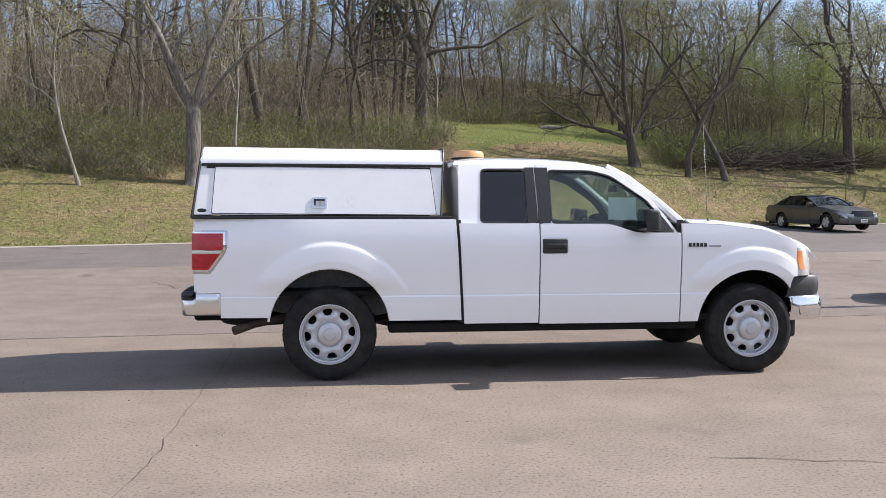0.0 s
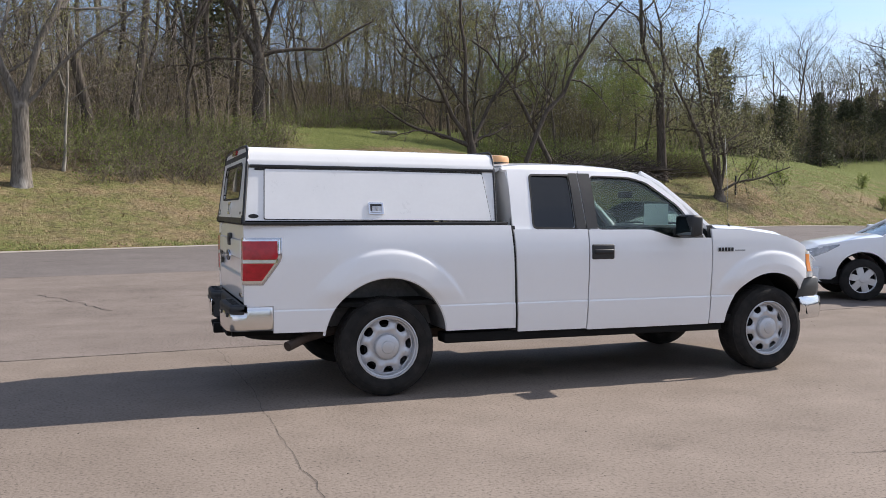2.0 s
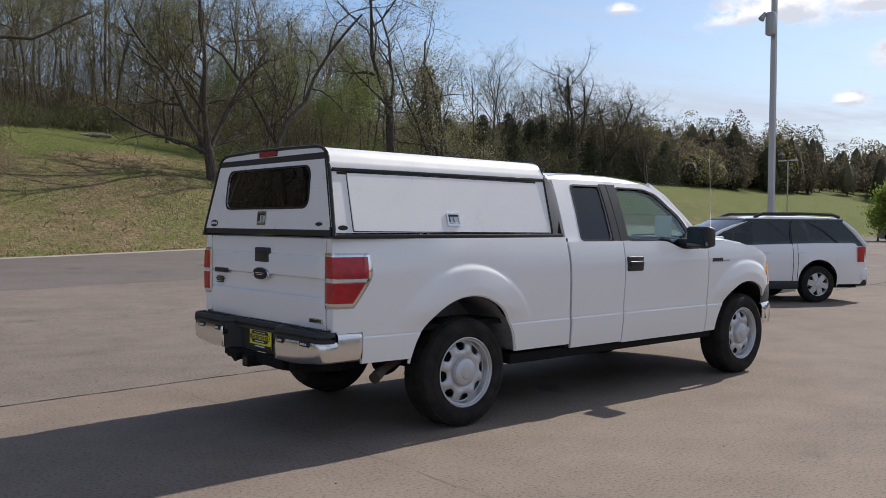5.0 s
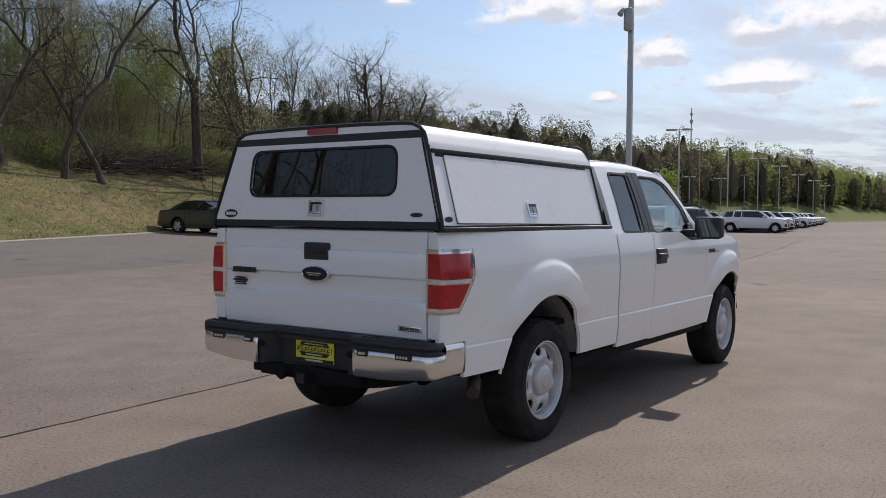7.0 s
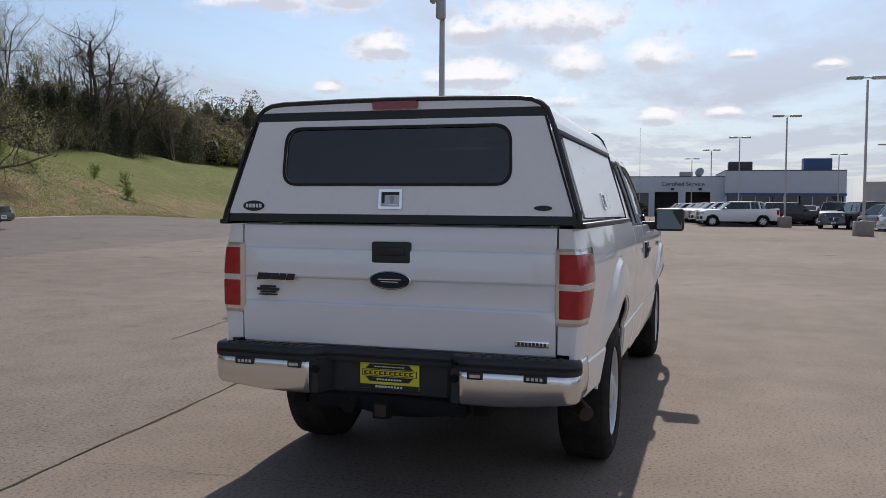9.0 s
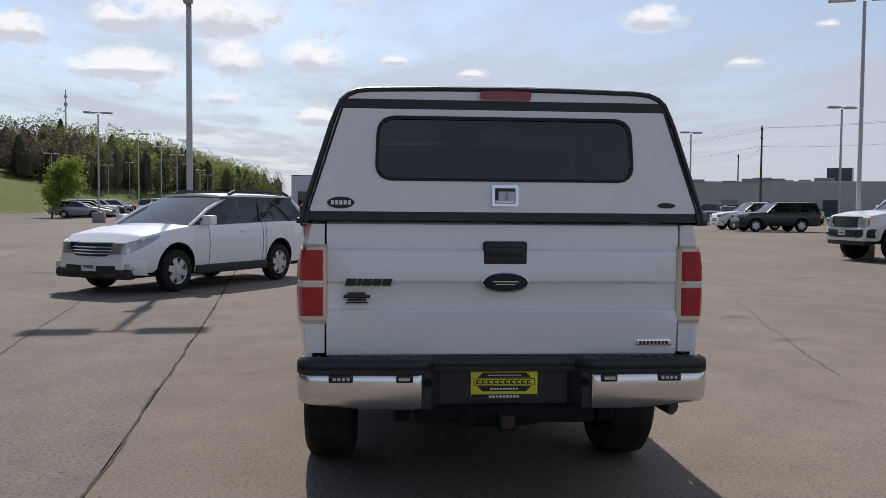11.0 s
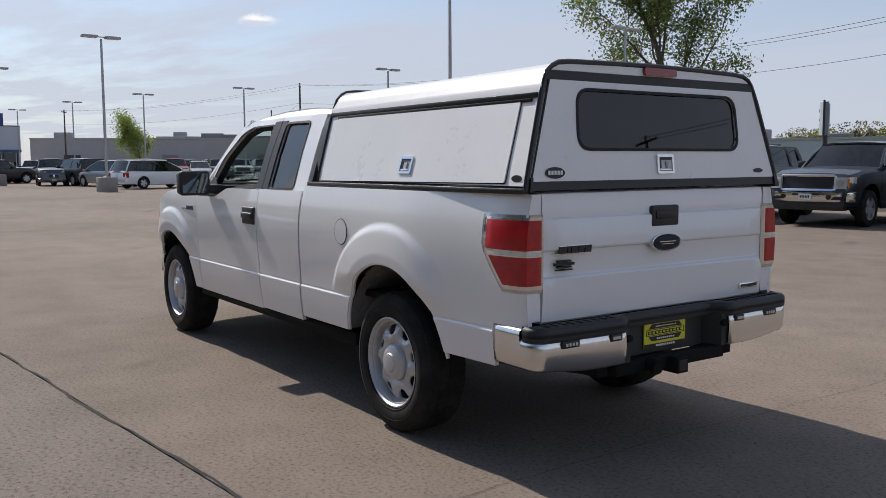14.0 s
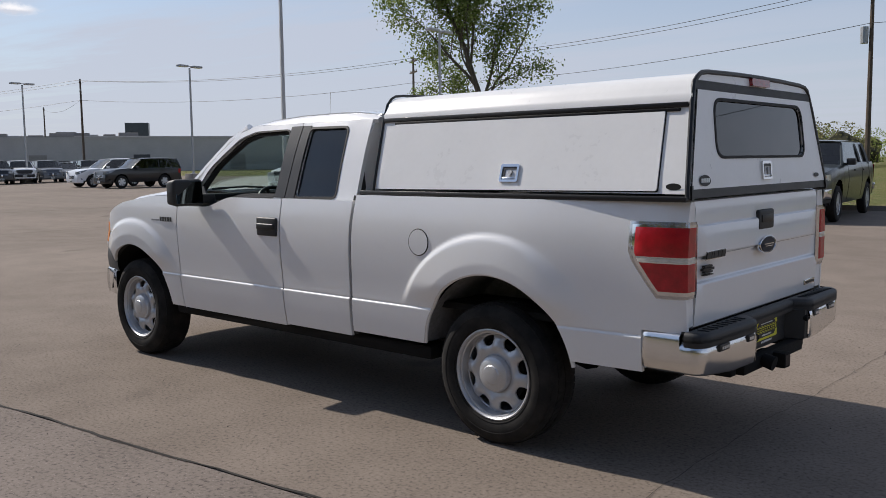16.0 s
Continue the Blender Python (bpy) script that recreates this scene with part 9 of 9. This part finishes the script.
gable_house(57, -54, radians(38), 7, 9, 2.9)


def pylon_sign():
    x, y = 27.5, -47.0
    S = thing("pylon_sign", "grey curved sign board on a post", "sign", Matrix.Translation((x, y, 0)) @ Matrix.Rotation(radians(30), 4, "Z"))
    bm = bmesh.new()
    rows = [[(0.25 * math.cos(t * 1.5708), 1.05 * t, z) for t in [-1 + i / 8 for i in range(17)]] for z in (3.0, 5.0)]
    grid(bm, rows)
    thicken(bm, 0.3, lambda co, d: co - Vector((d, 0, 0)))
    part("board", bm, sign_grey, S, "grey sign board", 40)
    part("frame", boxes((-0.1, 0.02, -1.18, -1.02, 2.9, 5.1), (-0.1, 0.02, 1.02, 1.18, 2.9, 5.1)), roof_dark, S, "dark sign edges", 0)
    part("post", tube(bmesh.new(), [(-0.1, 0, 0), (-0.1, 0, 3.1)], 0.15, 10), roof_dark, S, "dark sign post")
    part("sign_marking", boxes((0.265, 0.27, -0.5, 0.3, 3.9, 4.0), (0.265, 0.27, -0.5, 0.1, 3.6, 3.7), (0.265, 0.27, -0.55, 0.1, 4.4, 4.6)), letter_dark, S, "dark bars in place of lettering", 0)


pylon_sign()


def tower(x, y, h):
    T = thing("radio_mast", "thin lattice radio mast on the ridge", "mast", pose(x, y, 12))
    bm = bmesh.new()
    tube(bm, [(0, 0, -14), (0, 0, h)], [0.45, 0.18], 3)
    part("lattice", bm, grey_metal, T, "grey lattice")
    part("antenna", boxes((-0.8, 0.8, -0.3, 0.3, h * 0.8, h * 0.84), (-0.5, 0.5, -0.3, 0.3, h * 0.9, h * 0.93)), grey_metal, T, "antennas", 0)


tower(290, 100, 26)
# marker posts on the slope
for x, y, h, mat, lab in ((28.8, 31.5, 1.0, black_trim, "short dark marker post in the grass"), (22.3, 28.4, 2.0, rust_steel, "thin rusty stake in the grass")):
    bm = bmesh.new()
    tube(bm, [(0, 0, -0.2), (0, 0, h)], 0.05 if h < 1.5 else 0.018, 6)
    tagged(link_mesh("marker_post", bm, mat, at=pose(x, y, ground_z(x, y))), lab, "post")
